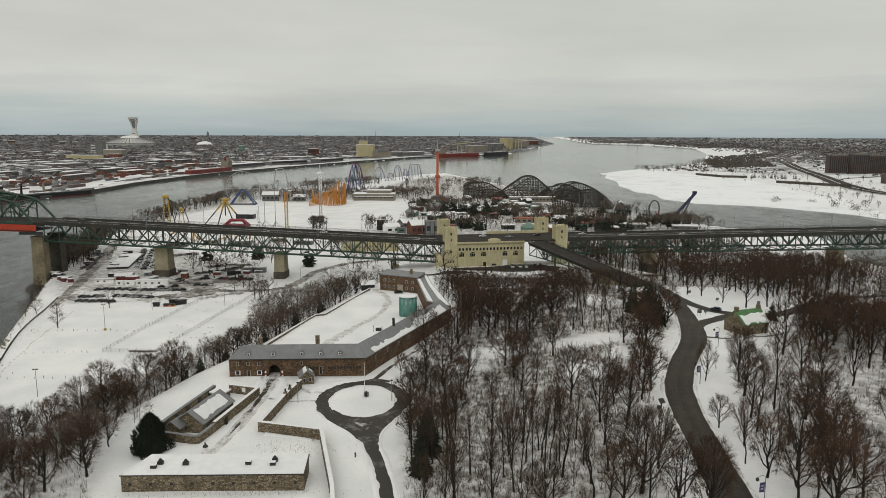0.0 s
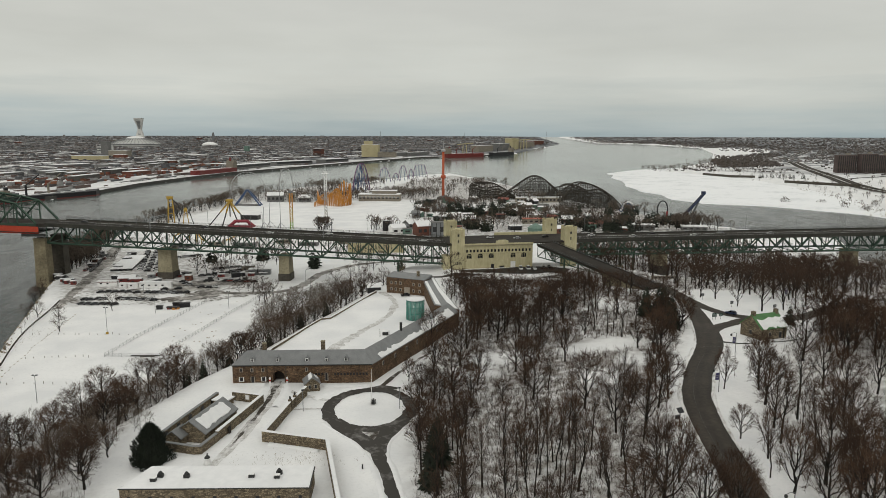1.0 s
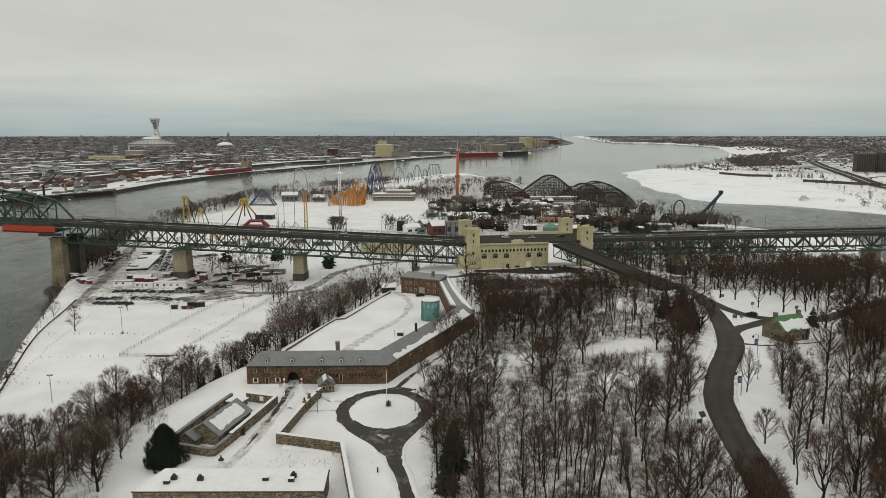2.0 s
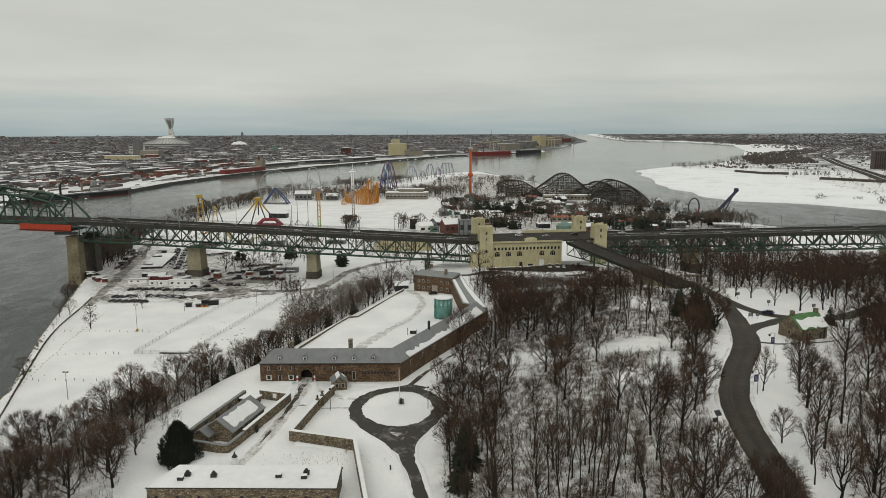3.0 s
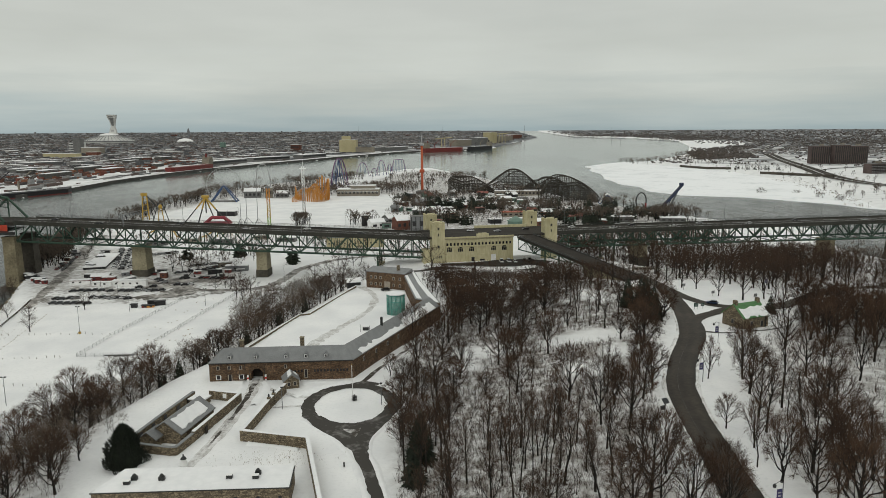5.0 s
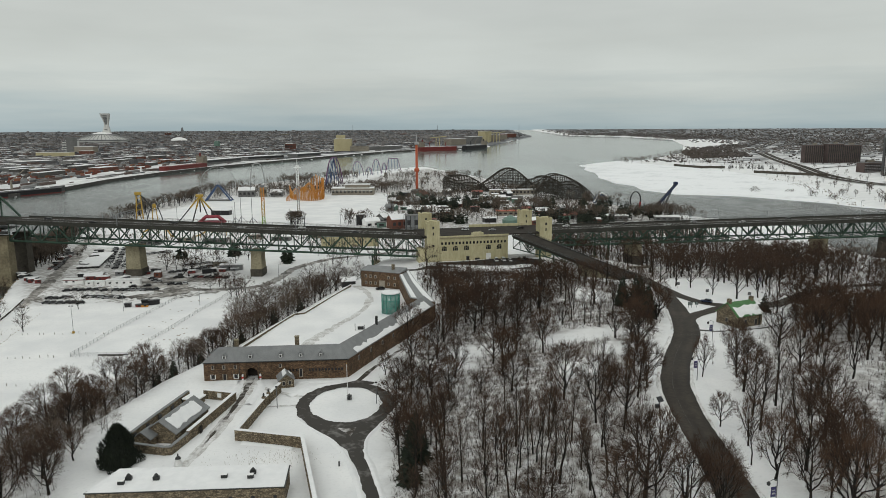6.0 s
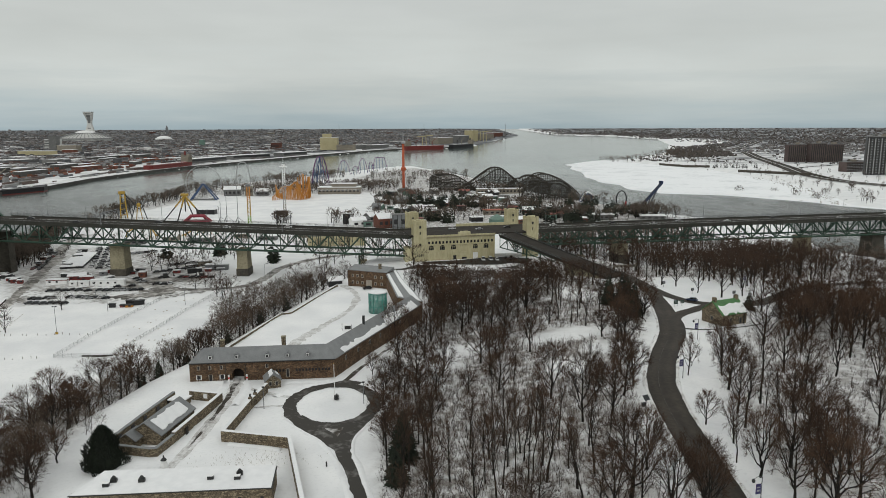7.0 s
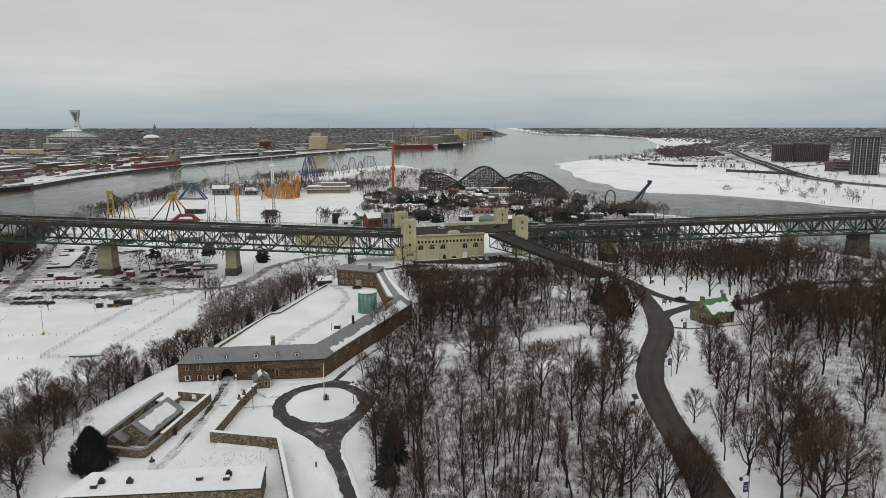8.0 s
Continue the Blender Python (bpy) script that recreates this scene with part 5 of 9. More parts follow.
def build_glass_stair():
    root = thing("glass_stair_tower", (0.4, 300.5, 0), "round teal steel and glass stair tower with snow on top", "tower")
    gl = surf("green_glass", (0.08, 0.17, 0.15), (0.20, 0.34, 0.30), 0.5, 0.12, 0, spec=0.6)
    part("glass_wall", Shape().lathe(0, 0, [(3.8, 0), (3.8, 9)], 24), gl, root, smooth=True)
    part("roof", Shape().lathe(0, 0, [(4.15, 9), (4.15, 9.35), (0.2, 9.6)], 24), SNOW, root)
    for k in range(12):
        a = 2 * math.pi * k / 12
        part("mullion", Shape().box(3.95 * math.cos(a), 3.95 * math.sin(a), 0, 0.22, 0.22, 9, a), TEAL, root)
        b = a + 2 * math.pi / 12
        s = 1 if k % 2 else -1
        part("brace", Shape().beam((3.95 * math.cos(a), 3.95 * math.sin(a), 1 + s), (3.95 * math.cos(b), 3.95 * math.sin(b), 7 - s), 0.18), TEAL, root)
    for z in (0.1, 3, 6, 8.9):
        part("ring", Shape().tube([(3.95 * math.cos(a), 3.95 * math.sin(a), z) for a in np.linspace(0, 2 * math.pi, 25)], 0.14, 4, False), TEAL, root)


build_glass_stair()
ob = masonry_house("stone_house", 130.2, 246.2, 12.2, 10.0, 4.4, 8.4, math.radians(19), STONE, surf("green_metal_roof", (0.045, 0.13, 0.04), (0.07, 0.19, 0.06), 0.5, 0.5, 0), "fieldstone house with green metal roof half under snow",
              (("side", 0, 1.2, 1.1, 1.5, "window"), ("front", -2, 1.2, 1.0, 1.4, "window"), ("front", 3, 0.2, 1.1, 2.2, "door")), (("front", -5.6, 6.4, 0.0, 0.62),))
for sx in (-5.4, 5.4):
    part("chimney", Shape().box(sx, 0, 7.0, 1.1, 1.4, 2.9), STONE, ob)
part("porch_post", Shape().box(4.4, -5.4, -0.3, 0.3, 0.3, 4.2), DARK_STEEL, ob)

# ---- trees ----
def grow(seed, h, stem, lean, spread, limbs, subs, ends, twigs, r0, twig_w, up=0.35, light=False):
    """Wood and twigs of one bare tree: stem is the share of the height with no limbs, spread the limbs' angle."""
    g = random.Random(seed)
    wood, fine = Shape(), Shape()

    def bend(d, amount):
        return (d + Vector((g.gauss(0, amount), g.gauss(0, amount), g.gauss(0, amount) + amount * up))).normalized()

    def path(p, d, length, n, amount):
        out = [p]
        for _ in range(n):
            d = bend(d, amount)
            p = p + d * (length / n)
            out.append(p)
        return out, d

    def side(d, ang):
        a = g.uniform(0, 2 * math.pi)
        s = d.orthogonal().normalized()
        s = Matrix.Rotation(a, 3, d) @ s
        return (d * math.cos(ang) + s * math.sin(ang)).normalized()

    def spike(p, d, length, w, thin=False):
        q = p + d * length
        s = d.orthogonal().normalized() * w
        t = d.cross(s.normalized()) * w
        if thin:
            s = Matrix.Rotation(g.uniform(0, 6.28), 3, d) @ s
            fine.add([p + s, p - s, q], [(0, 1, 2)])
            return
        fine.add([p + s, p - s * 0.5 + t * 0.87, p - s * 0.5 - t * 0.87, q], [(0, 1, 3), (1, 2, 3), (2, 0, 3)])

    d0 = Vector((g.gauss(0, lean), g.gauss(0, lean), 1)).normalized()
    trunk, dt = path(Vector((0, 0, -0.4)), d0, h * 0.86, 7, 0.07)
    girth = [r0 * (1.25 - 1.1 * (i / 7) ** 0.9) for i in range(8)]
    if light:
        wood.tube(trunk[::2] + trunk[-1:], girth[::2] + girth[-1:], 4, False)
    else:
        wood.tube(trunk, girth, 6, False)
    for i in range(limbs):
        f = stem + (1 - stem) * (i + g.random() * 0.6) / limbs
        f = min(f, 0.98)
        k = f * 7
        j = min(int(k), 6)
        p = trunk[j].lerp(trunk[j + 1], k - j)
        ld = side(Vector((0, 0, 1)), spread * g.uniform(0.7, 1.25) * (1.15 - 0.55 * f))
        ll = h * (0.50 - 0.28 * f) * g.uniform(0.8, 1.2) * (0.6 + spread * 0.55)
        lp, le = path(p, ld, ll, 4, 0.10)
        lr = r0 * (0.52 - 0.28 * f)
        wide = [lr * (1 - 0.78 * m / 4) for m in range(5)]
        if light:
            wood.tube(lp[::2], wide[::2], 3, False)
        else:
            wood.tube(lp, wide, 4, False)
        for s_ in range(subs):
            m = 0.25 + 0.75 * (s_ + g.random()) / subs
            k2 = min(m, 0.99) * 4
            j2 = int(k2)
            sp = lp[j2].lerp(lp[j2 + 1], k2 - j2)
            sd = side((lp[j2 + 1] - lp[j2]).normalized(), g.uniform(0.45, 0.9))
            sd = (sd + Vector((0, 0, 0.35))).normalized()
            sl = ll * g.uniform(0.35, 0.6)
            bp, be = path(sp, sd, sl, 2, 0.12)
            if light:
                spike(sp, (bp[-1] - sp).normalized(), (bp[-1] - sp).length, lr * 0.3)
            else:
                wood.tube(bp, [lr * 0.4, lr * 0.28, lr * 0.12], 3, False)
            for e_ in range(ends):
                m3 = 0.2 + 0.8 * (e_ + g.random()) / ends
                k3 = min(m3, 0.99) * 2
                j3 = int(k3)
                ep = bp[j3].lerp(bp[j3 + 1], k3 - j3)
                ed = (side((bp[j3 + 1] - bp[j3]).normalized(), g.uniform(0.4, 0.85)) + Vector((0, 0, 0.3))).normalized()
                el = sl * g.uniform(0.45, 0.8)
                spike(ep, ed, el, twig_w * 1.35)
                for t_ in range(twigs):
                    tp = ep + ed * el * g.uniform(0.15, 0.85)
                    spike(tp, (side(ed, g.uniform(0.4, 0.8)) + Vector((0, 0, 0.25))).normalized(), el * g.uniform(0.4, 0.75), twig_w, True)
    return wood, fine


def domed(seed, h, fork, wide, limbs, subs, ends, twigs, r0, twig_w, light=False, low=-0.15):
    """A bare tree whose limbs fan out to a rounded crown: fork is where the trunk divides, wide the crown's width by its height."""
    g = random.Random(seed)
    wood, fine = Shape(), Shape()
    centre, rz = Vector((0, 0, h * 0.56)), h * 0.44
    rx = rz * wide

    def spike(p, q, w, thin=False):
        d = (q - p).normalized()
        s = d.orthogonal().normalized() * w
        if thin:
            s = Matrix.Rotation(g.uniform(0, 6.28), 3, d) @ s
            fine.add([p + s, p - s, q], [(0, 1, 2)])
            return
        t = d.cross(s.normalized()) * w
        fine.add([p + s, p - s * 0.5 + t * 0.87, p - s * 0.5 - t * 0.87, q], [(0, 1, 3), (1, 2, 3), (2, 0, 3)])

    def hull(d, k):
        return centre + Vector((d.x * rx, d.y * rx, d.z * rz)) * k

    def near(d, amount):
        return (d + Vector((g.gauss(0, amount), g.gauss(0, amount), g.gauss(0, amount)))).normalized()

    def wavy(p, q, n, amount, sag=0.0):
        l = (q - p).length
        out = [p]
        for i in range(1, n):
            t = i / n
            out.append(p.lerp(q, t) + Vector((g.gauss(0, amount), g.gauss(0, amount), g.gauss(0, amount))) * l + Vector((0, 0, -sag * l * 4 * t * (1 - t))))
        return out + [q]

    def on(path, t):
        k = min(t, 0.999) * (len(path) - 1)
        j = int(k)
        return path[j].lerp(path[j + 1], k - j)
    trunk = wavy(Vector((0, 0, -0.4)), Vector((g.gauss(0, 0.03) * h, g.gauss(0, 0.03) * h, h * 0.78)), 5, 0.012)
    wood.tube(trunk, [r0 * 1.3, r0, r0 * 0.82, r0 * 0.6, r0 * 0.36, r0 * 0.14], 4 if light else 6, False)
    for i in range(limbs):
        z = low + (1 - low) * ((i + 0.5) / limbs) ** 0.85
        a = i * 2.4 + g.uniform(-0.5, 0.5)
        c = math.sqrt(max(0, 1 - z * z))
        d = Vector((c * math.cos(a), c * math.sin(a), z))
        start = on(trunk, fork + (0.97 - fork) * max(0.0, z) ** 1.3 * g.uniform(0.75, 1.0))
        lp = wavy(start, hull(d, g.uniform(0.66, 0.9)), 4, 0.035, 0.05)
        lr = r0 * (0.60 - 0.28 * z) * g.uniform(0.75, 1.2)
        if light:
            wood.tube(lp[::2], [lr, lr * 0.6, lr * 0.25], 3, False)
        else:
            wood.tube(lp, [lr, lr * 0.8, lr * 0.62, lr * 0.42, lr * 0.2], 4, False)
        for j in range(subs):
            sp = on(lp, 0.22 + 0.78 * (j + g.random()) / subs)
            sd = near(d, 0.30)
            bp = wavy(sp, hull(sd, g.uniform(0.72, 0.98)), 2, 0.05, 0.03)
            if light:
                spike(sp, bp[-1], lr * 0.3)
            else:
                wood.tube(bp, [lr * 0.42, lr * 0.28, lr * 0.1], 3, False)
            for k in range(ends):
                ep = on(bp, 0.2 + 0.8 * (k + g.random()) / ends)
                ed = near(sd, 0.20)
                q = hull(ed, g.uniform(0.86, 1.06))
                q = ep + (q - ep) * min(1.0, h * 0.2 / max(0.1, (q - ep).length))
                spike(ep, q, twig_w * 1.5, light)
                for _ in range(twigs):
                    tp = ep.lerp(q, g.uniform(0.1, 0.8))
                    spike(tp, tp + (near(ed, 0.42) + Vector((0, 0, 0.2))) * h * g.uniform(0.06, 0.12), twig_w, True)
    return wood, fine


def tree_kind(name, label, group, shapes, twig=None):
    """One bare tree as a thing, and its triangles for the joined woods."""
    wood, fine = shapes
    root = thing(name, (0, 0, -60), label, "tree", group)
    part("trunk", wood, BARK, root)
    part("crown", fine, twig or TWIG, root)
    arrays = []
    for sh in (wood, fine):
        tri = [t for f in sh.f for t in ([f] if len(f) == 3 else [(f[0], f[k], f[k + 1]) for k in range(1, len(f) - 1)])]
        arrays.append((np.array(sh.v, float), np.array(tri, np.int64)))
    return root, arrays


BROAD = [tree_kind("bare_tree", "bare round-crowned deciduous tree standing in snow", "woodland trees", domed(s, 16.5, 0.2, w, 12, 5, 4, 8, 0.34, 0.030)) for s, w in ((1, 0.95), (2, 0.8), (3, 1.05), (4, 0.85), (5, 0.75))]
TALL = [tree_kind("bare_tree", "tall slender bare deciduous tree standing in snow", "woodland trees", grow(s, 18.5, 0.34, 0.06, 0.42, 11, 4, 4, 5, 0.24, 0.021, 0.6)) for s in (11, 12, 13, 14, 15)]
THIN = [tree_kind("bare_sapling", "thin bare young tree with upright twigs", "saplings", grow(s, 9.5, 0.2, 0.08, 0.42, 7, 3, 3, 3, 0.09, 0.018, 0.5)) for s in (21, 22, 23)]
MID = [tree_kind("bare_tree", "bare round-crowned tree farther off in the wood", "woodland trees", domed(s, 16.0, 0.2, w, 10, 4, 4, 2, 0.34, 0.045, True)) for s, w in ((41, 1.05), (42, 0.9), (43, 1.2))]
FAR = [tree_kind("bare_tree", "bare deciduous tree in the distance", "distant trees", domed(s, 12, 0.12, w, 6, 3, 3, 1, 0.2, 0.12, True)) for s, w in ((31, 0.8), (32, 0.65), (33, 0.95))]
FAN = [tree_kind("bare_bush", "many-stemmed grey-brown bare bush with fanned upright twigs", "tall bushes", domed(s, 12.5, 0.03, w, 10, 4, 3, 4, 0.11, 0.023, False, 0.15), FAN_TWIG) for s, w in ((51, 1.0), (52, 0.85), (53, 1.15))]
placed, planted = [], []


def plant(kinds, x, y, size, keep=0.0):
    x, y = float(x), float(y)
    if keep and any((x - a) ** 2 + (y - b) ** 2 < keep * keep for a, b in placed):
        return
    placed.append((x, y))
    w = size * rng.uniform(0.9, 1.25)
    m = Matrix.LocRotScale((x, y, at_ground(x, y)), Euler((0, 0, rng.uniform(0, 6.28))), (w, w, size))
    planted.append((math.hypot(x, y), kinds[int(rng.integers(len(kinds)))], m))


def joined(name, label, items, twig):
    """Many trees as one object of wood and one of twigs."""
    root = thing(name, (0, 0, -12), label, "trees", kind="stuff")
    for which, nm, mt in ((0, "trunks", BARK), (1, "crowns", twig)):
        vs, ts, k = [], [], 0
        for _, (_, arrays), m in items:
            v, t = arrays[which]
            M = np.array(m)
            vs.append(v @ M[:3, :3].T + M[:3, 3])
            ts.append(t + k)
            k += len(v)
        V, F = np.concatenate(vs), np.concatenate(ts)
        V[:, 2] += 12
        me = bpy.data.meshes.new(nm)
        me.vertices.add(len(V))
        me.vertices.foreach_set("co", V.astype(np.float32).ravel())
        me.loops.add(F.size)
        me.loops.foreach_set("vertex_index", F.astype(np.int32).ravel())
        me.polygons.add(len(F))
        me.polygons.foreach_set("loop_start", np.arange(0, F.size, 3, dtype=np.int32))
        me.update(calc_edges=True)
        me.materials.append(mt)
        ob = new(nm, me)
        ob.parent = root
        tagged(ob, kind="stuff")


ROAD_LINES = [smooth_line(PARK_ROAD), smooth_line(BRANCH_ROAD), smooth_line(LINK_ROAD), smooth_line([(82, 421), (100, 386), (121, 350)])]


def clear_of_roads(x, y, gap):
    return all(np.min(np.hypot(l[:, 0] - x, l[:, 1] - y)) > gap for l in ROAD_LINES) and math.hypot(x - 133, y - 243) > 15


def fill(poly, spacing, choose, gap=6.5, glades=()):
    """Trees scattered over a polygon."""
    xs, ys = [p[0] for p in poly], [p[1] for p in poly]
    n = int((max(xs) - min(xs)) * (max(ys) - min(ys)) / spacing ** 2 * 2.2)
    px, py = rng.uniform(min(xs), max(xs), n), rng.uniform(min(ys), max(ys), n)
    ok = outside(px, py, poly) < -0.5
    for x, y, good in zip(px, py, ok):
        if good and clear_of_roads(x, y, gap) and all(math.hypot((x - gx) / a, (y - gy) / b) > 1 for gx, gy, a, b in glades):
            kinds, size = choose(x, y)
            plant(kinds, x, y, size, keep=spacing * 0.72)


def set_tree(kinds, x, y, h, w, base):
    """One tree of a known height and crown width."""
    placed.append((float(x), float(y)))
    k = kinds[int(rng.integers(len(kinds)))]
    m = Matrix.LocRotScale((x, y, at_ground(x, y)), Euler((0, 0, rng.uniform(0, 6.28))), (w, w, h / base))
    planted.append((math.hypot(x, y), k, m))


# the trees that stand out singly: x, y, height, crown width
for x, y, h, w in ((52, 132, 19, 17), (53, 170, 19, 11), (49, 188, 17.5, 13), (36, 214, 15.5, 14), (16, 236, 15.5, 14), (52, 229, 16, 11), (82, 226, 16, 11), (68, 181, 15.5, 10), (39, 282, 16.5, 13), (42, 270, 17, 13),
                   (47, 251, 18, 12), (31, 279, 16, 13), (25, 267, 17, 12), (7, 261, 15, 11), (26, 346, 14, 9), (6.5, 241, 9, 8), (13, 255, 11, 9), (19.5, 270, 12, 9), (25, 283, 12, 10), (1, 179, 11, 8), (-2, 221, 8, 6), (6, 204, 10.5, 10), (12, 202, 10, 10), (64, 124, 15, 12), (61, 117, 16, 12), (79.5, 131, 15, 11), (81, 121, 16, 11), (82, 147, 12, 8), (59, 141, 15, 11), (46, 126, 16, 12), (56, 122, 17, 13), (60.6, 169.8, 16, 12), (72.7, 186.6, 14, 10)):
    set_tree(BROAD, x, y, h, w / 13.5, 16.5)
for x, y, h, w in ((92, 164, 17, 11), (101, 190, 16.5, 11), (91, 191, 13, 6), (88, 134, 18, 14.5), (116, 173, 18, 11), (85, 121, 17, 7), (88, 119, 18, 9), (134, 186, 19, 10), (140, 177, 18, 9), (139, 168, 19, 11), (122, 152, 13, 10),
                   (94, 120, 16, 11), (137, 208, 19, 13), (146, 219, 17, 12), (149, 201, 21, 12), (140, 171, 20, 11), (134, 332, 16, 11), (135, 316, 17, 11), (140, 311, 17, 12), (142, 293, 15, 9), (148, 283, 17, 14), (158, 284, 17, 11),
                   (164, 286, 18, 10), (171, 290, 18, 10), (217, 337, 15, 9), (210, 308, 15, 14), (226, 364, 17, 12), (160, 210, 18, 13), (157, 232, 18, 14), (168, 243, 18, 13), (171, 222, 18, 14), (109.5, 207.6, 13, 9), (121.6, 192.4, 16, 12), (101.8, 149.2, 18, 13), (80.6, 158, 9, 7)):
    set_tree(BROAD, x, y, h, w / 13.5, 16.5)
for x, y, h, w in ((58, 163, 16, 6), (21, 151, 20, 6), (26, 151, 21, 6), (27, 144, 22, 6), (29.5, 142, 23, 6), (33, 145, 22, 7), (35, 149, 20, 6), (23.5, 147, 20, 6), (30, 154, 20, 6), (38, 152, 19, 7), (60, 128, 15, 6), (77, 247, 14, 8), (85, 256, 16, 8), (77, 258, 17, 7), (70, 260, 16, 8), (73, 252, 14, 7),
                   (78, 138, 12, 6), (101, 169, 24, 10), (98, 161, 14, 5), (89, 144, 14, 5), (93, 147, 19, 8)):
    set_tree(TALL, x, y, h, w / 9.0, 18.5)


def pick_a(x, y):
    u = rng.random()
    if x > 54 and y > 262:
        return (TALL if u < 0.5 else BROAD if u < 0.72 else THIN), rng.uniform(0.65, 0.95)
    if y > 256:
        return (BROAD if u < 0.8 else THIN), rng.uniform(0.75, 1.02)
    if y > 172:
        if y > 188 and (0.105 < x / y < 0.145 or 0.215 < x / y < 0.31):
            return (BROAD if u < 0.22 else THIN), rng.uniform(0.4, 0.6)
        return (BROAD if u < 0.62 else TALL if u < 0.7 else THIN), rng.uniform(0.58, 0.92)
    return (TALL if u < 0.62 else BROAD if u < 0.66 else THIN), rng.uniform(0.7, 1.08)


fill([(0, 120), (-0.5, 150), (0, 172), (60, 172), (60, 150), (56, 120)], 5.7, pick_a, 5.2, GLADES)
fill([(0, 172), (2, 195), (2, 210), (82, 210), (76, 198), (70, 172)], 8.4, pick_a, 5.2, GLADES)
fill([(3, 214), (4, 232), (14, 256), (26, 294), (29, 326), (60, 330), (104, 338), (112, 320), (108, 262), (92, 232), (84, 214)], 8.8, pick_a, 5.2, GLADES)
fill([(0, 158), (-1, 185), (2, 214), (17, 212), (15, 180), (9, 158)], 5.8, lambda x, y: (BROAD, rng.uniform(0.45, 0.66)), 3)
fill([(17, 264), (24, 296), (28, 326), (62, 330), (76, 322), (64, 272), (48, 262)], 8.2, lambda x, y: (BROAD, rng.uniform(0.85, 1.08)), 5)


def pick_b(x, y):
    u = rng.random()
    return (BROAD if u < 0.72 else TALL if u < 0.85 else THIN), rng.uniform(0.75, 1.15)


fill([(80, 106), (84, 140), (88, 160), (97, 182), (112, 186), (105, 150), (102, 106)], 9.5, lambda x, y: (TALL if rng.random() < 0.4 else BROAD, rng.uniform(0.75, 1.05)), 6.5)
fill([(142, 222), (150, 258), (172, 266), (215, 266), (205, 215)], 7.0, lambda x, y: (BROAD, rng.uniform(0.85, 1.15)), 6.5)
fill(WOOD_B, 13.5, pick_b, 8.5, ((118, 190, 7, 9), (112, 210, 12, 14), (124, 162, 6, 6), (160, 190, 9, 6)))
fill([(78, 338), (116, 338), (112, 360), (96, 386), (80, 380)], 6.2, lambda x, y: (BROAD, rng.uniform(0.45, 0.72)), 7.5)
fill(WOOD_C, 9.2, lambda x, y: (MID, rng.uniform(0.75, 1.25) if x < 235 else rng.uniform(0.5, 0.9)), 6.5, ((255, 385, 14, 9), (205, 328, 22, 8), (190, 312, 16, 6), (240, 312, 22, 6), (170, 372, 12, 5), (300, 360, 14, 8), (262, 350, 26, 7), (290, 330, 20, 6), (240, 390, 9, 7), (310, 390, 14, 7)))
fill([(102, 462), (250, 476), (236, 560), (100, 540)], 7.0, lambda x, y: (MID, rng.uniform(0.7, 1.1)), 3)
fill([(30, 372), (75, 364), (96, 384), (60, 388), (28, 386)], 7.5, lambda x, y: (BROAD if rng.random() < 0.6 else THIN, rng.uniform(0.22, 0.4)), 4)
fill([(165, 245), (185, 262), (240, 292), (300, 300), (300, 190), (175, 190)], 9.6, lambda x, y: (MID, rng.uniform(0.8, 1.2)), 6)
fill([(115, 404), (330, 412), (335, 470), (200, 470), (115, 452)], 9.0, lambda x, y: (MID, rng.uniform(0.45, 0.95)), 5, ((215, 440, 16, 12), (285, 435, 18, 9), (150, 430, 12, 8)))
fill(BAND, 9.0, lambda x, y: ((BROAD if y < 270 else MID) if rng.random() < 0.85 else THIN, rng.uniform(0.55, 0.9)), 5)
fill(BAND, 6.2, lambda x, y: (FAN, rng.uniform(0.6, 1.05)), 4)
fill([(-70, 300), (-76, 338), (-64, 366), (-50, 396), (-36, 396), (-32, 372), (-40, 345), (-52, 312), (-60, 290)], 4.2, lambda x, y: (FAN, rng.uniform(0.6, 1.0)), 3)
fill([(25, 296), (26, 322), (27, 345), (21, 362), (20, 380), (42, 378), (47, 340), (40, 300)], 6.2, lambda x, y: (BROAD, rng.uniform(0.5, 0.8)), 3)
fill([(-64, 330), (-44, 366), (-24, 372), (-12, 388), (-24, 398), (-50, 398), (-72, 372)], 6.4, lambda x, y: (BROAD if rng.random() < 0.7 else THIN, rng.uniform(0.45, 0.75)), 4)
fill([(-88, 150), (-84, 172), (-78, 186), (-73, 180), (-76, 164), (-82, 150)], 5.2, lambda x, y: (FAN if rng.random() < 0.7 else BROAD, rng.uniform(0.5, 0.75)), 4)
fill([(23.5, 296), (17.5, 330), (14.5, 358), (13, 375), (26, 376), (27, 345), (26.5, 300)], 4.4, lambda x, y: (BROAD if rng.random() < 0.6 else THIN, rng.uniform(0.4, 0.7)), 3)
fill(BAND2, 11.5, lambda x, y: (BROAD if rng.random() < 0.85 else THIN, rng.uniform(0.6, 0.9)), 5)
fill([(165, 297), (200, 311), (240, 316), (200, 336), (160, 344)], 8.0, lambda x, y: (MID, rng.uniform(0.8, 1.25)), 5)


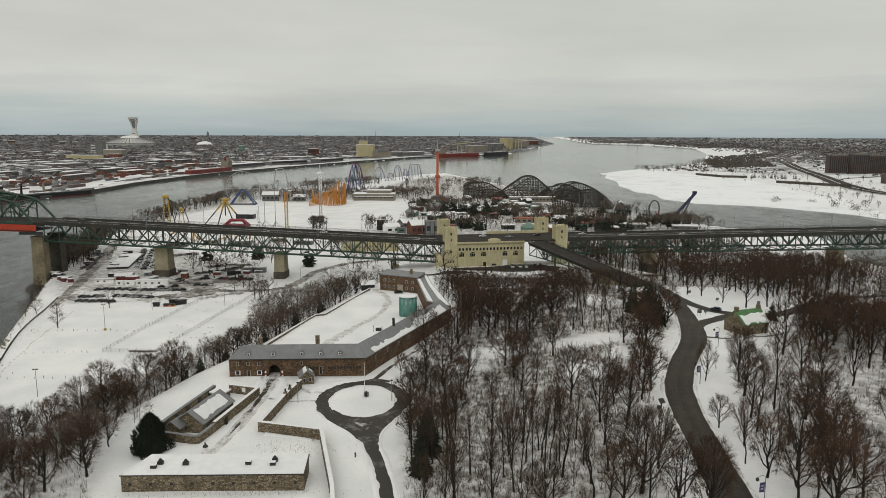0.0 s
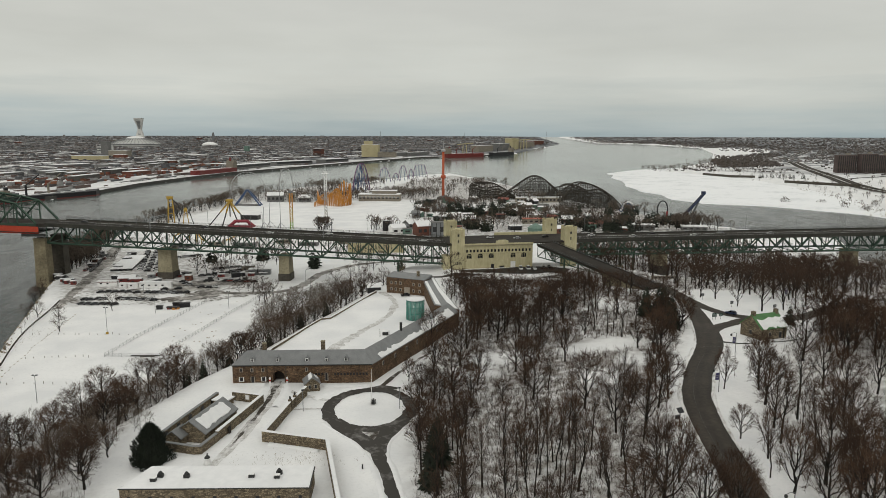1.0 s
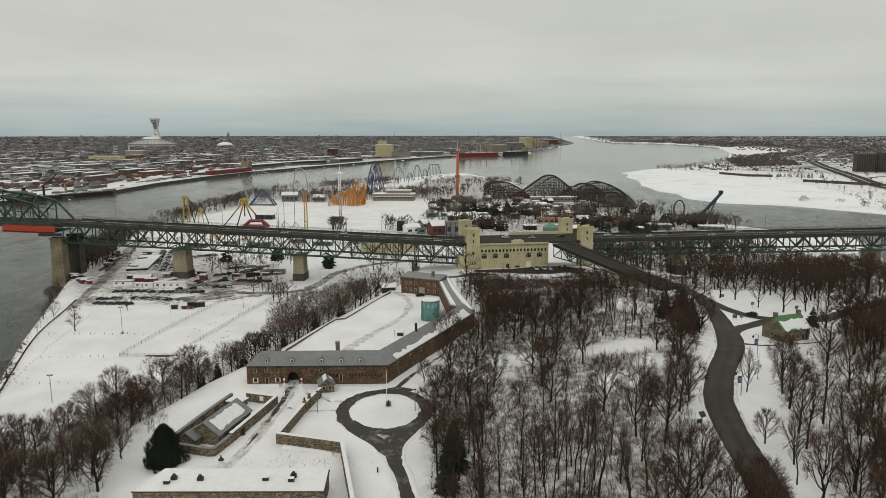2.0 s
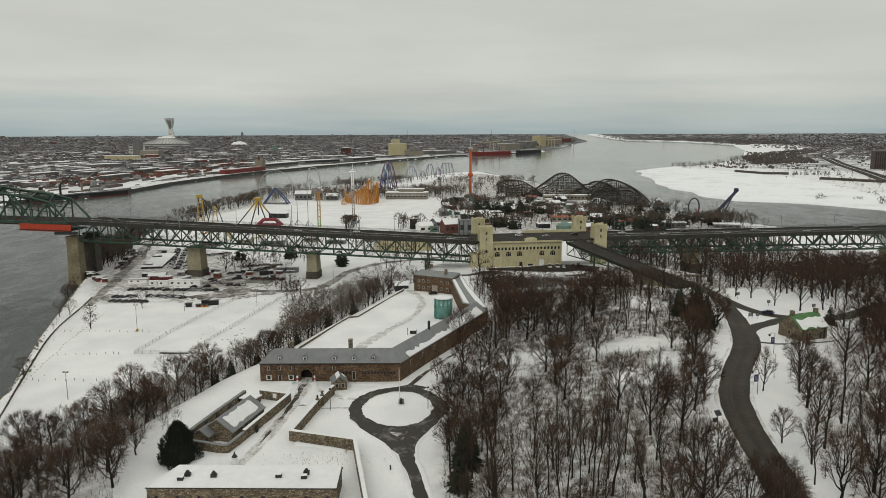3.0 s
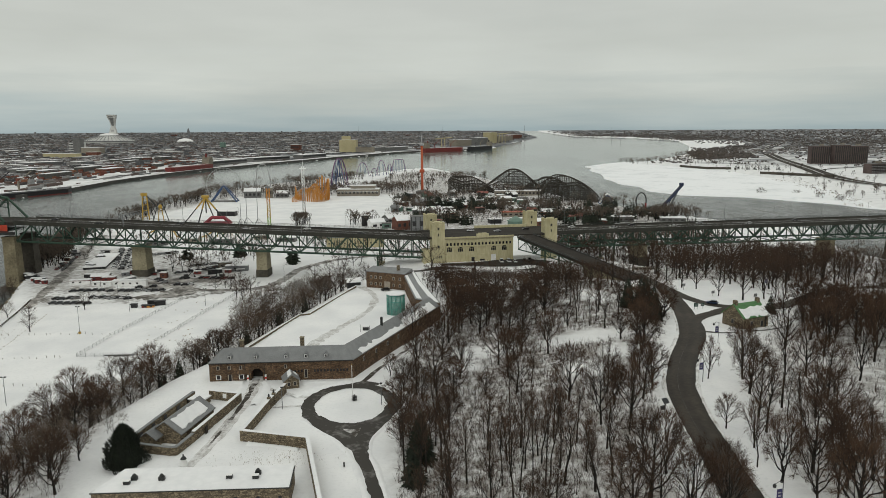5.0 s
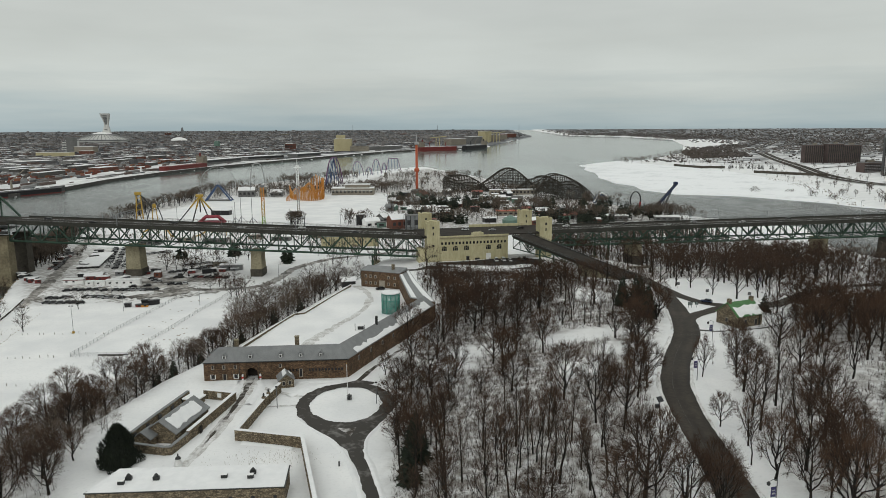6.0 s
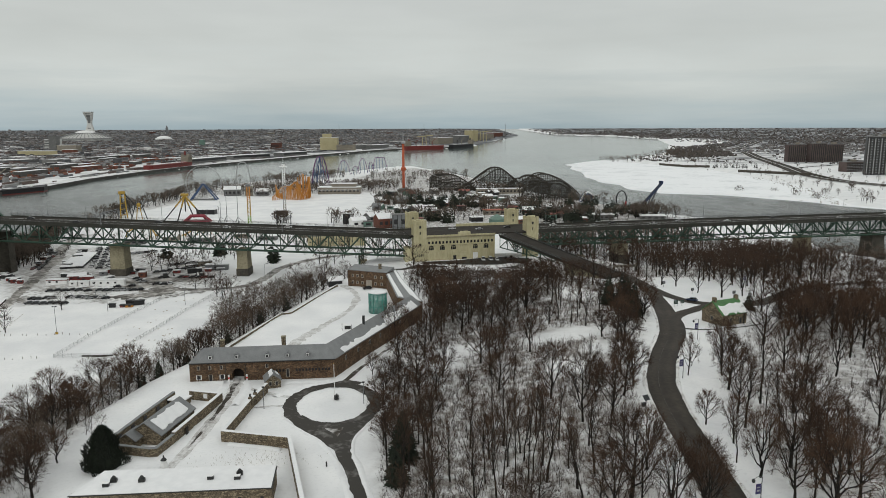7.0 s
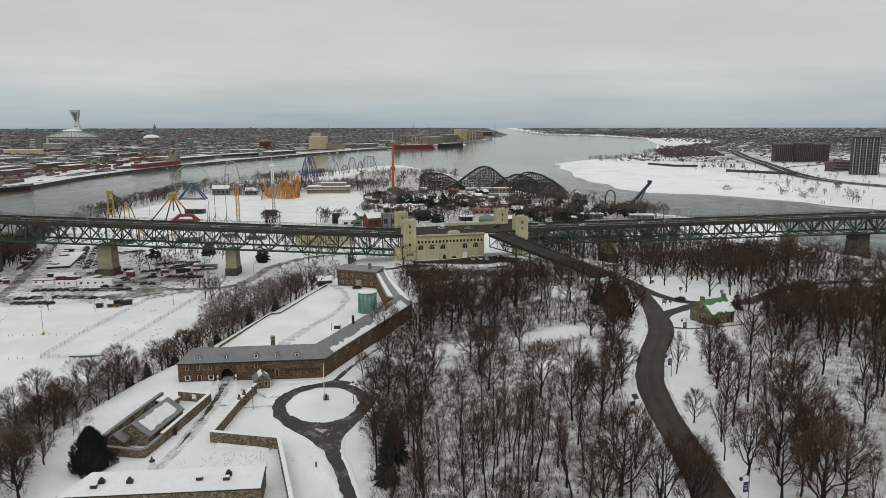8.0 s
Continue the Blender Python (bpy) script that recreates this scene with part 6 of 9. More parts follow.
def spruce(name, label, x, y, h, r, boughs=16, tiers=15, wide=0.6, seed=0):
    """A conifer: trunk and tiers of drooping boughs."""
    g = random.Random(seed)
    root = thing(name, (x, y, at_ground(x, y)), label, "conifer", "conifers")
    part("trunk", Shape().tube([(0, 0, -0.3), (0, 0, h * 0.6), (0, 0, h * 0.97)], [0.25, 0.14, 0.03], 6), BARK, root)
    s = Shape()
    for t in range(tiers):
        f = t / (tiers - 1)
        z = h * (0.06 + 0.92 * f)
        rad = r * (1 - f) ** wide + 0.15
        for k in range(max(5, int(boughs * (1 - 0.6 * f)))):
            a = g.uniform(0, 6.283)
            l, dz = rad * g.uniform(0.65, 1.1), g.uniform(-0.25, 0.12) * rad
            w = (0.16 * rad + 0.18) * (0.6 if boughs > 20 else 1)
            c, sn = math.cos(a), math.sin(a)
            mid = l * 0.6
            s.add([(0, 0, z), (mid * c - w * sn, mid * sn + w * c, z + dz * 0.3), (mid * c + w * sn, mid * sn - w * c, z + dz * 0.3), (l * c, l * sn, z + dz), (mid * c, mid * sn, z + dz * 0.3 + w * 0.9), (mid * c, mid * sn, z + dz * 0.3 - w * 0.6)],
                  [(0, 1, 4), (0, 4, 2), (3, 4, 1), (3, 2, 4), (0, 5, 1), (0, 2, 5), (3, 1, 5), (3, 5, 2)])
    part("crown", s, CONIFER, root)
    return root


def finish_trees():
    """The nearest trees become things; the rest are joined as woods."""
    order = sorted(planted, key=lambda i: i[0])
    counts, rest_near, rest_far, rest_fan = {}, [], [], []
    for item in order:
        d, (root, _), m = item
        k = root.name.split(".")[0]
        counts[k] = counts.get(k, 0) + 1
        if counts[k] <= (300 if k == "bare_tree" else 170 if k == "bare_bush" else 150) and d < 400:
            copy_thing(root, m)
        else:
            if item[1] in FAN:
                rest_fan.append(item)
                continue
            if item[1] in BROAD or item[1] in TALL:
                item = (d, MID[len(rest_near) % 3], m)
            if d >= 480 and item[1] in MID:
                item = (d, FAR[len(rest_far) % 3], m @ Matrix.Scale(1.33, 4))
            (rest_near if d < 480 else rest_far).append(item)
    for kinds in (BROAD, TALL, THIN, MID, FAR, FAN):
        for root, _ in kinds:
            for o in (*root.children_recursive, root):
                bpy.data.objects.remove(o)
    if rest_near:
        joined("woodland", "bare brown woodland trees seen together", rest_near, TWIG)
    if rest_fan:
        joined("bushes", "tall grey-brown bare bushes behind the fort", rest_fan, FAN_TWIG)
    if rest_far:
        joined("distant_trees", "bare trees scattered over the amusement park and far banks", rest_far, HAZED_TWIG)


def brush():
    """Undergrowth of the woods: clumps of thin stems fanning up out of the snow."""
    vs = []
    for poly, n in ((WOOD_A, 20000), (WOOD_B, 9000), (WOOD_C, 5000), (BAND, 5000), (BAND2, 900), ([(20, 390), (28, 360), (100, 352), (98, 390), (40, 392)], 5200)):
        xs, ys = [p[0] for p in poly], [p[1] for p in poly]
        px, py = rng.uniform(min(xs), max(xs), n), rng.uniform(min(ys), max(ys), n)
        ok = outside(px, py, poly) < 0
        if poly is not BAND and poly is not BAND2:
            for l in ROAD_LINES:
                ok &= np.min(np.hypot(px[:, None] - l[None, ::2, 0], py[:, None] - l[None, ::2, 1]), 1) > 6
            for gx, gy, a, b in GLADES[:6]:
                ok &= np.hypot((px - gx) / a, (py - gy) / b) > 1
        px, py = px[ok], py[ok]
        pz = height(px, py) - 0.1
        tall = np.where(rng.random(len(px)) < 0.16, 2.0, 1.0)
        for _ in range(5):
            k = len(px)
            h = rng.uniform(0.7, 2.3, k) * tall
            t, a = rng.uniform(0, 6.283, k), rng.uniform(0, 6.283, k)
            w = 0.02 + 0.012 * tall
            base = np.stack([px + rng.normal(0, 0.2, k), py + rng.normal(0, 0.2, k), pz], 1)
            side = np.stack([np.cos(t) * w, np.sin(t) * w, 0 * w], 1)
            lean = h * rng.uniform(0.05, 0.5, k)
            tip = base + np.stack([np.cos(a) * lean, np.sin(a) * lean, h], 1)
            vs.append(np.stack([base - side, base + side, tip], 1).reshape(-1, 3))
    V = np.concatenate(vs)
    me = bpy.data.meshes.new("brush")
    me.vertices.add(len(V))
    me.vertices.foreach_set("co", V.astype(np.float32).ravel())
    me.loops.add(len(V))
    me.loops.foreach_set("vertex_index", np.arange(len(V), dtype=np.int32))
    me.polygons.add(len(V) // 3)
    me.polygons.foreach_set("loop_start", np.arange(0, len(V), 3, dtype=np.int32))
    me.update(calc_edges=True)
    me.materials.append(TWIG)
    tagged(new("brush", me), "bare brown undergrowth stems in the snow", "undergrowth", kind="stuff")


brush()


def dry_grass():
    """Tufts of dry stems by the wall, on the casemate's foot and along the shore path."""
    s = Shape()
    for cx, cy, sx, sy, n in ((-31, 165, 7, 2.2, 260), (-40, 158, 4, 2, 60), (-48, 141.5, 10, 0.8, 200), (-30, 141.5, 8, 0.8, 160), (-194, 352, 3, 14, 300), (-176, 305, 3, 16, 240), (-52, 222, 3, 1, 40)):
        for _ in range(n):
            x, y = rng.normal(cx, sx), rng.normal(cy, sy)
            z, h, a, t = at_ground(x, y), rng.uniform(0.3, 0.9), rng.uniform(0, 6.283), rng.uniform(0, 6.283)
            c, d = 0.035 * math.cos(t), 0.035 * math.sin(t)
            s.add([(x - c, y - d, z - 0.05), (x + c, y + d, z - 0.05), (x + 0.4 * h * math.cos(a), y + 0.4 * h * math.sin(a), z + h)], [(0, 1, 2)])
    solid("dry_grass", s, surf("dry_stems", (0.12, 0.09, 0.05), (0.24, 0.19, 0.12), 1, 0.95, 0), "thin dry grass stems poking through the snow", "grass", kind="stuff")


dry_grass()
spruce("spruce", "dark green spruce at the edge of the bare wood", 5.5, 160, 13, 4.4, 34, 30, 0.75, 3)
spruce("spruce", "dark green spruce at the edge of the bare wood", 3.5, 149, 8.5, 3.4, 30, 22, 0.75, 4)
for i, (x, y, h) in enumerate(((98, 268, 15), (101, 262, 12.5), (95, 275, 13), (104, 279, 12), (99, 256, 10))):
    spruce("spruce", "dark spruce beside the park road", x, y, h, 3.8, 26, 26, 0.7, 10 + i)
spruce("spruce", "small dark spruce beside the stone house", 147, 259, 8.5, 2.6, 14, 14, 0.8, 20)
for i, (x, y, h) in enumerate(((-76, 243, 9), (-80, 238, 8), (-70, 256, 8), (-60, 280, 8.5), (-50, 300, 7.5), (-41, 318, 7))):
    spruce("spruce", "dark conifer among the embankment trees", x, y, h, 2.3, 13, 13, 0.8, 30 + i)


def yew():
    """The broad dense evergreen cone beside the casemate."""
    root = thing("evergreen_bush", (-66.0, 165.0, 0), "broad dense dark evergreen cone in the snow", "bush")
    part("trunk", Shape().tube([(0, 0, -0.3), (0, 0, 7)], [0.3, 0.1], 6), BARK, root)
    s = Shape()
    g = random.Random(4)
    for i in range(4200):
        f = g.random() ** 1.25
        a = g.uniform(0, 6.283)
        lump = 1 + 0.16 * math.sin(a * 3 + f * 9) + 0.1 * math.sin(a * 7 - f * 5)
        r = 4.7 * (1 - f ** 1.25) ** 0.62 * lump * g.uniform(0.8, 1.02)
        z = 0.1 + 9.6 * f
        c, sn = math.cos(a), math.sin(a)
        p = Vector((r * c, r * sn, z))
        d = Vector((c * 0.5, sn * 0.5, 0.8 + g.uniform(-0.3, 0.3))).normalized()
        sd = Vector((-sn, c, 0))
        w, l = g.uniform(0.1, 0.2), g.uniform(0.5, 1.1)
        b = Vector((c, sn, 0)) * w
        s.add([p + sd * w, p - sd * w, p + b, p + d * l], [(0, 2, 3), (2, 1, 3), (1, 0, 3)])
    s.lathe(0, 0, [(3.9, 0.1), (3.6, 2.5), (2.7, 5.2), (1.5, 7.6), (0.1, 9.2)], 12)
    part("foliage", s, CONIFER, root)


yew()

# ---- far city ----
HOUSES = palette("city_walls", [(0.105, 0.075, 0.066), (0.13, 0.115, 0.108), (0.09, 0.092, 0.098), (0.18, 0.176, 0.17), (0.062, 0.06, 0.063), (0.25, 0.248, 0.245), (0.12, 0.085, 0.075), (0.10, 0.104, 0.112)])
ROOFS = palette("city_roofs", [(0.62, 0.625, 0.63), (0.10, 0.10, 0.105), (0.33, 0.335, 0.345), (0.07, 0.07, 0.073), (0.70, 0.70, 0.70), (0.16, 0.16, 0.165), (0.50, 0.50, 0.505), (0.085, 0.085, 0.09), (0.12, 0.115, 0.115)])
# low-contrast greys paint distance haze over the far houses
HAZED_WALLS = palette("hazed_city_walls", [(0.15, 0.128, 0.12), (0.19, 0.175, 0.168), (0.145, 0.148, 0.155), (0.24, 0.235, 0.23), (0.115, 0.112, 0.115)])
HAZED_ROOFS = palette("hazed_city_roofs", [(0.40, 0.405, 0.41), (0.20, 0.20, 0.205), (0.30, 0.305, 0.31), (0.52, 0.52, 0.52), (0.24, 0.235, 0.235), (0.17, 0.165, 0.165)])
# tree colours lightened, with the haze of distance painted in
HAZE_WOOD = palette("hazed_far_wood", [(0.066, 0.056, 0.050), (0.088, 0.076, 0.068), (0.052, 0.045, 0.041), (0.105, 0.092, 0.083)], 0.95)


def scatter_blocks(name, label, region, count, a0, a1, r0, r1, seed, size=1.0, inset=190, roof_m=None):
    g = np.random.default_rng(seed)
    a = np.radians(g.uniform(a0, a1, count))
    r = 1 / g.uniform(1 / r1, 1 / r0, count)
    x, y = r * np.sin(a), r * np.cos(a)
    ok = outside(x, y, region) < -inset
    x, y = x[ok], y[ok]
    z = height(x, y)
    turn = np.radians(-33)
    walls, tops = Shape(), Shape()
    for i in range(len(x)):
        far = math.hypot(x[i], y[i])
        k = 1.0 if far < 2200 else 0.8
        w, d = g.uniform(8, 20) * size * k, g.uniform(9, 38) * size * k
        h = g.uniform(2.6, 5.4) * k * (1.0 if g.random() < 0.95 else 2.2)
        t = turn + (math.pi / 2 if g.random() < 0.3 else 0)
        c, sn = math.cos(t) / 2, math.sin(t) / 2
        q = [(x[i] + c * w * a - sn * d * b, y[i] + sn * w * a + c * d * b) for a, b in ((-1, -1), (1, -1), (1, 1), (-1, 1))]
        walls.add([(px, py, z[i] - 2) for px, py in q] + [(px, py, z[i] + h) for px, py in q], [(0, 1, 5, 4), (1, 2, 6, 5), (2, 3, 7, 6), (3, 0, 4, 7)])
        tops.add([(px, py, z[i] + h) for px, py in q], [(0, 1, 2, 3)])
    root = thing(name, (0, 0, 0), label, "city blocks", kind="stuff")
    part("walls", walls, HAZED_WALLS if r1 > 3650 else HOUSES, root, kind="stuff")
    part("roofs", tops, roof_m or (HAZED_ROOFS if r1 > 3650 else ROOFS), root, kind="stuff")


scatter_blocks("city_houses", "low brick city blocks with patchy snow on flat roofs", CITY_BANK, 16000, -42, 14, 1300, 3600, 5, 0.66, 250)
scatter_blocks("city_warehouses", "broad low city buildings under smooth snowy roofs", CITY_BANK, 700, -42, 13, 1500, 4700, 25, 3.0, 230, WHITE)
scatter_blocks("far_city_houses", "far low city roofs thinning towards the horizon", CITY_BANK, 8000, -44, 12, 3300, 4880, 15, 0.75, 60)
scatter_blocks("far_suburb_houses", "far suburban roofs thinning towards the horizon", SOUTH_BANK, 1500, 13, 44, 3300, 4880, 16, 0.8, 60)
scatter_blocks("suburb_houses", "low suburban blocks among bare trees on the south bank", SOUTH_BANK, 900, 24, 42, 2500, 3700, 6, 0.7, 160)


HIGHWAY = smooth_line([(900, 700), (810, 930), (785, 1020), (774, 1098), (812, 1257), (928, 1533), (1082, 1919), (1185, 2160), (1250, 2360), (1420, 2600), (1700, 3000)], 20)
BANK_WOODS = [(850, 1930), (1059, 1980), (1150, 2200), (1330, 2550), (1560, 2850), (1260, 2680), (1011, 2390)]


def scatter_tufts(name, label, region, count, a0, a1, r0, r1, seed, inset=30, size=(2.5, 5)):
    g = np.random.default_rng(seed)
    a = np.radians(g.uniform(a0, a1, count))
    r = 1 / g.uniform(1 / r1, 1 / r0, count)
    x, y = r * np.sin(a), r * np.cos(a)
    ok = (outside(x, y, region) < -inset) & np.array([np.min(np.hypot(HIGHWAY[:, 0] - a, HIGHWAY[:, 1] - b)) > 45 for a, b in zip(x, y)])
    if region is SOUTH_BANK:
        ok &= ((outside(x, y, BANK_WOODS) < 0) | (np.hypot(x, y) > 2700) | (g.random(len(x)) < 0.12)) & (outside(x, y, OPEN_ICE) > 0)
    x, y = x[ok], y[ok]
    z = height(x, y)
    s = Shape()
    for i in range(len(x)):
        w, h = g.uniform(*size), g.uniform(*size) * 1.2
        for _ in range(3):
            dx, dy = g.uniform(-w, w), g.uniform(-w, w)
            q = [(x[i] + dx + w * 0.6 * math.cos(t), y[i] + dy + w * 0.6 * math.sin(t), z[i] + h * g.uniform(0.3, 0.7)) for t in (0.3, 1.6, 2.9, 4.2, 5.5)]
            s.add([(x[i] + dx, y[i] + dy, z[i] - 0.5)] + q + [(x[i] + dx, y[i] + dy, z[i] + h)], [(0, 2, 1), (0, 3, 2), (0, 4, 3), (0, 5, 4), (0, 1, 5), (6, 1, 2), (6, 2, 3), (6, 3, 4), (6, 4, 5), (6, 5, 1)])
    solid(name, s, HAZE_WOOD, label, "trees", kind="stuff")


scatter_tufts("city_trees", "bare brown street trees between the city blocks", CITY_BANK, 6500, -42, 14, 1300, 3900, 8, 180, (2, 4))
scatter_tufts("far_city_trees", "far bare trees along the city horizon", CITY_BANK, 2600, -44, 12, 3400, 4850, 17, 40, (2.5, 5))
scatter_tufts("far_south_trees", "far bare woods along the south horizon", SOUTH_BANK, 3200, 12, 44, 3300, 4850, 18, 10, (3, 6))
scatter_tufts("bank_woods", "brown bare woods between the shore and the highway", BANK_WOODS, 1500, 22, 32, 1950, 3200, 19, 4, (3.5, 6.5))
scatter_tufts("south_bank_trees", "bare brown woods along the south bank", SOUTH_BANK, 5500, 17, 42, 1900, 3700, 9, 20, (2.2, 4.6))
scatter_tufts("far_shore_woods", "dark band of bare woods along the far shore", SOUTH_BANK, 2600, 11, 26, 3350, 4300, 10, 4, (2.5, 4.5))


def port_clutter():
    """Small dark sheds, stacks and rolling stock along the quays."""
    g = np.random.default_rng(14)
    s = Shape()
    n = 1500
    a, r = np.radians(g.uniform(-42, 9, n)), 1 / g.uniform(1 / 2900, 1 / 950, n)
    x, y = r * np.sin(a), r * np.cos(a)
    d = outside(x, y, CITY_BANK)
    ok = (d < -22) & (d > -230)
    x, y = x[ok], y[ok]
    z = height(x, y)
    for i in range(len(x)):
        s.box(x[i], y[i], z[i] - 0.5, g.uniform(3, 9), g.uniform(8, 46), g.uniform(1.5, 5.5), -0.12 if y[i] < 1600 else -0.45)
    solid("port_clutter", s, HOUSES, "dark sheds, stacks and rolling stock on the snowy port ground", "port clutter", kind="stuff")


port_clutter()

# ---- amusement park beyond the bridge ----
def paint(name, r, g, b, rough=0.5, k=0.75):
    return surf(name, (r * k, g * k, b * k), (r, g, b), 0.3, rough, 0)


ORANGE, YELLOW = paint("orange_paint", 0.52, 0.22, 0.03), paint("yellow_paint", 0.40, 0.255, 0.035)
RIDE_RED = paint("red_orange_paint", 0.42, 0.085, 0.03)
BLUE, PURPLE = paint("blue_paint", 0.045, 0.085, 0.185), paint("purple_paint", 0.12, 0.04, 0.12)
PINK = paint("pink_paint", 0.24, 0.035, 0.05)
PALE = paint("pale_grey_paint", 0.36, 0.36, 0.36)
MID_GREY = paint("mid_grey_paint", 0.17, 0.175, 0.18)
OLD_WOOD = surf("weathered_dark_timber", (0.020, 0.017, 0.013), (0.052, 0.045, 0.035), 0.3, 0.9, 0)
TAN = surf("tan_cladding", (0.17, 0.15, 0.12), (0.26, 0.235, 0.19), 0.2, 0.85, 0)
GREY_WALL = surf("grey_cladding", (0.10, 0.10, 0.10), (0.17, 0.168, 0.16), 0.2, 0.85, 0)
BRICK = surf("red_brick", (0.085, 0.03, 0.02), (0.14, 0.055, 0.035), 0.3, 0.9, 0)


def at(x, y, dz=0.0):
    return Vector((x, y, at_ground(x, y) + dz))


def observation_tower():
    root = thing("observation_tower", at(42, 1009), "tall orange observation tower with a pale mast", "tower")
    part("shaft", Shape().lathe(0, 0, [(2.0, -1), (1.8, 20), (1.7, 69)], 14), RIDE_RED, root, smooth=True)
    part("cabin", Shape().lathe(0, 0, [(1.9, 30), (3.6, 31), (3.6, 34.5), (1.9, 36)], 14), RIDE_RED, root)
    part("collar", Shape().lathe(0, 0, [(2.4, 68.5), (3.3, 69), (3.3, 71.5), (1.5, 72)], 12), PALE, root)
    part("mast", Shape().tube([(0, 0, 72), (0, 0, 84)], [0.8, 0.4], 6), PALE, root, "pale mast")
    part("base_house", Shape().lathe(0, 0, [(9, -1), (9, 4), (3, 6)], 12), GREY_WALL, root)


observation_tower()


def ferris_wheel():
    c = at(-218, 932)
    root = thing("ferris_wheel", c, "white-spoked Ferris wheel on blue A-frame legs", "ferris wheel")
    hub, R = 21.5, 22.0
    for dy in (-2, 2):
        rim = part("rim", Shape().tube([(R * math.cos(a), dy, hub + R * math.sin(a)) for a in np.linspace(0, 2 * math.pi, 49)], 0.22, 4, False).tube([(R * 0.86 * math.cos(a), dy, hub + R * 0.86 * math.sin(a)) for a in np.linspace(0, 2 * math.pi, 49)], 0.12, 3, False), PALE, root)
        for k in range(28):
            a = 2 * math.pi * k / 28
            piece("spoke", cube_of(PALE), rim, bar_matrix((0, dy * 0.4, hub), (R * math.cos(a), dy, hub + R * math.sin(a)), 0.16))
    part("hub", Shape().tube([(0, -4, hub), (0, 4, hub)], 1.6, 10), PALE, root)
    part("hub_star", Shape().lathe(0, -3, [(4.5, hub - 0.2), (4.5, hub + 0.2)], 10), PALE, root)
    for dy in (-6, 6):
        for dx in (-17, 17):
            part("leg", Shape().beam((0, dy * 0.6, hub), (dx, dy, -0.5), 1.5), BLUE, root)
    part("platform", Shape().box(0, 0, -0.6, 30, 14, 1.6), GREY_WALL, root)


ferris_wheel()


def swing_ride():
    root = thing("swing_ride", (0, 0, 0), "pendulum ride with yellow and dark A-frame legs over a pink base", "ride")
    apex = at(-188, 722, 25.5)
    for x, y in ((-211, 727), (-195, 716), (-164, 710), (-186, 746)):
        foot = at(x, y, -0.5)
        m = apex.lerp(foot, 0.45)
        leg = part("leg", Shape().beam(m, foot, 0.9), DARK_STEEL, root, "dark lower leg")
        part("upper_leg", Shape().beam(apex, m, 1.2), YELLOW, leg)
    part("head", Shape().tube([apex - Vector((3.5, 0, -0.6)), apex + Vector((3.5, 0, 0.6))], 1.5, 8), YELLOW, root)
    part("pendulum", Shape().beam(apex, apex - Vector((0, 0, 16)), 1.0), DARK_STEEL, root)
    b = at(-174, 711)
    pts = [Vector((-13, 0, 0)), Vector((-6, 0, 6)), Vector((6, 0, 6)), Vector((13, 0, 0))]
    part("base", Shape().tube([b + p for p in pts], 1.8, 6), PINK, root, "pink base frame")
    part("deck", Shape().box(b.x, b.y, b.z - 0.5, 24, 10, 2.2), PINK, root)


swing_ride()


def lattice_tower(name, label, x, y, h, w, mats, cat="ride"):
    """A square lattice tower; mats lists the paint of its stages from the ground up."""
    root = thing(name, at(x, y), label, cat)
    n = len(mats)
    for i, mt in enumerate(mats):
        z0, z1 = h * i / n, h * (i + 1) / n
        stage, bars = Shape(), []
        for sx in (-1, 1):
            for sy in (-1, 1):
                stage.beam((sx * w / 2, sy * w / 2, z0 - (0.5 if i == 0 else 0)), (sx * w / 2, sy * w / 2, z1), 0.42)
        k = max(2, int((z1 - z0) / w / 1.4))
        for j in range(k):
            a, b = z0 + (z1 - z0) * j / k, z0 + (z1 - z0) * (j + 1) / k
            for s in (-1, 1):
                bars += [((-w / 2, s * w / 2, a), (w / 2, s * w / 2, b)), ((s * w / 2, -w / 2, a), (s * w / 2, w / 2, b)), ((-w / 2, s * w / 2, b), (w / 2, s * w / 2, b))]
        st = part("stage", stage, mt, root)
        for a, b in bars:
            piece("brace", cube_of(mt), st, bar_matrix(a, b, 0.25))
    return root


LIME = paint("lime_paint", 0.20, 0.33, 0.05)
ob = lattice_tower("drop_tower", "slim drop tower painted green, yellow and orange", -121, 694, 36, 2.6, [LIME, YELLOW, YELLOW, ORANGE, ORANGE])
part("crown_head", Shape().box(0, 0, 36, 4.5, 4.5, 2), MID_GREY, ob)
ob = lattice_tower("white_ride_tower", "tall white lattice ride tower with a ring at the top", -96, 767, 53, 2.4, [TAN, PALE, PALE, WHITE, WHITE])
part("crown_ring", Shape().lathe(0, 0, [(1.5, 50), (3.8, 50.5), (3.8, 51.2), (1.5, 51.6)], 12), WHITE, ob)
part("mast", Shape().tube([(0, 0, 53), (0, 0, 60)], 0.2, 4), WHITE, ob)
for x, y, h in ((-150, 703, 21), (-133, 700, 41), (-146, 712, 30)):
    r = thing("guyed_mast", at(x, y), "thin dark mast on tripod feet", "mast", "park masts")
    part("pole", Shape().tube([(0, 0, -0.5), (0, 0, h)], [0.35, 0.2], 5), MID_GREY, r)
    for a in (0.2, 2.3, 4.4):
        part("strut", Shape().beam((0, 0, 6), (6 * math.cos(a), 6 * math.sin(a), -0.3), 0.3), MID_GREY, r)


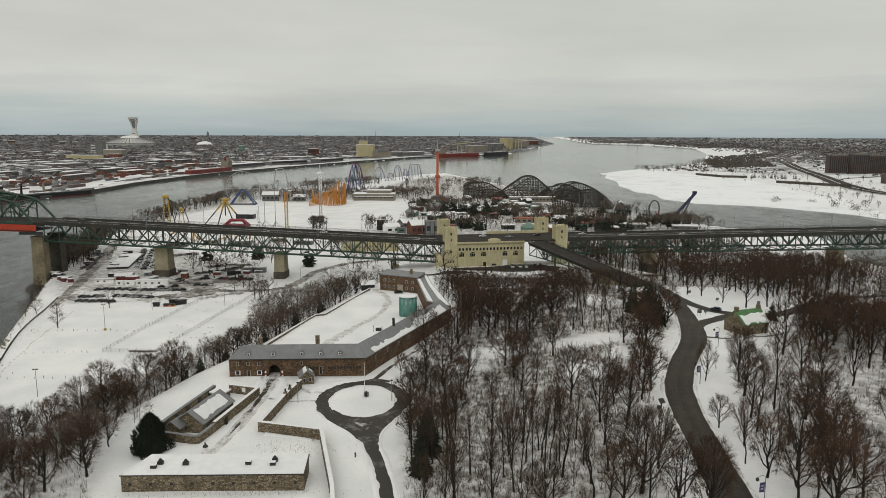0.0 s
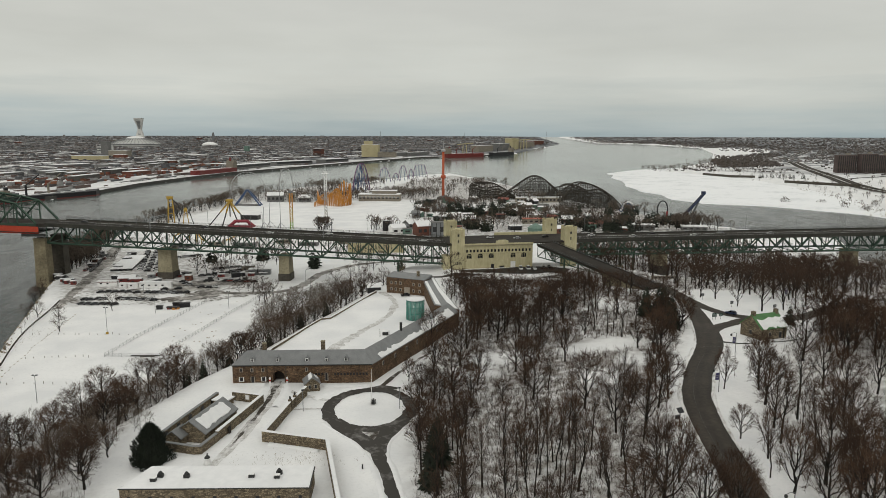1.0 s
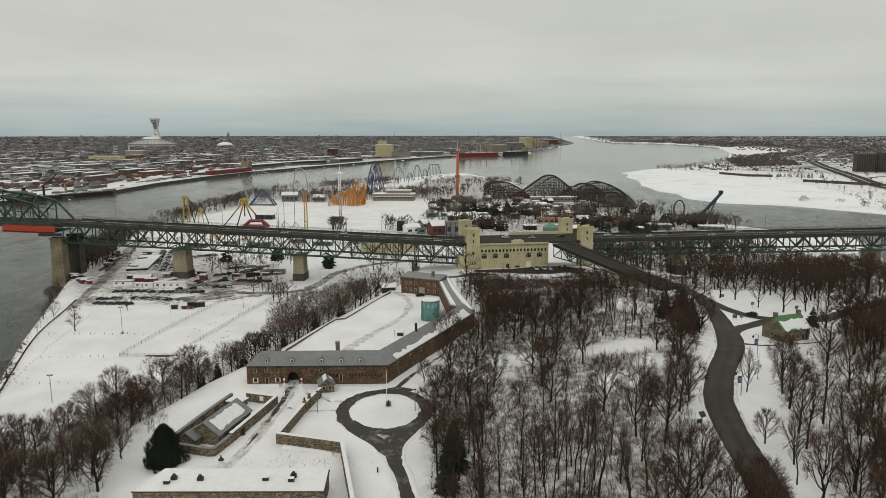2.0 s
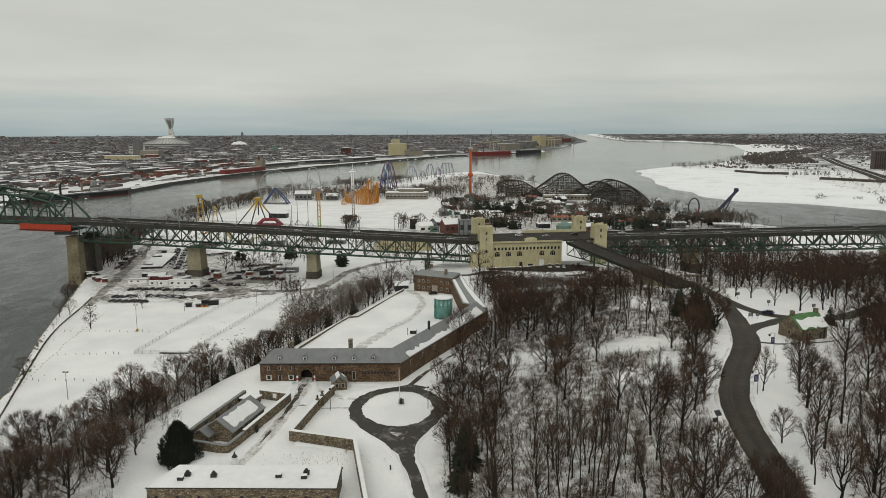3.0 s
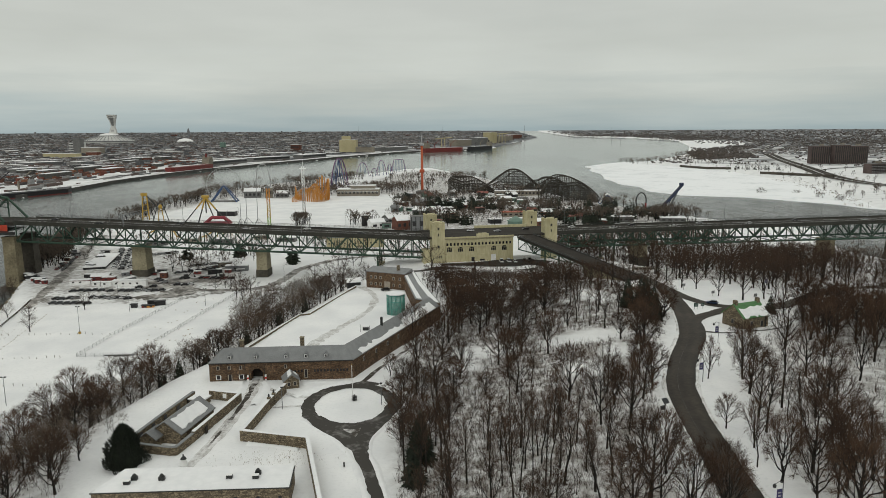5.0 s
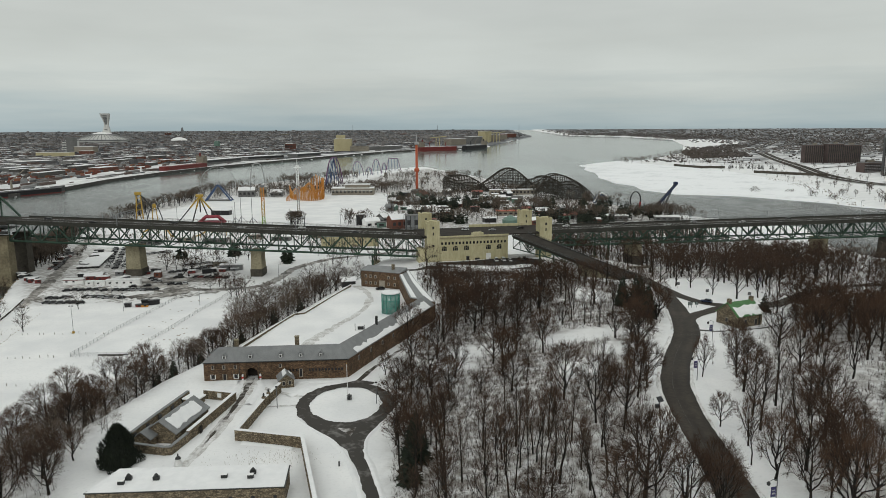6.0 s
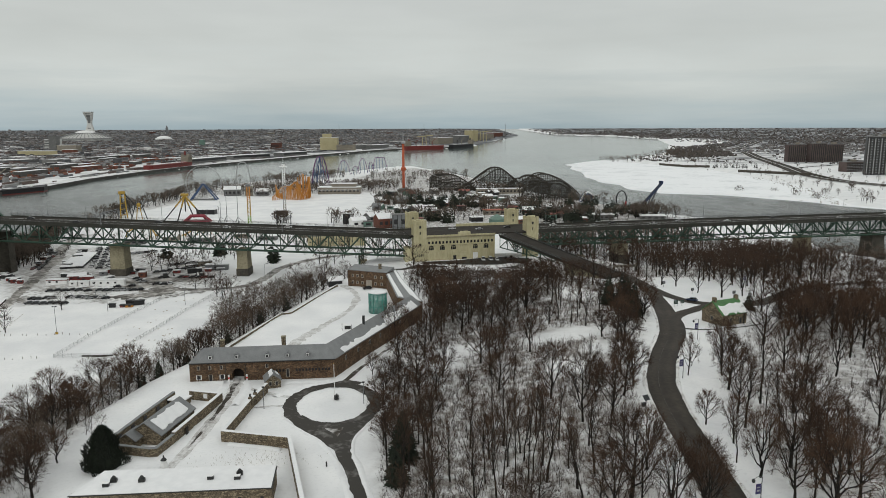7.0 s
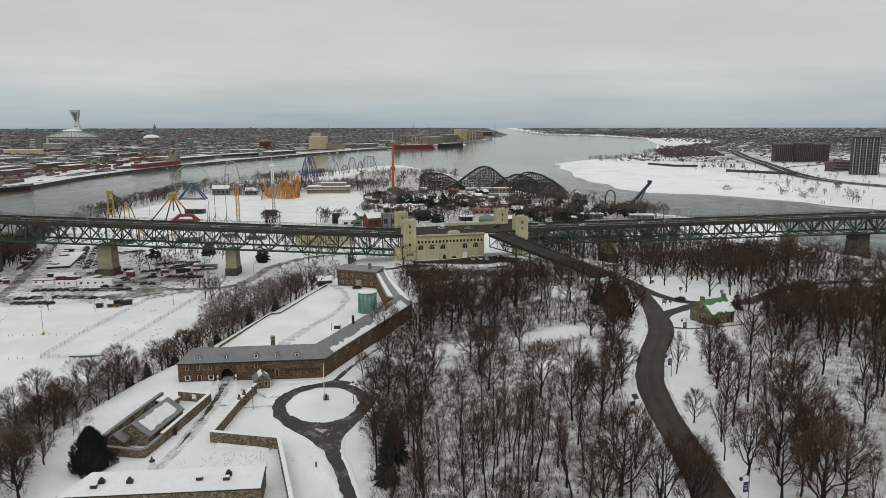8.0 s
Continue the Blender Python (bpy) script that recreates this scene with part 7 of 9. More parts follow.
def yellow_frame_ride():
    root = thing("yellow_ride", at(-256, 747), "tall yellow ride frame with dark braces", "ride")
    for sx in (-3.4, 3.4):
        part("column", Shape().beam((sx, 0, -0.5), (sx * 0.6, 0, 27), 1.0), YELLOW, root)
        part("back_column", Shape().beam((sx + 3, 5, -0.5), (sx * 0.6, 0.6, 26), 0.6), DARK_STEEL, root)
    for z in range(3, 27, 3):
        part("rung", Shape().beam((-3, 0, z), (3, 0, z + 1.6), 0.6), YELLOW if z % 2 else DARK_STEEL, root)
    part("head", Shape().box(-0.4, 0, 25, 6, 3, 3), YELLOW, root)
    part("arm", Shape().tube([(1, 0, 26), (7, 0, 20), (12, 0, 12), (17, 0, 9), (20, 0, 14)], 0.6, 5), DARK_STEEL, root)
    r2 = thing("yellow_ride", at(-238, 738), "lower yellow ride with spread arms", "ride")
    for dx in (-8, -3, 3, 8):
        part("arm", Shape().beam((dx, 0, -0.5), (dx * 0.25, 0, 15 + abs(dx) * 0.5), 0.7), YELLOW if abs(dx) < 5 else DARK_STEEL, r2)
    part("hub", Shape().lathe(0, 0, [(1.5, 13), (2.2, 15), (1, 17)], 8), YELLOW, r2)
    # yellow track seen below the roadway
    r3 = thing("yellow_coaster", (0, 0, 0), "low yellow coaster track on dark posts", "ride")
    line = [at(-205 + 9 * i, 600 + 14 * math.sin(i * 1.4), 6 + 5 * math.sin(i * 1.1)) for i in range(9)]
    part("track", Shape().tube(line, 0.7, 5), YELLOW, r3)
    for p in line:
        part("post", Shape().beam(p, Vector((p.x, p.y, at_ground(p.x, p.y) - 0.5)), 0.5), YELLOW, r3)


yellow_frame_ride()


def arch_ride():
    root = thing("arch_ride", at(-202, 1121), "tall slender grey steel arch", "ride")
    pts = [(12 * (1 - 2 * t) , 0, 39 * (1 - (2 * t - 1) ** 4)) for t in np.linspace(0, 1, 25)]
    part("arch", Shape().tube([(x, y, z - 0.5) for x, y, z in pts], 0.7, 6), PALE, root, smooth=True)


arch_ride()


def coaster(name, label, line, track_m, post_m, step=1, r=0.5, lean=0.0, group=""):
    """A steel coaster: round track on posts."""
    root = thing(name, (0, 0, 0), label, "roller coaster", group)
    part("track", Shape().tube(line, r, 5), track_m, root, smooth=True)
    for i in range(0, len(line), step):
        p = line[i]
        g = at_ground(p.x, p.y) - 0.5
        if p.z - g > 2:
            part("post", Shape().beam(p - Vector((0, 0, r)), (p.x + lean * (p.z - g) * (1 if i % 2 else -1), p.y, g), r * 0.95), post_m, root)
    return root


def orange_coaster():
    line = []
    for i in range(150):
        t = i / 149 * 6 * math.pi
        x = -108 + 23 * math.sin(t * 0.51 + 1.0)
        y = 938 + 24 * math.cos(t * 0.83)
        peak = 19 * math.exp(-((x + 93) / 9) ** 2) + 11
        z = 5 + peak * (0.5 + 0.5 * math.sin(t * 1.9 + 0.4))
        line.append(at(x, y, z))
    root = coaster("orange_coaster", "tangled bright orange steel roller coaster on many posts", line, ORANGE, ORANGE, 1, 0.55, 0.02)
    for i in range(7):
        x = -99 + 2.4 * i
        hgt = 33 - abs(i - 2.5) * 2.2
        p = at(x, 936 + (i % 3) * 5)
        part("lift_tower", Shape().beam(p - Vector((0, 0, .5)), p + Vector((0, 0, hgt)), 1.0), ORANGE, root)
    for k in range(4):
        part("ledger", Shape().beam(at(-101, 936, 6 * k + 6), at(-83, 940, 6 * k + 6), 0.4), ORANGE, root)


orange_coaster()


def purple_coaster():
    hill = [at(-100 + 26 * t, 1150 + 40 * t, 45 * max(0, 1 - abs(2 * t - 1) ** 2.6)) for t in np.linspace(0, 1, 25)]
    root = coaster("purple_coaster", "steep blue and purple steel coaster hill", hill, PURPLE, BLUE, 2, 0.85, 0.12)
    top = hill[12]
    for dx in (-13, -7, 0, 7, 13):
        part("leg", Shape().beam(top - Vector((0, 0, 1)), at(top.x + dx, top.y + 9 - abs(dx), -0.5), 0.8), BLUE if dx < 8 else PURPLE, root)
    for k, (x, y, w, h) in enumerate(((-58, 1390, 25, 27), (-36, 1405, 15, 15), (-22, 1430, 20, 29), (-6, 1470, 12, 20))):
        arc = [at(x + w / 2 * u, y + 4 * u, h * (1 - abs(u) ** 2.4) + 1) for u in np.linspace(-1, 1, 17)]
        coaster("steel_coaster", "purple-red steel coaster hump on blue legs", arc, PURPLE, BLUE, 3, 0.6, 0.1, "coaster humps")
    fr = coaster("steel_coaster", "square-topped blue and red coaster hill", [at(-3 + 33 * t, 1545 + 25 * t, 25 * min(1, 5 * t, 5 * (1 - t)) + 1) for t in np.linspace(0, 1, 21)], PURPLE, BLUE, 2, 0.7, 0.05, "coaster humps")


purple_coaster()


def wooden_hill(y, points, label, deep=9.0, inner=0.0):
    """A hill of a timber coaster: a track through (x, height) points on a fine open trestle; inner lays a lower second track inside it."""
    root = thing("timber_coaster", (0, 0, 0), label, "roller coaster", "timber coaster hills")
    curve = smooth_line(points, 1.0)
    x0, x1 = points[0][0], points[-1][0]
    n = max(14, int((x1 - x0) / 2.3))
    xs = np.linspace(x0, x1, n + 1)
    hs = np.maximum(1.2, np.interp(xs, curve[:, 0], curve[:, 1]))
    rows = ((0, 1.0), (deep * 0.3, 0.97), (deep, 1.0)) + (((deep * 0.5, inner),) if inner else ())
    for dy, share in rows:
        trestle, line = Shape(), []
        for i, x in enumerate(xs):
            yy = y + dy + 5 * math.sin(3 * i / n)
            g = at_ground(x, yy)
            top = g + hs[i] * share * (1.0 if share == 1.0 else 0.85 + 0.15 * math.cos(9 * i / n))
            line.append(Vector((x, yy, top)))
            trestle.beam((x, yy, g - 0.5), (x, yy, top), 0.36)
            if dy == 0:
                trestle.beam((x, yy, top - 0.6), (x, yy + deep, top - 0.6), 0.3)
        for i in range(n):
            a, b = line[i], line[i + 1]
            g = at_ground(a.x, a.y)
            lev = 2.3
            while lev < max(a.z, b.z) - g:
                trestle.beam((a.x, a.y, min(g + lev, a.z)), (b.x, b.y, min(g + lev, b.z)), 0.3)
                lev += 2.3
            if i % 3 == 0:
                trestle.beam((a.x, a.y, g), (b.x, b.y, b.z), 0.26)
                trestle.beam((a.x, a.y, a.z * 0.5 + g * 0.5), (b.x, b.y, g), 0.26)
        part("trestle", trestle, OLD_WOOD, root, kind="stuff")
        part("track", Shape().tube([p + Vector((0, 0, 0.3)) for p in line], 0.62, 4), OLD_WOOD, root)
        part("walkway", Shape().tube([p + Vector((0, 1.6, 0.9)) for p in line], 0.16, 3), OLD_WOOD, root)


wooden_hill(1003, [(80, 17), (82, 20.5), (89, 23), (103, 23.5), (116, 22.5), (130, 15.5), (141, 7.6), (150, 1.5)], "dark timber coaster end turn on a fine open trestle", 18, 0.72)
wooden_hill(1012, [(118, 1.5), (137, 10.8), (156, 23.8), (167, 31), (176, 33.3), (186, 31), (200, 20.2), (211, 11), (221, 8.5)], "tall dark timber coaster hill on a fine open trestle", 10)
wooden_hill(1040, [(192, 1.5), (205, 8.3), (217, 18.5), (226, 24.2), (239, 24.6), (254, 18.5), (264, 10)], "farther dark timber coaster hump on a fine open trestle", 10)
wooden_hill(868, [(185, 13), (193, 23.5), (201, 29.9), (210, 32.6), (221, 31.4), (236, 24.8), (248, 16.6), (258, 8), (266, 4)], "broad dark timber coaster hump on a fine open trestle", 20, 0.8)


def snow_house(x, y, w, d, h, turn=0.0, wall=None, roof=None, gable=False, name="park_building", label="park building with snow on its roof"):
    root = thing(name, at(x, y), label, "building", "park buildings", turn=turn)
    wall = wall or GREY_WALL
    if gable:
        part("wall", Shape().gable(0, 0, -1, w, d, h + 1, h + 1 + d * 0.28, roof=False), wall, root)
        part("roof", Shape().gable(0, 0, 0, w, d, h, h + d * 0.28, thick=0.4), roof or SNOW, root)
    else:
        part("wall", Shape().box(0, 0, -1, w, d, h + 1), wall, root)
        part("roof", Shape().box(0, 0, h, w + 0.8, d + 0.8, 0.5), roof or SNOW, root)
    n = max(1, int(w / 5))
    for i in range(n):
        part("window", Shape().box(-w / 2 + w * (i + 0.5) / n, -d / 2 - 0.04, h * 0.35, w / n * 0.55, 0.12, h * 0.35), DARK, root)
    return root


ob = snow_house(-48, 1000, 58, 24, 9, -0.08, TAN, None, name="park_restaurant", label="long low tan park building with stepped snowy roofs")
part("upper_storey", Shape().box(6, 3, 9, 34, 14, 4.5), TAN, ob)
part("upper_roof", Shape().box(6, 3, 13.5, 36, 16, 0.6), SNOW, ob)
part("awning", Shape().box(0, -13, 5.5, 56, 3, 0.5), WHITE, ob)
snow_house(-180, 777, 20, 8, 5, -0.2, DARK, None, label="low black park pavilion with a snowy roof")
snow_house(-193, 988, 22, 14, 9, 0.1, GREY_WALL, None, True)
snow_house(-170, 982, 10, 10, 14, 0.1, TAN)
snow_house(-152, 985, 16, 12, 6, 0, GREY_WALL, None, True)
snow_house(-70, 1015, 12, 10, 6, 0.3, GREY_WALL, None, True)
snow_house(174, 968, 66, 9, 7, 0.02, TAN, None, name="coaster_station", label="long coaster station under a snowy flat roof")
snow_house(8, 648, 15, 14, 9, 0.35, BRICK, None, True, label="red-brown brick park building with snowy roof")
ob = snow_house(22, 640, 13, 10, 13, 0.05, MID_GREY, GREY_WALL, label="dark framed glazed block")
for i in range(4):
    part("frame_post", Shape().box(-6 + 4 * i, -5.2, 0, 0.6, 0.4, 13), DARK_STEEL, ob)
snow_house(-16, 660, 14, 10, 6, 0.4, WHITE, None, True, label="pale park building with snowy roof")
snow_house(-27, 678, 7, 6, 10, 0.0, DARK, None, label="tall black kiosk with a snowy top")
snow_house(0, 702, 20, 12, 5, 0.6, GREY_WALL, None, True)
snow_house(33, 762, 22, 12, 5, -0.7, GREY_WALL, None, True)
snow_house(44, 735, 12, 24, 5, 0.5, GREY_WALL, None, True)
snow_house(126, 734, 23, 10, 5, 0.0, TAN, RIDE_RED, label="park building with a dull red roof")
snow_house(225, 684, 26, 12, 5, -0.1, GREY_WALL)
snow_house(276, 676, 24, 12, 4, -0.25, GREY_WALL)
TEAL_ROOF = paint("pale_teal_paint", 0.13, 0.21, 0.17)
r = thing("green_pavilion", at(116, 660), "eight-sided pavilion with a pale green tent roof", "building")
part("wall", Shape().lathe(0, 0, [(7.5, -1), (7.5, 5)], 8), TEAL_ROOF, r)
part("roof", Shape().lathe(0, 0, [(8.4, 5), (5.0, 7.2), (0.3, 9.5)], 8), TEAL_ROOF, r)
for i, (x, y) in enumerate(((132, 882), (141, 866), (150, 880), (120, 868), (158, 860))):
    snow_house(x, y, 10, 8, 5 + i % 2 * 2, 0.3 * i, TEAL_ROOF if i % 2 == 0 else TAN, None, i % 2 == 1)
park = random.Random(12)
RUST_ROOF = paint("faded_red_roof", 0.22, 0.06, 0.04)
for i in range(70):
    x, y = park.uniform(-20, 215), park.uniform(655, 985)
    if y > 845 and x > 175 or (-80 < x < 0 and y > 700) or 90 < x < 190 and y < 650:
        continue
    snow_house(x, y, park.uniform(6, 15), park.uniform(5, 11), park.uniform(3, 5.5), park.uniform(-0.8, 0.8), park.choice([GREY_WALL, TAN, BRICK, MID_GREY, DARK, TEAL_ROOF]), park.choice([None, None, None, None, LEAD, GREY_WALL, RUST_ROOF]), park.random() < 0.6)
r = thing("black_loop", at(279.5, 776), "black steel loop with a red leg", "ride")
part("loop", Shape().tube([(-5.2, 0, -0.5)] + [(-5.8 * math.cos(a), 0, 10 + 9.5 * math.sin(a)) for a in np.linspace(-0.6, 3.5, 22)], 0.7, 6), DARK_STEEL, r, smooth=True)
part("red_leg", Shape().tube([(5.5, 0, 8), (5.3, 0, -0.5)], 0.95, 6), paint("dark_red_paint", 0.22, 0.02, 0.02), r)
r = thing("blue_boom", (0, 0, 0), "slanting dark blue ride boom with a braced leg", "ride")
tip, foot = Vector((322.8, 767.7, 16.5)), at(284, 742, -1)
NAVY = paint("navy_paint", 0.022, 0.035, 0.085)
part("boom", Shape().beam(foot, tip, 2.4, 2.0), NAVY, r)
part("rail", Shape().beam(foot + Vector((0, 0, 2.4)), tip + Vector((0, 0, 2.2)), 0.5), DARK_STEEL, r)
part("leg", Shape().beam(tip - Vector((5, 2, 4)), at(306, 772, -1), 0.9), MID_GREY, r)
part("leg", Shape().beam(tip - Vector((4, 2, 3)), at(311, 781, -3), 0.9), MID_GREY, r)
part("brace", Shape().beam(foot.lerp(tip, 0.6), at(308, 774, 4), 0.6), NAVY, r)
part("head", Shape().box(tip.x - 1, tip.y, tip.z - 1, 4, 3, 3.4), NAVY, r)
r = thing("blue_slide", at(258, 838), "curved blue and white slide", "ride")
part("slide", Shape().tube([(-8, 0, 1), (-4, 0, 9), (1, 0, 12), (6, 0, 9), (9, 0, 2)], 2.0, 8), BLUE, r, smooth=True)
part("white_stripe", Shape().tube([(-8, -1.4, 2), (-4, -1.4, 10), (1, -1.4, 13), (6, -1.4, 10), (9, -1.4, 3)], 1.2, 6), WHITE, r)
# park trees
for x, y, n, sx, sy in ((-272, 800, 26, 9, 60), (-262, 920, 30, 10, 60), (-238, 1060, 34, 22, 80), (-160, 1230, 34, 40, 60), (-90, 1320, 24, 40, 40), (30, 1250, 16, 70, 90), (120, 1310, 26, 50, 30), (60, 1120, 14, 60, 50), (-10, 1060, 20, 30, 30),
                         (60, 905, 24, 40, 30), (150, 770, 44, 45, 40), (200, 690, 26, 45, 22), (285, 700, 34, 26, 22), (250, 830, 16, 22, 40), (60, 700, 24, 50, 30), (-90, 690, 10, 6, 5), (-30, 690, 8, 16, 10), (20, 820, 18, 18, 50), (170, 1000, 14, 40, 50)):
    for _ in range(int(n * 1.9)):
        a, b = x + rng.normal(0, sx * 0.6), y + rng.normal(0, sy * 0.6)
        if outside(np.array([a]), np.array([b]), ISLAND)[0] < -6:
            plant(FAR, a, b, rng.uniform(0.8, 1.35) if n != 10 else 1.1)
fill(BELT, 8.5, lambda x, y: (FAR, rng.uniform(0.6, 1.1)), 3)
fill([(-215, 560), (-60, 545), (-10, 560), (-20, 620), (-120, 640), (-215, 640)], 13, lambda x, y: (FAR, rng.uniform(0.4, 0.75)), 3)
for x_, y_, w_, d_, h_, t_ in ((-190, 575, 16, 9, 4, 0.1), (-166, 590, 12, 8, 3.5, -0.2), (-140, 578, 18, 9, 4.5, 0.05), (-112, 600, 12, 8, 4, 0.3), (-88, 585, 15, 8, 3.5, -0.1), (-60, 596, 10, 8, 4, 0.2)):
    snow_house(x_, y_, w_, d_, h_, t_, GREY_WALL if w_ > 13 else TAN, None, w_ < 14, label="low midway building under a snowy roof")
k = 0
for x0, x1, y0, y1, n in ((40, 132, 790, 872, 84), (-2, 22, 900, 930, 8), (145, 225, 655, 725, 54), (225, 292, 690, 770, 32), (50, 75, 670, 710, 12), (-150, -118, 505, 525, 1), (-122, -104, 498, 515, 2), (-84, -68, 470, 488, 2), (20, 60, 720, 790, 8), (180, 262, 780, 850, 14)):
    for _ in range(n):
        k += 1
        spruce("park_conifer", "dark conifer in the amusement park grounds", park.uniform(x0, x1), park.uniform(y0, y1), park.uniform(8, 13), park.uniform(3.6, 5.6), 14, 8, 0.42, 100 + k)

# ---- vehicles ----
CAR_PAINTS = [paint("black_car_paint", 0.014, 0.014, 0.016, 0.3), paint("dark_grey_car_paint", 0.04, 0.042, 0.045, 0.3), paint("white_car_paint", 0.6, 0.6, 0.6, 0.3), paint("silver_car_paint", 0.28, 0.285, 0.29, 0.3), paint("dark_red_car_paint", 0.13, 0.015, 0.012, 0.3), paint("blue_car_paint", 0.02, 0.035, 0.08, 0.3)]
CAR_GLASS = surf("car_glass", (0.008, 0.009, 0.01), (0.02, 0.021, 0.022), 1, 0.1, 0, spec=0.6)
TYRE = surf("tyre_rubber", (0.012, 0.012, 0.012), (0.02, 0.02, 0.02), 2, 0.9, 0)


def car_model(i, tall=False):
    root = thing("car", (0, 0, -60 - i), ("black", "dark grey", "white", "silver", "dark red", "dark blue")[i % 6] + (" van parked on the snow" if tall else " parked car dusted with snow"), "van" if tall else "car", "vehicles")
    mt = CAR_PAINTS[i % 6]
    L, W = (5.2, 2.0) if tall else (4.5, 1.8)
    s = Shape()
    prof = [(-L / 2, 0.35), (-L / 2, 0.85), (-L * 0.27, 0.98), (-L * 0.12, 1.0), (L * 0.40, 1.0), (L / 2, 0.92), (L / 2, 0.35)]
    s.add([(x, -W / 2, z) for x, z in prof] + [(x, W / 2, z) for x, z in prof], [tuple(range(7)), tuple(range(13, 6, -1))] + [(j, 7 + j, 7 + (j + 1) % 7, (j + 1) % 7) for j in range(7)])
    part("body", s, mt, root)
    h = 2.1 if tall else 1.48
    cab = [(-L * 0.27, 0.98), (-L * 0.12, h), (L * (0.46 if tall else 0.30), h), (L * (0.49 if tall else 0.43), 1.0)]
    c = Shape()
    k = 0.86
    c.add([(x, -W / 2 * (0.97 if z < 1.1 else k), z) for x, z in cab] + [(x, W / 2 * (0.97 if z < 1.1 else k), z) for x, z in cab], [(0, 1, 2, 3), (7, 6, 5, 4), (0, 4, 5, 1), (1, 5, 6, 2), (2, 6, 7, 3)])
    part("cabin", c, CAR_GLASS, root)
    part("roof", Shape().box((cab[1][0] + cab[2][0]) / 2, 0, h, (cab[2][0] - cab[1][0]), W * k, 0.05), mt, root)
    for sx in (-0.32, 0.31):
        for sy in (-1, 1):
            part("wheel", Shape().tube([(L * sx, sy * (W / 2 - 0.18), 0.33), (L * sx, sy * (W / 2 + 0.02), 0.33)], 0.33, 8), TYRE, root)
    return root


CARS = [car_model(i) for i in range(6)] + [car_model(2, True), car_model(1, True)]


def park_car(i, x, y, turn, z=None):
    z = (at_ground(x, y) + 0.1) if z is None else z
    return copy_thing(CARS[i], pose(x, y, z, 0, 0, math.degrees(turn)))


vr = random.Random(3)
for row, n, x0, y0, x1, y1, picks in ((1, 6, -182, 376, -160, 373, (0, 0, 0, 1, 1)), (2, 4, -185, 386, -172, 388, (2, 2, 1, 0, 3)), (2, 9, -167, 388, -140, 384, (0, 1, 2, 3, 0)), (3, 5, -184, 405, -166, 407, (0, 1, 0, 0)), (3, 10, -163, 405, -131, 401, (0, 1, 0, 0, 3, 1)), (4, 3, -146, 436, -136, 424, (0, 1, 3)), (5, 12, -210, 430, -234, 462, (0, 1, 0, 1, 2)), (6, 11, -217, 470, -231, 528, (0, 1, 0, 4, 2)), (6, 5, -222, 472, -224, 492, (0, 1, 0, 4)),
                                 (11, 17, -184, 468, -210, 556, (2, 0, 3, 1)), (11, 17, -179, 468, -203, 556, (0, 2, 0, 3)), (11, 15, -174, 470, -196, 548, (2, 0, 1, 2)), (12, 8, -177, 521, -163, 535, (2, 0, 3)),
                                 (13, 9, -132, 436, -98, 431, (4, 0, 0, 4, 1)), (14, 9, -140, 452, -108, 470, (0, 1, 2, 3)), (14, 8, -150, 412, -118, 418, (0, 1, 0, 2)), (7, 7, -140, 470, -118, 486, (2, 3, 0)), (10, 7, -186, 520, -150, 540, (0, 1, 2))):
    for i in range(n):
        if vr.random() < 0.12:
            continue
        t = (i + 0.5) / n
        park_car(vr.choice(picks), x0 + (x1 - x0) * t + vr.uniform(-.4, .4), y0 + (y1 - y0) * t + vr.uniform(-1, 1), vr.uniform(-0.12, 0.12) + (0.35 if row < 4 else 1.75 if row in (5, 6) else 0.3))
# traffic on the roadway
for f, off, c in ((0.06, 6, 2), (0.16, 5, 1), (0.30, 16, 2), (0.44, 7, 2), (0.62, 17, 1), (0.80, 6, 0), (0.93, 15, 1)):
    p = L0 + (L1 - L0) * f + LB * off
    park_car(c, p.x, p.y, math.atan2(LU.y, LU.x), p.z + 0.03)
for f, off, c in ((0.05, 16, 2), (0.12, 8, 2), (0.17, 17, 0), (0.24, 7, 2), (0.31, 16, 3), (0.40, 8, 2), (0.52, 16, 1), (0.66, 7, 2), (0.8, 15, 2)):
    p = R0 + (R1 - R0) * f + RB * off
    park_car(c, p.x, p.y, math.atan2(RU.y, RU.x), p.z + 0.03)
for u, v, c in ((30, 22, 2), (46, 16, 3), (66, 20, 0)):
    p = P0 + PU * u + PB * v
    park_car(c, p.x, p.y, PTURN, P0.z + 17.78)
for u, v, c, t in ((42.5, -5, 6, 1.4), (47.0, -5.5, 6, 1.5), (50.5, -7.5, 2, 1.4), (57, -5, 0, 1.2), (61, -3, 1, 1.3), (60, -8, 0, 0.4)):
    p = P0 + PU * u + PB * v
    park_car(c, p.x, p.y, PTURN + t, None)
park_car(0, -4.6, 346.1, 0.25)
park_car(5, 132.2, 277.6, -0.7)
for c_ in CARS:
    for o in (*c_.children_recursive, c_):
        bpy.data.objects.remove(o)

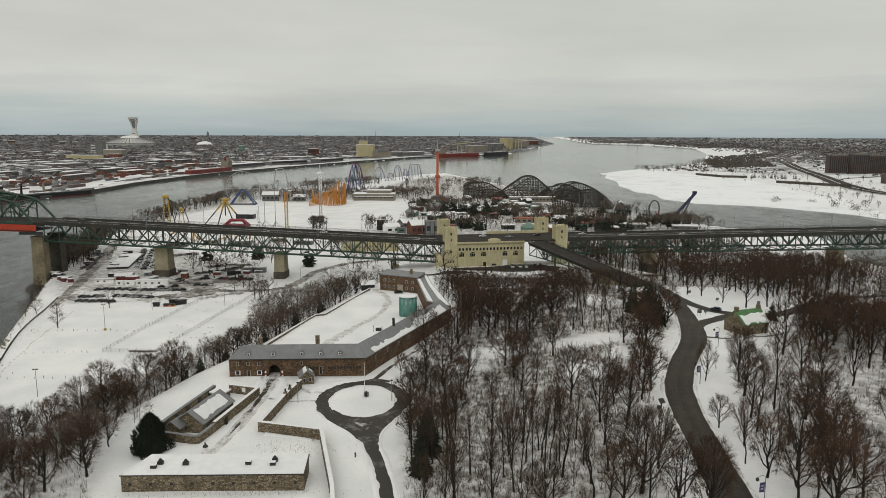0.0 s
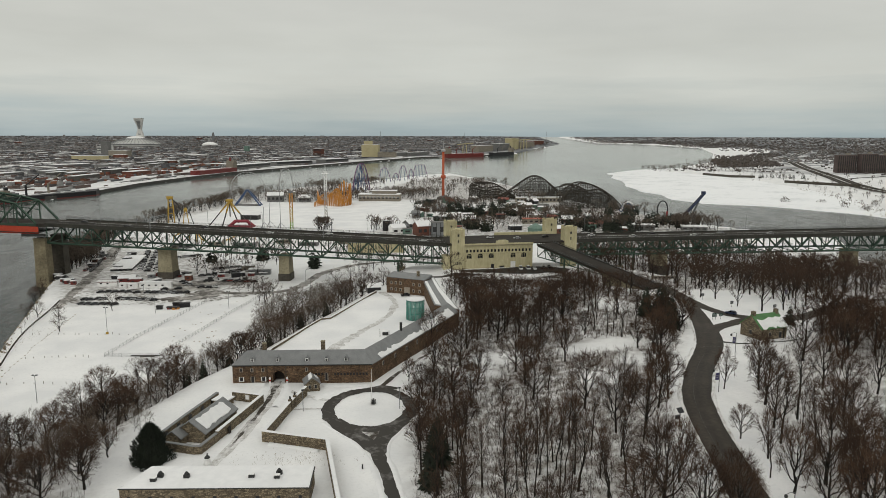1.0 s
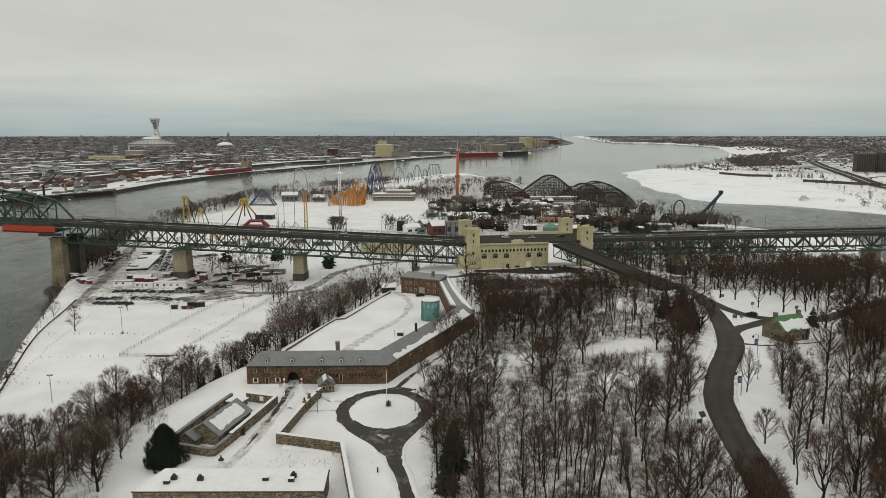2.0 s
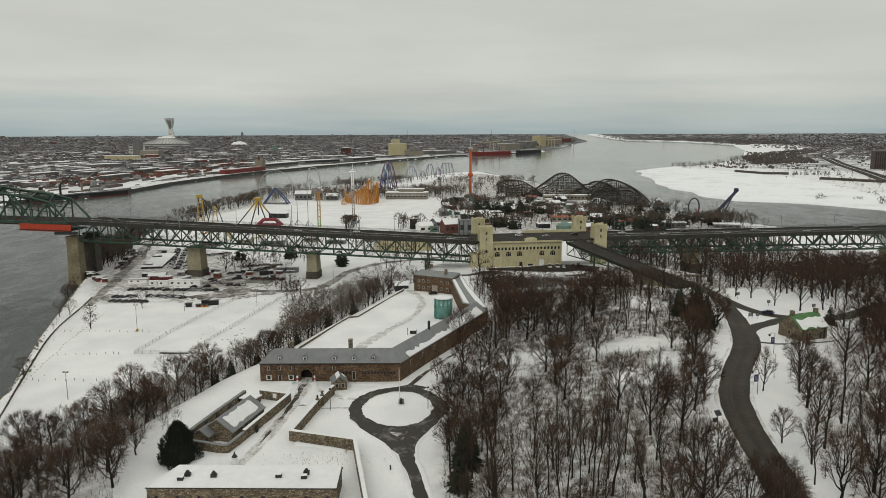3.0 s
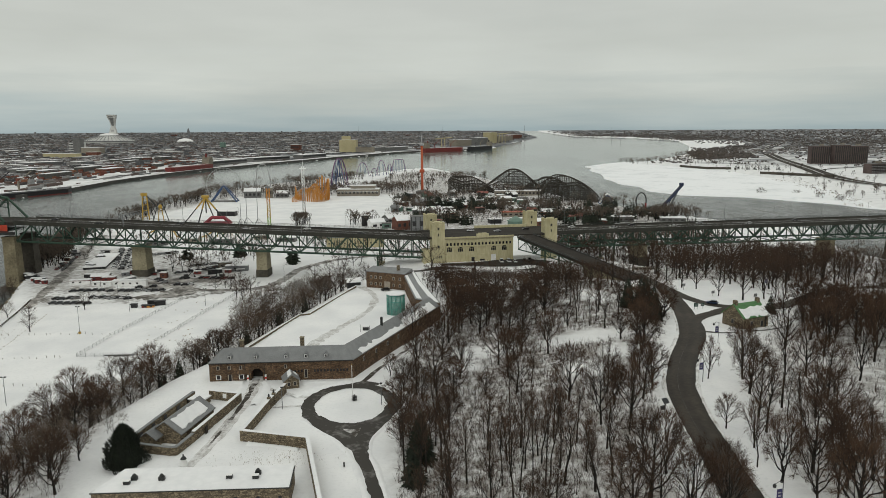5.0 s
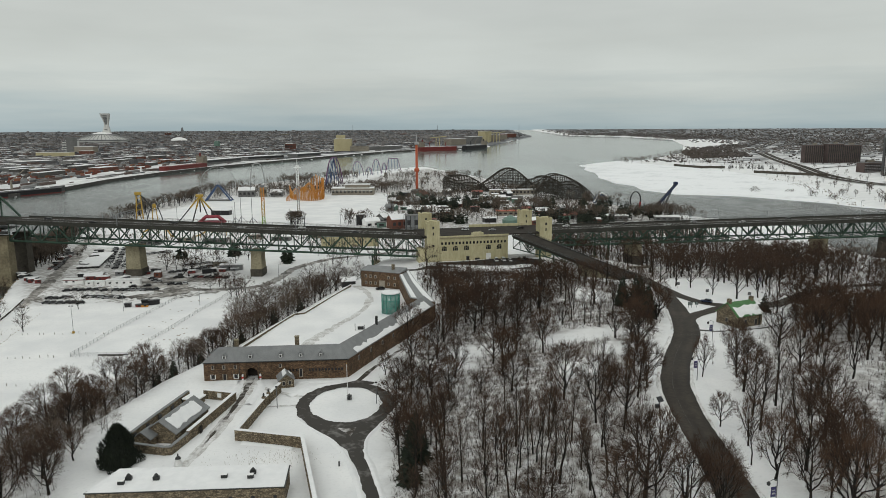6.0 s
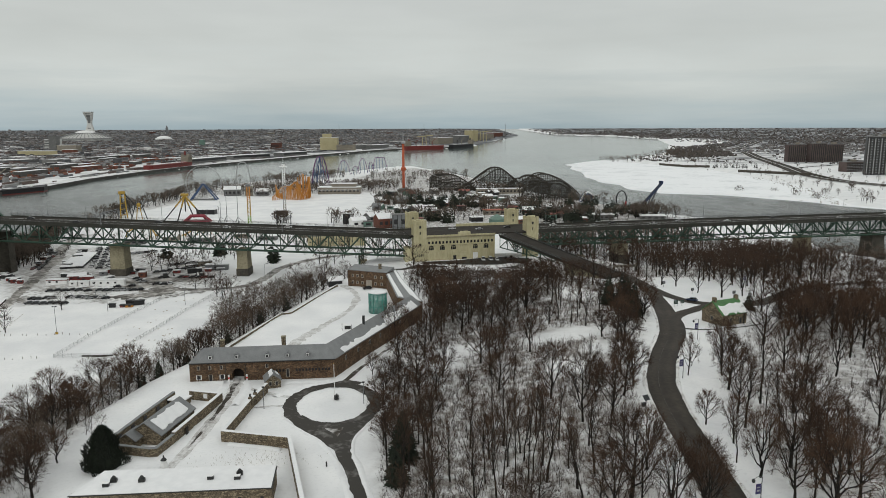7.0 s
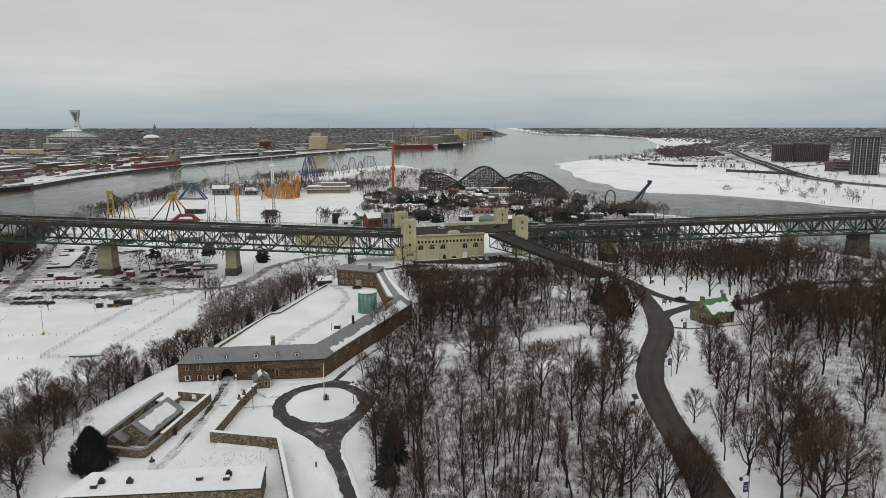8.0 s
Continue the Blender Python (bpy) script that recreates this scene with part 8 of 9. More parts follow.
# ---- parking lot and works yard under the viaduct ----
road("parking_lot", [(-198, 392), (-170, 396), (-146, 399), (-122, 400), (-92, 410)], [16, 40, 46, 40, 20], LOT_SNOW, "snowy trampled parking lot", 0.07, 5.0)
road("wet_lane", [(-150, 385), (-138, 388), (-126, 389), (-117, 397), (-122, 410), (-132, 414), (-146, 408), (-166, 410), (-188, 414)], [2, 9, 13, 13, 13, 10, 5, 4, 3], WET_SLUSH, "wet brown lane across the parking lot", 0.10, 4.5)
road("service_road", [(-189, 368), (-194, 388), (-204, 431), (-215, 476), (-223, 513), (-243, 572), (-256, 640)], [3.5, 6, 7.5, 8, 7, 6, 5], WET_SLUSH, "slushy service road beside the pier", 0.11, 2.0)
road("riverside_road", [(-132, 398), (-116, 403), (-90, 401), (-75, 406), (-67, 428), (-62, 457), (-50, 480), (-25, 500), (20, 515), (90, 525)], 6.0, WET_SLUSH, "slushy wet road curving under the viaduct", 0.12, 1.4)
road("works_yard", [(-150, 424), (-130, 430), (-105, 428)], [12, 17, 11], WET_SLUSH, "trampled slushy works yard", 0.08, 4.0)
road("pavilion_forecourt", [(28, 410), (50, 411), (78, 414), (92, 408)], [7, 12, 22, 16], ASPHALT, "dark asphalt forecourt of the pavilion", 0.15)
road("lower_drive", [(-20, 402), (5, 404), (30, 402), (60, 396), (84, 398)], 4.5, SLUSH, "slushy lane below the pavilion", 0.1)


def shed(name, label, x, y, w, d, h, turn, wall, roof, flat=True, extra=None):
    root = thing(name, at(x, y), label, "shed", turn=turn)
    part("wall", Shape().box(0, 0, -0.3, w, d, h + 0.3), wall, root)
    if flat:
        part("roof", Shape().box(0, 0, h, w + 0.5, d + 0.5, 0.35), roof, root)
    else:
        part("roof", Shape().gable(0, 0, 0, w, d, h, h + d * 0.2, thick=0.3), roof, root)
    for i in range(max(1, int(w / 4))):
        part("window", Shape().box(-w / 2 + 2 + 4 * i, -d / 2 - 0.03, h * 0.4, 1.2, 0.1, 0.9), DARK, root)
    if extra:
        part("band", Shape().box(0, 0, h - 0.5, w + 0.1, d + 0.1, 0.4), extra, root)
    return root


RED_WALL = paint("dull_red_cladding", 0.15, 0.026, 0.022)
shed("site_trailer", "long white site trailer with snow on its roof", -155.5, 418.5, 19, 3.2, 3.4, 0.0, WHITE, SNOW)
shed("site_office", "white site cabin with a red band", -187, 426.5, 11.5, 3.6, 2.7, 0.02, WHITE, SNOW, True, RED_WALL)
shed("red_shed", "dull red shed with snow on its roof", -179, 436, 10, 6, 3.0, 0.1, RED_WALL, SNOW, False)
shed("red_shed", "dull red container shed", -172, 431, 7, 4, 3, 0.1, RED_WALL, SNOW)
shed("long_shed", "long low shed under a smooth snowy roof", -202.5, 498, 13.5, 54, 1.7, 0.19, DARK_STEEL, SNOW)
shed("brick_kiosk", "small red-brown kiosk with snow on top", -143, 441, 4, 4, 3.4, 0, BRICK, SNOW)
shed("container", "dark waste container on the snow", -134.9, 366, 3.0, 2.0, 1.7, 0.05, DARK, DARK)
shed("container", "red waste container on the snow", -129.5, 365.5, 2.6, 1.8, 1.1, 0.05, RED_WALL, DARK)
shed("container", "orange waste container on the snow", -126.2, 365, 3.4, 1.9, 1.1, 0.05, ORANGE, DARK)
shed("container", "long dark container on the snow", -127.8, 371.4, 3.8, 2.2, 1.9, 0.1, DARK, DARK)
shed("container", "long dark container on the snow", -122.8, 369.2, 5.4, 2.3, 2.1, 0.25, DARK, DARK)
shed("site_cabin", "small white site cabin with snow on its roof", -175.5, 420.5, 4.6, 2.6, 2.3, 0.0, WHITE, SNOW)
shed("site_cabin", "small white site cabin with snow on its roof", -169.3, 420, 6.0, 2.6, 2.3, 0.0, WHITE, SNOW)
shed("site_cabin", "long grey site cabin behind the trailers", -162, 428, 3.0, 15, 2.3, -0.45, MID_GREY, SNOW)
shed("yard_shed", "low lean-to deep under snow in the powder yard", -58.2, 203.0, 4.6, 4.0, 1.7, math.radians(-19), STONE, SNOW)
shed("site_cabin", "dark site cabin with snow on its roof", -102, 459, 14, 5, 3.6, 0.05, MID_GREY, SNOW)
shed("site_cabin", "tan site cabin under pines", -112, 470, 8, 5, 4, 0.1, TAN, SNOW)
shed("park_kiosk", "small dark kiosk with a snowy hipped roof", -21.8, 366, 7, 7, 3, 0.2, DARK_STEEL, SNOW, False)
shed("low_block", "low buff block beyond the viaduct", -30, 548, 44, 12, 8, 0.05, BUFF, GREY_WALL)


RUST = paint("rusty_paint", 0.10, 0.045, 0.03)
yard = random.Random(8)
for n_, x0, y0, x1, y1 in ((5, -190, 444, -150, 448), (5, -126, 447, -96, 460), (7, -232, 452, -208, 428), (6, -224, 480, -240, 545), (8, -192, 446, -150, 462), (4, -132, 458, -112, 480), (5, -200, 470, -222, 548)):
    for i in range(n_):
        t = (i + 0.5) / n_
        shed("container", "old snow-topped storage container in the works yard", x0 + (x1 - x0) * t + yard.uniform(-3, 3), y0 + (y1 - y0) * t + yard.uniform(-3, 3), yard.uniform(2.5, 6.5), yard.uniform(1.8, 2.6), yard.uniform(1.2, 2.6), yard.uniform(-0.5, 0.5), yard.choice([RUST, DARK_STEEL, MID_GREY, RED_WALL, DARK]), SNOW if yard.random() < 0.6 else DARK_STEEL)


def digger(x, y, turn, mt, label):
    root = thing("excavator", at(x, y), label, "machine", "works machines", turn=turn)
    for sy in (-1, 1):
        part("track", Shape().box(0, sy, 0, 3.6, 0.6, 0.8), TYRE, root)
    part("cab", Shape().box(-0.4, 0.3, 0.8, 2.6, 1.8, 1.9), mt, root)
    part("boom", Shape().beam((0.8, 0, 1.4), (3.2, 0, 4.2), 0.4), mt, root)
    part("stick", Shape().beam((3.2, 0, 4.2), (4.6, 0, 1.2), 0.3), mt, root)
    part("bucket", Shape().box(4.6, 0, 0.5, 0.9, 1, 0.8), TYRE, root)


digger(-128, 437, 0.4, DARK_STEEL, "dark excavator on the works yard")
digger(-106, 434, 2.6, DARK_STEEL, "dark excavator on the works yard")
for x, y, s in ((-143, 459, .8), (-138, 462, .7), (-132, 462, .6), (-127, 460, .6), (-122, 459, .6), (-146, 470, .8), (-98, 408, .6), (-94, 404, .55), (-102, 402, .5), (-90, 408, .6), (-158, 362, .62), (-166.6, 324, .55), (-118, 480, .6), (-48, 420, .7), (-40, 432, .7), (-30, 410, .8), (-18, 398, .7), (-8, 405, .6), (22, 402, .95)):
    plant(MID if y > 330 else BROAD, x, y, s)
for i in range(26):
    plant(FAR, -262 + rng.normal(0, 5) + (i / 26) * 10, 520 + 8 * i, rng.uniform(0.5, 0.8))
for i in range(80):
    plant(MID, rng.uniform(-60, 40), rng.uniform(452, 560), rng.uniform(0.5, 0.8), keep=8)
for i in range(26):
    plant(FAR, rng.uniform(110, 330), rng.uniform(470, 640), rng.uniform(0.5, 0.8), keep=8)
for i in range(190):
    f = rng.random()
    plant(MID, -234 - 30 * f + rng.uniform(-14, 1), 470 + 156 * f, rng.uniform(0.6, 1.05), keep=2.6)
fill([(-235, 468), (-227, 488), (-227, 502), (-237, 534), (-257, 582), (-300, 626), (-275, 540), (-250, 468)], 3.8, lambda x, y: (MID, rng.uniform(0.5, 0.9)), 0)
for i in range(34):
    plant(THIN, -220.5 - 17 * i / 34 + rng.normal(0, 0.8), 512 + 60 * i / 34, rng.uniform(0.35, 0.55))
for x_, y_ in ((-226, 414), (-229, 421), (-222, 409), (-193, 346), (-190, 350), (-177, 345), (-82, 377), (-83, 386), (-83, 394), (-80, 390), (-86, 382)):
    plant(BROAD, x_, y_, rng.uniform(0.5, 0.72))
for i in range(70):
    plant(MID, rng.uniform(-150, -95), rng.uniform(450, 560), rng.uniform(0.35, 0.7), keep=5)

# ---- ramp from the pavilion ----
def build_ramp():
    root = thing("ramp", (0, 0, 0), "sloping roadway ramp on dark green trusses", "bridge ramp")
    a, b = Vector((80, 420, 15.4)), Vector((123, 347, 3.3))
    d = b - a
    n = Vector((-d.y, d.x, 0)).normalized()
    W = 13.0
    e0, e1 = -n * W / 2, n * W / 2
    down = Vector((0, 0, 1.0))
    q = [a + e0, b + e0, b + e1, a + e1]
    part("deck", Shape().add(q + [v - down for v in q], [(3, 2, 1, 0), (4, 5, 6, 7), (0, 1, 5, 4), (2, 3, 7, 6), (1, 2, 6, 5), (3, 0, 4, 7)][::1]), DECK, root)
    for e in (e0, e1):
        rail = part("railing", Shape().beam(a + e + Vector((0, 0, 1.2)), b + e + Vector((0, 0, 1.2)), 0.16).beam(a + e + Vector((0, 0, 0.7)), b + e + Vector((0, 0, 0.7)), 0.12).beam(a + e + Vector((0, 0, 0.2)), b + e + Vector((0, 0, 0.2)), 0.3, 0.5), DARK_STEEL, root)
        for i in range(30):
            p = a + d * (i / 29) + e
            piece("rail_post", cube_of(DARK_STEEL), rail, bar_matrix(p, p + Vector((0, 0, 1.25)), 0.14))
        truss = part("truss", Shape().beam(a + e * 0.85 - down * 1.4, b + e * 0.85 - down * 1.4, 0.5, 0.8), GREEN_STEEL, root)
        m = 12
        top = [a + d * (i / m) + e * 0.85 - down * 1.4 for i in range(m + 1)]
        bot = [p - Vector((0, 0, max(0.6, 6.5 * (1 - i / 9)))) for i, p in enumerate(top)]
        part("bottom_chord", Shape().tube(bot, 0.3, 4), GREEN_STEEL, truss)
        for i in range(9):
            piece("post", cube_of(GREEN_STEEL), truss, bar_matrix(top[i], bot[i], 0.35))
            s, t = (top[i], bot[i + 1]) if i % 2 else (bot[i], top[i + 1])
            piece("diagonal", cube_of(GREEN_STEEL), truss, bar_matrix(s, t, 0.4))
        for f in (0.28, 0.52):
            p = a + d * f + e * 0.85
            part("column", Shape().beam(p - down * 2, Vector((p.x, p.y, at_ground(p.x, p.y) - 0.5)), 0.8), GREEN_STEEL, root)
    part("abutment", Shape().prism([(v.x, v.y) for v in (b + e0 - d * 0.34, b + e0, b + e1, b + e1 - d * 0.34)], -3, [6.6, 2.4, 2.4, 6.6]), CONCRETE, root)


build_ramp()

# ---- far bank: stadium, port, ships, apartment blocks ----
STADIUM_WHITE = surf("pale_concrete_shell", (0.42, 0.42, 0.40), (0.55, 0.55, 0.53), 0.02, 0.8, 0)
STADIUM_RIB = surf("grey_concrete_rib", (0.14, 0.145, 0.145), (0.20, 0.20, 0.20), 0.02, 0.8, 0)


def stadium():
    x, y = -1345, 3510
    root = thing("stadium", at(x, y, -4), "white domed stadium with a leaning tower", "stadium")
    a, b = 116, 90
    rings = [(1.0, 0), (1.02, 12), (0.98, 17), (0.80, 26), (0.55, 35), (0.36, 39), (0.33, 40)]
    n = 40
    s = Shape()
    s.v = [(a * k * math.cos(2 * math.pi * i / n), b * k * math.sin(2 * math.pi * i / n), z) for k, z in rings for i in range(n)]
    s.f = [(r * n + i, r * n + (i + 1) % n, (r + 1) * n + (i + 1) % n, (r + 1) * n + i) for r in range(len(rings) - 1) for i in range(n)] + [tuple(range((len(rings) - 1) * n, len(rings) * n))]
    part("shell", s, STADIUM_WHITE, root, smooth=False)
    part("fabric_roof", Shape().lathe(0, 0, [(46, 39), (36, 45), (15, 49), (2, 50)], 24), WHITE, root)
    for i in range(0, n, 1):
        t = 2 * math.pi * (i + 0.5) / n
        c, sn = math.cos(t), math.sin(t)
        part("rib", Shape().tube([(a * k * c, b * k * sn, z + 0.8) for k, z in rings[1:6]], 1.5, 4), STADIUM_RIB, root)
    part("ring_wall", Shape().tube([(a * 1.03 * math.cos(t), b * 1.03 * math.sin(t), 12) for t in np.linspace(0, 2 * math.pi, 41)], 2.0, 4, False), STADIUM_RIB, root)
    tower = Shape()
    secs = [(0, 36, 40, 24), (46, 34, 36, 20), (64, 31, 27, 16), (80, 29, 17, 13), (94, 28, 20, 14), (110, 31, 28, 18), (124, 36, 36, 24), (136, 39, 40, 26)]
    for z, off, w, d in secs:
        tower.v += [(18 + (w / 2) * sx - 0, 40 - off + d / 2 * sy, z) for sx, sy in ((-1, -1), (1, -1), (1, 1), (-1, 1))]
    m = len(secs)
    tower.f = [(4 * i + j, 4 * i + (j + 1) % 4, 4 * i + 4 + (j + 1) % 4, 4 * i + 4 + j) for i in range(m - 1) for j in range(4)] + [tuple(range(4 * m - 4, 4 * m))]
    tw = part("tower", tower, STADIUM_WHITE, root)
    part("tower_glazing", Shape().add([(18 + sx * w, 40 - off - 0.5 - d / 2, z) for z, off, w, d in ((84, 28.5, 4, 13), (110, 31, 8, 18), (128, 37, 12, 25)) for sx in (-1, 1)], [(0, 1, 3, 2), (2, 3, 5, 4)]).add([(18 + sx * 7, 40 - off - 0.8 - d / 2, z) for z, off, d in ((0, 36, 24), (62, 31.4, 16)) for sx in (-1, 1)], [(0, 1, 3, 2)]), STADIUM_RIB, tw)


stadium()


def block(name, label, x, y, w, d, h, turn, wall, cat="building", roof=None, bands=0, group="", strip=None, sink=3):
    """A far building: body, roof slab and, if asked for, its rows of windows."""
    root = thing(name, at(x, y), label, cat, group, turn=turn)
    part("wall", Shape().box(0, 0, -sink, w, d, h + sink), wall, root)
    part("roof", Shape().box(0, 0, h, w * 1.01, d * 1.01, 0.8), roof or SNOW, root)
    for i in range(bands):
        z = h * (i + 0.45) / bands
        part("window_band", Shape().box(0, -d / 2 - 0.1, z, w * 0.96, 0.3, h / bands * 0.45), strip or DARK, root)
    return root


CREAM = surf("cream_cladding", (0.34, 0.30, 0.17), (0.44, 0.39, 0.24), 0.03, 0.8, 0)
ob = block("refinery", "cream-yellow refinery block with stepped tower", -160, 2650, 62, 40, 44, -0.1, CREAM, bands=0)
part("tower_block", Shape().box(-8, 0, 44, 30, 26, 14), CREAM, ob)
part("silo_wing", Shape().box(62, -6, -3, 66, 36, 22), TAN, ob)
part("tank", Shape().lathe(78, -20, [(10, 19), (10, 27), (1, 30)], 14), MID_GREY, ob)
part("tank", Shape().lathe(56, -22, [(7, 19), (7, 26), (1, 28)], 14), MID_GREY, ob)
part("conveyor", Shape().beam((-30, -20, 4), (-6, -20, 32), 3), CREAM, ob)
block("grain_elevator", "tall grey elevator block among low houses", -1091, 2570, 26, 22, 52, -0.2, GREY_WALL, roof=GREY_WALL)
block("grey_factory", "grey factory beside the elevator", -1040, 2560, 70, 30, 22, -0.2, TAN)
block("red_factory", "dark red factory block", -982, 2420, 42, 20, 13, -0.3, BRICK)
block("yellow_shed", "long dull yellow warehouse", -1030, 2303, 110, 30, 14, -0.2, CREAM)
block("pale_block", "pale apartment block over the low houses", -1150, 2700, 54, 24, 36, -0.3, STADIUM_WHITE, bands=6)
block("brick_block", "brown brick block over the low houses", -364, 2740, 34, 24, 24, -0.3, BRICK, bands=5)
block("green_factory", "dull green tower of a factory", -714, 3074, 20, 16, 22, -0.3, TEAL_ROOF)
r = thing("arena_dome", at(-1022, 3617), "low white arena dome", "building")
part("dome", Shape().lathe(0, 0, [(38, -4), (38, 6), (27, 13), (11, 17), (2, 18)], 18), WHITE, r)
for i, (x, y, w, h) in enumerate(((-1600, 3900, 40, 34), (-1500, 4100, 60, 40), (-1260, 4250, 50, 40), (-1190, 4200, 90, 46), (-900, 4300, 60, 30), (-1750, 3600, 60, 36), (-1900, 3500, 40, 42), (-2050, 3700, 50, 40), (-600, 4300, 70, 26), (-300, 4400, 60, 30), (100, 4300, 60, 26), (250, 4000, 50, 30), (-2100, 3200, 30, 44))):
    block("office_block", "far office block above the low city roofs", x, y, w * 0.6, 20, h * 0.3, -0.4, (TAN, GREY_WALL, BRICK, STADIUM_WHITE)[i % 4], bands=5, roof=GREY_WALL if i % 2 else None)
r = thing("church_tower", at(-1160, 4180), "dark domed church tower on the skyline", "church")
part("tower", Shape().box(0, 0, -3, 12, 12, 38).lathe(0, 0, [(6, 35), (5, 42), (1, 50)], 8), MID_GREY, r)

QUAY = surf("dark_quay_concrete", (0.045, 0.043, 0.04), (0.10, 0.095, 0.088), 0.05, 0.9, 0, fine=0.4)


def quay():
    root = thing("quay_wall", (0, 0, 0), "dark concrete quay wall along the port", "quay", kind="structure")
    pts = [(-690, 872), (-602, 968), (-534, 1062), (-513, 1150), (-511, 1337), (-476, 1573), (-437, 1717), (-294, 2047), (-150, 2336), (36, 2638), (250, 2744), (402, 2920)]
    for p, q in zip(pts, pts[1:]):
        d = Vector((q[0] - p[0], q[1] - p[1], 0))
        n = Vector((-d.y, d.x, 0)).normalized()
        k = max(1, int(d.length / 40))
        s = Shape()
        for i in range(k):
            a, b = Vector((*p, 0)) + d * (i / k), Vector((*p, 0)) + d * ((i + 1) / k)
            za, zb = float(lift(a.x, a.y)) - 10.4, float(lift(b.x, b.y)) - 10.4
            s.prism([(a.x, a.y), (b.x, b.y), (b.x + n.x * 14, b.y + n.y * 14), (a.x + n.x * 14, a.y + n.y * 14)], -18, [za, zb, zb, za])
        part("quay_section", s, QUAY, root)
        part("quay_snow", Shape().prism([(p[0] + n.x * 1.5, p[1] + n.y * 1.5), (q[0] + n.x * 1.5, q[1] + n.y * 1.5), (q[0] + n.x * 30, q[1] + n.y * 30), (p[0] + n.x * 30, p[1] + n.y * 30)],
             -14, [float(lift(*v)) - 10.2 for v in (p, q, q, p)]), PORT, root)


quay()


def ship(name, label, a, b, hull_m, low_m, h, beam, house_at, house_m, cranes=0):
    a, b = Vector((*a, 0)), Vector((*b, 0))
    d = b - a
    L = d.length
    z = WATER_Z + float(lift((a.x + b.x) / 2, (a.y + b.y) / 2))
    root = thing(name, ((a.x + b.x) / 2, (a.y + b.y) / 2, z), label, "ship", "ships", turn=math.atan2(d.y, d.x))
    out = [(-L / 2, -beam * 0.3), (-L * 0.46, -beam / 2), (L * 0.42, -beam / 2), (L / 2, 0), (L * 0.42, beam / 2), (-L * 0.46, beam / 2), (-L / 2, beam * 0.3)]
    part("hull", Shape().prism(out, 1.5, [h, h, h, h + 2.5, h, h, h]), hull_m, root)
    part("boot_top", Shape().prism([(x * 0.995, y * 0.99) for x, y in out], -1.5, 2.2), low_m, root)
    hx = -L * 0.4 if house_at < 0 else L * 0.4
    hs = part("deckhouse", Shape().box(hx, 0, h, L * 0.1, beam * 0.8, h * 0.9).box(hx, 0, h * 1.9, L * 0.06, beam * 0.9, h * 0.4), house_m, root)
    part("funnel", Shape().box(hx - L * 0.03 * house_at, 0, h * 2.2, 4, 4, h * 0.6), hull_m, hs)
    for i in range(5):
        part("hatch", Shape().box(-L * 0.28 + L * 0.14 * i, 0, h, L * 0.1, beam * 0.6, 1.6), SNOW, root)
    for i in range(cranes):
        x = -L * 0.2 + L * 0.2 * i
        part("crane", Shape().beam((x, 0, h), (x, 0, h + 16), 2.2).beam((x, 0, h + 15), (x + 22, 0, h + 30), 1.2), house_m if i % 2 else hull_m, root)
    return root


HULL_RED, HULL_BLACK = paint("oxide_red_hull", 0.16, 0.025, 0.022), paint("black_hull", 0.015, 0.015, 0.018)
ship("cargo_ship", "black-hulled cargo ship with red boot-topping moored at the quay", (-584, 992), (-503, 1146), HULL_BLACK, HULL_RED, 7.5, 20, -1, TAN, 2)
ship("lake_freighter", "long dark red lake freighter moored at the quay", (-492, 1596), (-440, 1768), HULL_RED, HULL_RED, 14, 24, 1, TAN, 0)
ship("bulk_carrier", "oxide red bulk carrier with deck cranes", (112, 2650), (272, 2735), HULL_RED, HULL_RED, 15, 26, -1, TAN, 3)
ship("container_ship", "dark container ship at the far terminal", (300, 2775), (405, 2880), HULL_BLACK, HULL_BLACK, 14, 24, 1, TAN, 2)
for i, (a, b, h) in enumerate((((-455, 1840), (-395, 2010), 11), ((-385, 2035), (-300, 2160), 11), ((-265, 2200), (-205, 2320), 11))):
    d = Vector((b[0] - a[0], b[1] - a[1], 0))
    n = Vector((-d.y, d.x, 0)).normalized() * 26
    block("port_shed", "long dark port shed under a snowy roof", (a[0] + b[0]) / 2 + n.x, (a[1] + b[1]) / 2 + n.y, d.length, 34, h, math.atan2(d.y, d.x), GREY_WALL, group="port sheds", bands=1)
for i, (x, y, w, h, m) in enumerate(((330, 3120, 120, 26, TAN), (430, 3260, 90, 30, GREY_WALL), (500, 3400, 60, 50, CREAM), (545, 3480, 40, 30, TAN), (600, 3620, 120, 24, TAN), (690, 3850, 120, 22, BRICK), (40, 2790, 120, 12, GREY_WALL), (-40, 2720, 90, 14, GREY_WALL))):
    block("terminal_shed", "far port terminal building", x - 30, y, w, 40, h, 0.9, m, group="port sheds")
for x, y in ((520, 3330), (540, 3365), (470, 3250), (210, 2790)):
    r = thing("port_crane", at(x - 10, y, -2), "tall pale port gantry crane", "crane", "port cranes")
    part("legs", Shape().beam((-8, 0, 0), (-6, 0, 44), 3).beam((8, 0, 0), (6, 0, 44), 3), CREAM, r)
    part("boom", Shape().beam((-30, 0, 44), (34, 0, 50), 3.2), CREAM, r)
for i, (x, y, h) in enumerate(((729, 3898, 70), (1290, 3950, 46), (1240, 3960, 50), (300, 4200, 60), (-200, 4300, 60))):
    r = thing("mast", at(x, y, -2), "thin far mast on the skyline", "mast", "far masts")
    part("pole", Shape().tube([(0, 0, 0), (0, 0, h)], [1.5, 0.6], 4), MID_GREY, r)
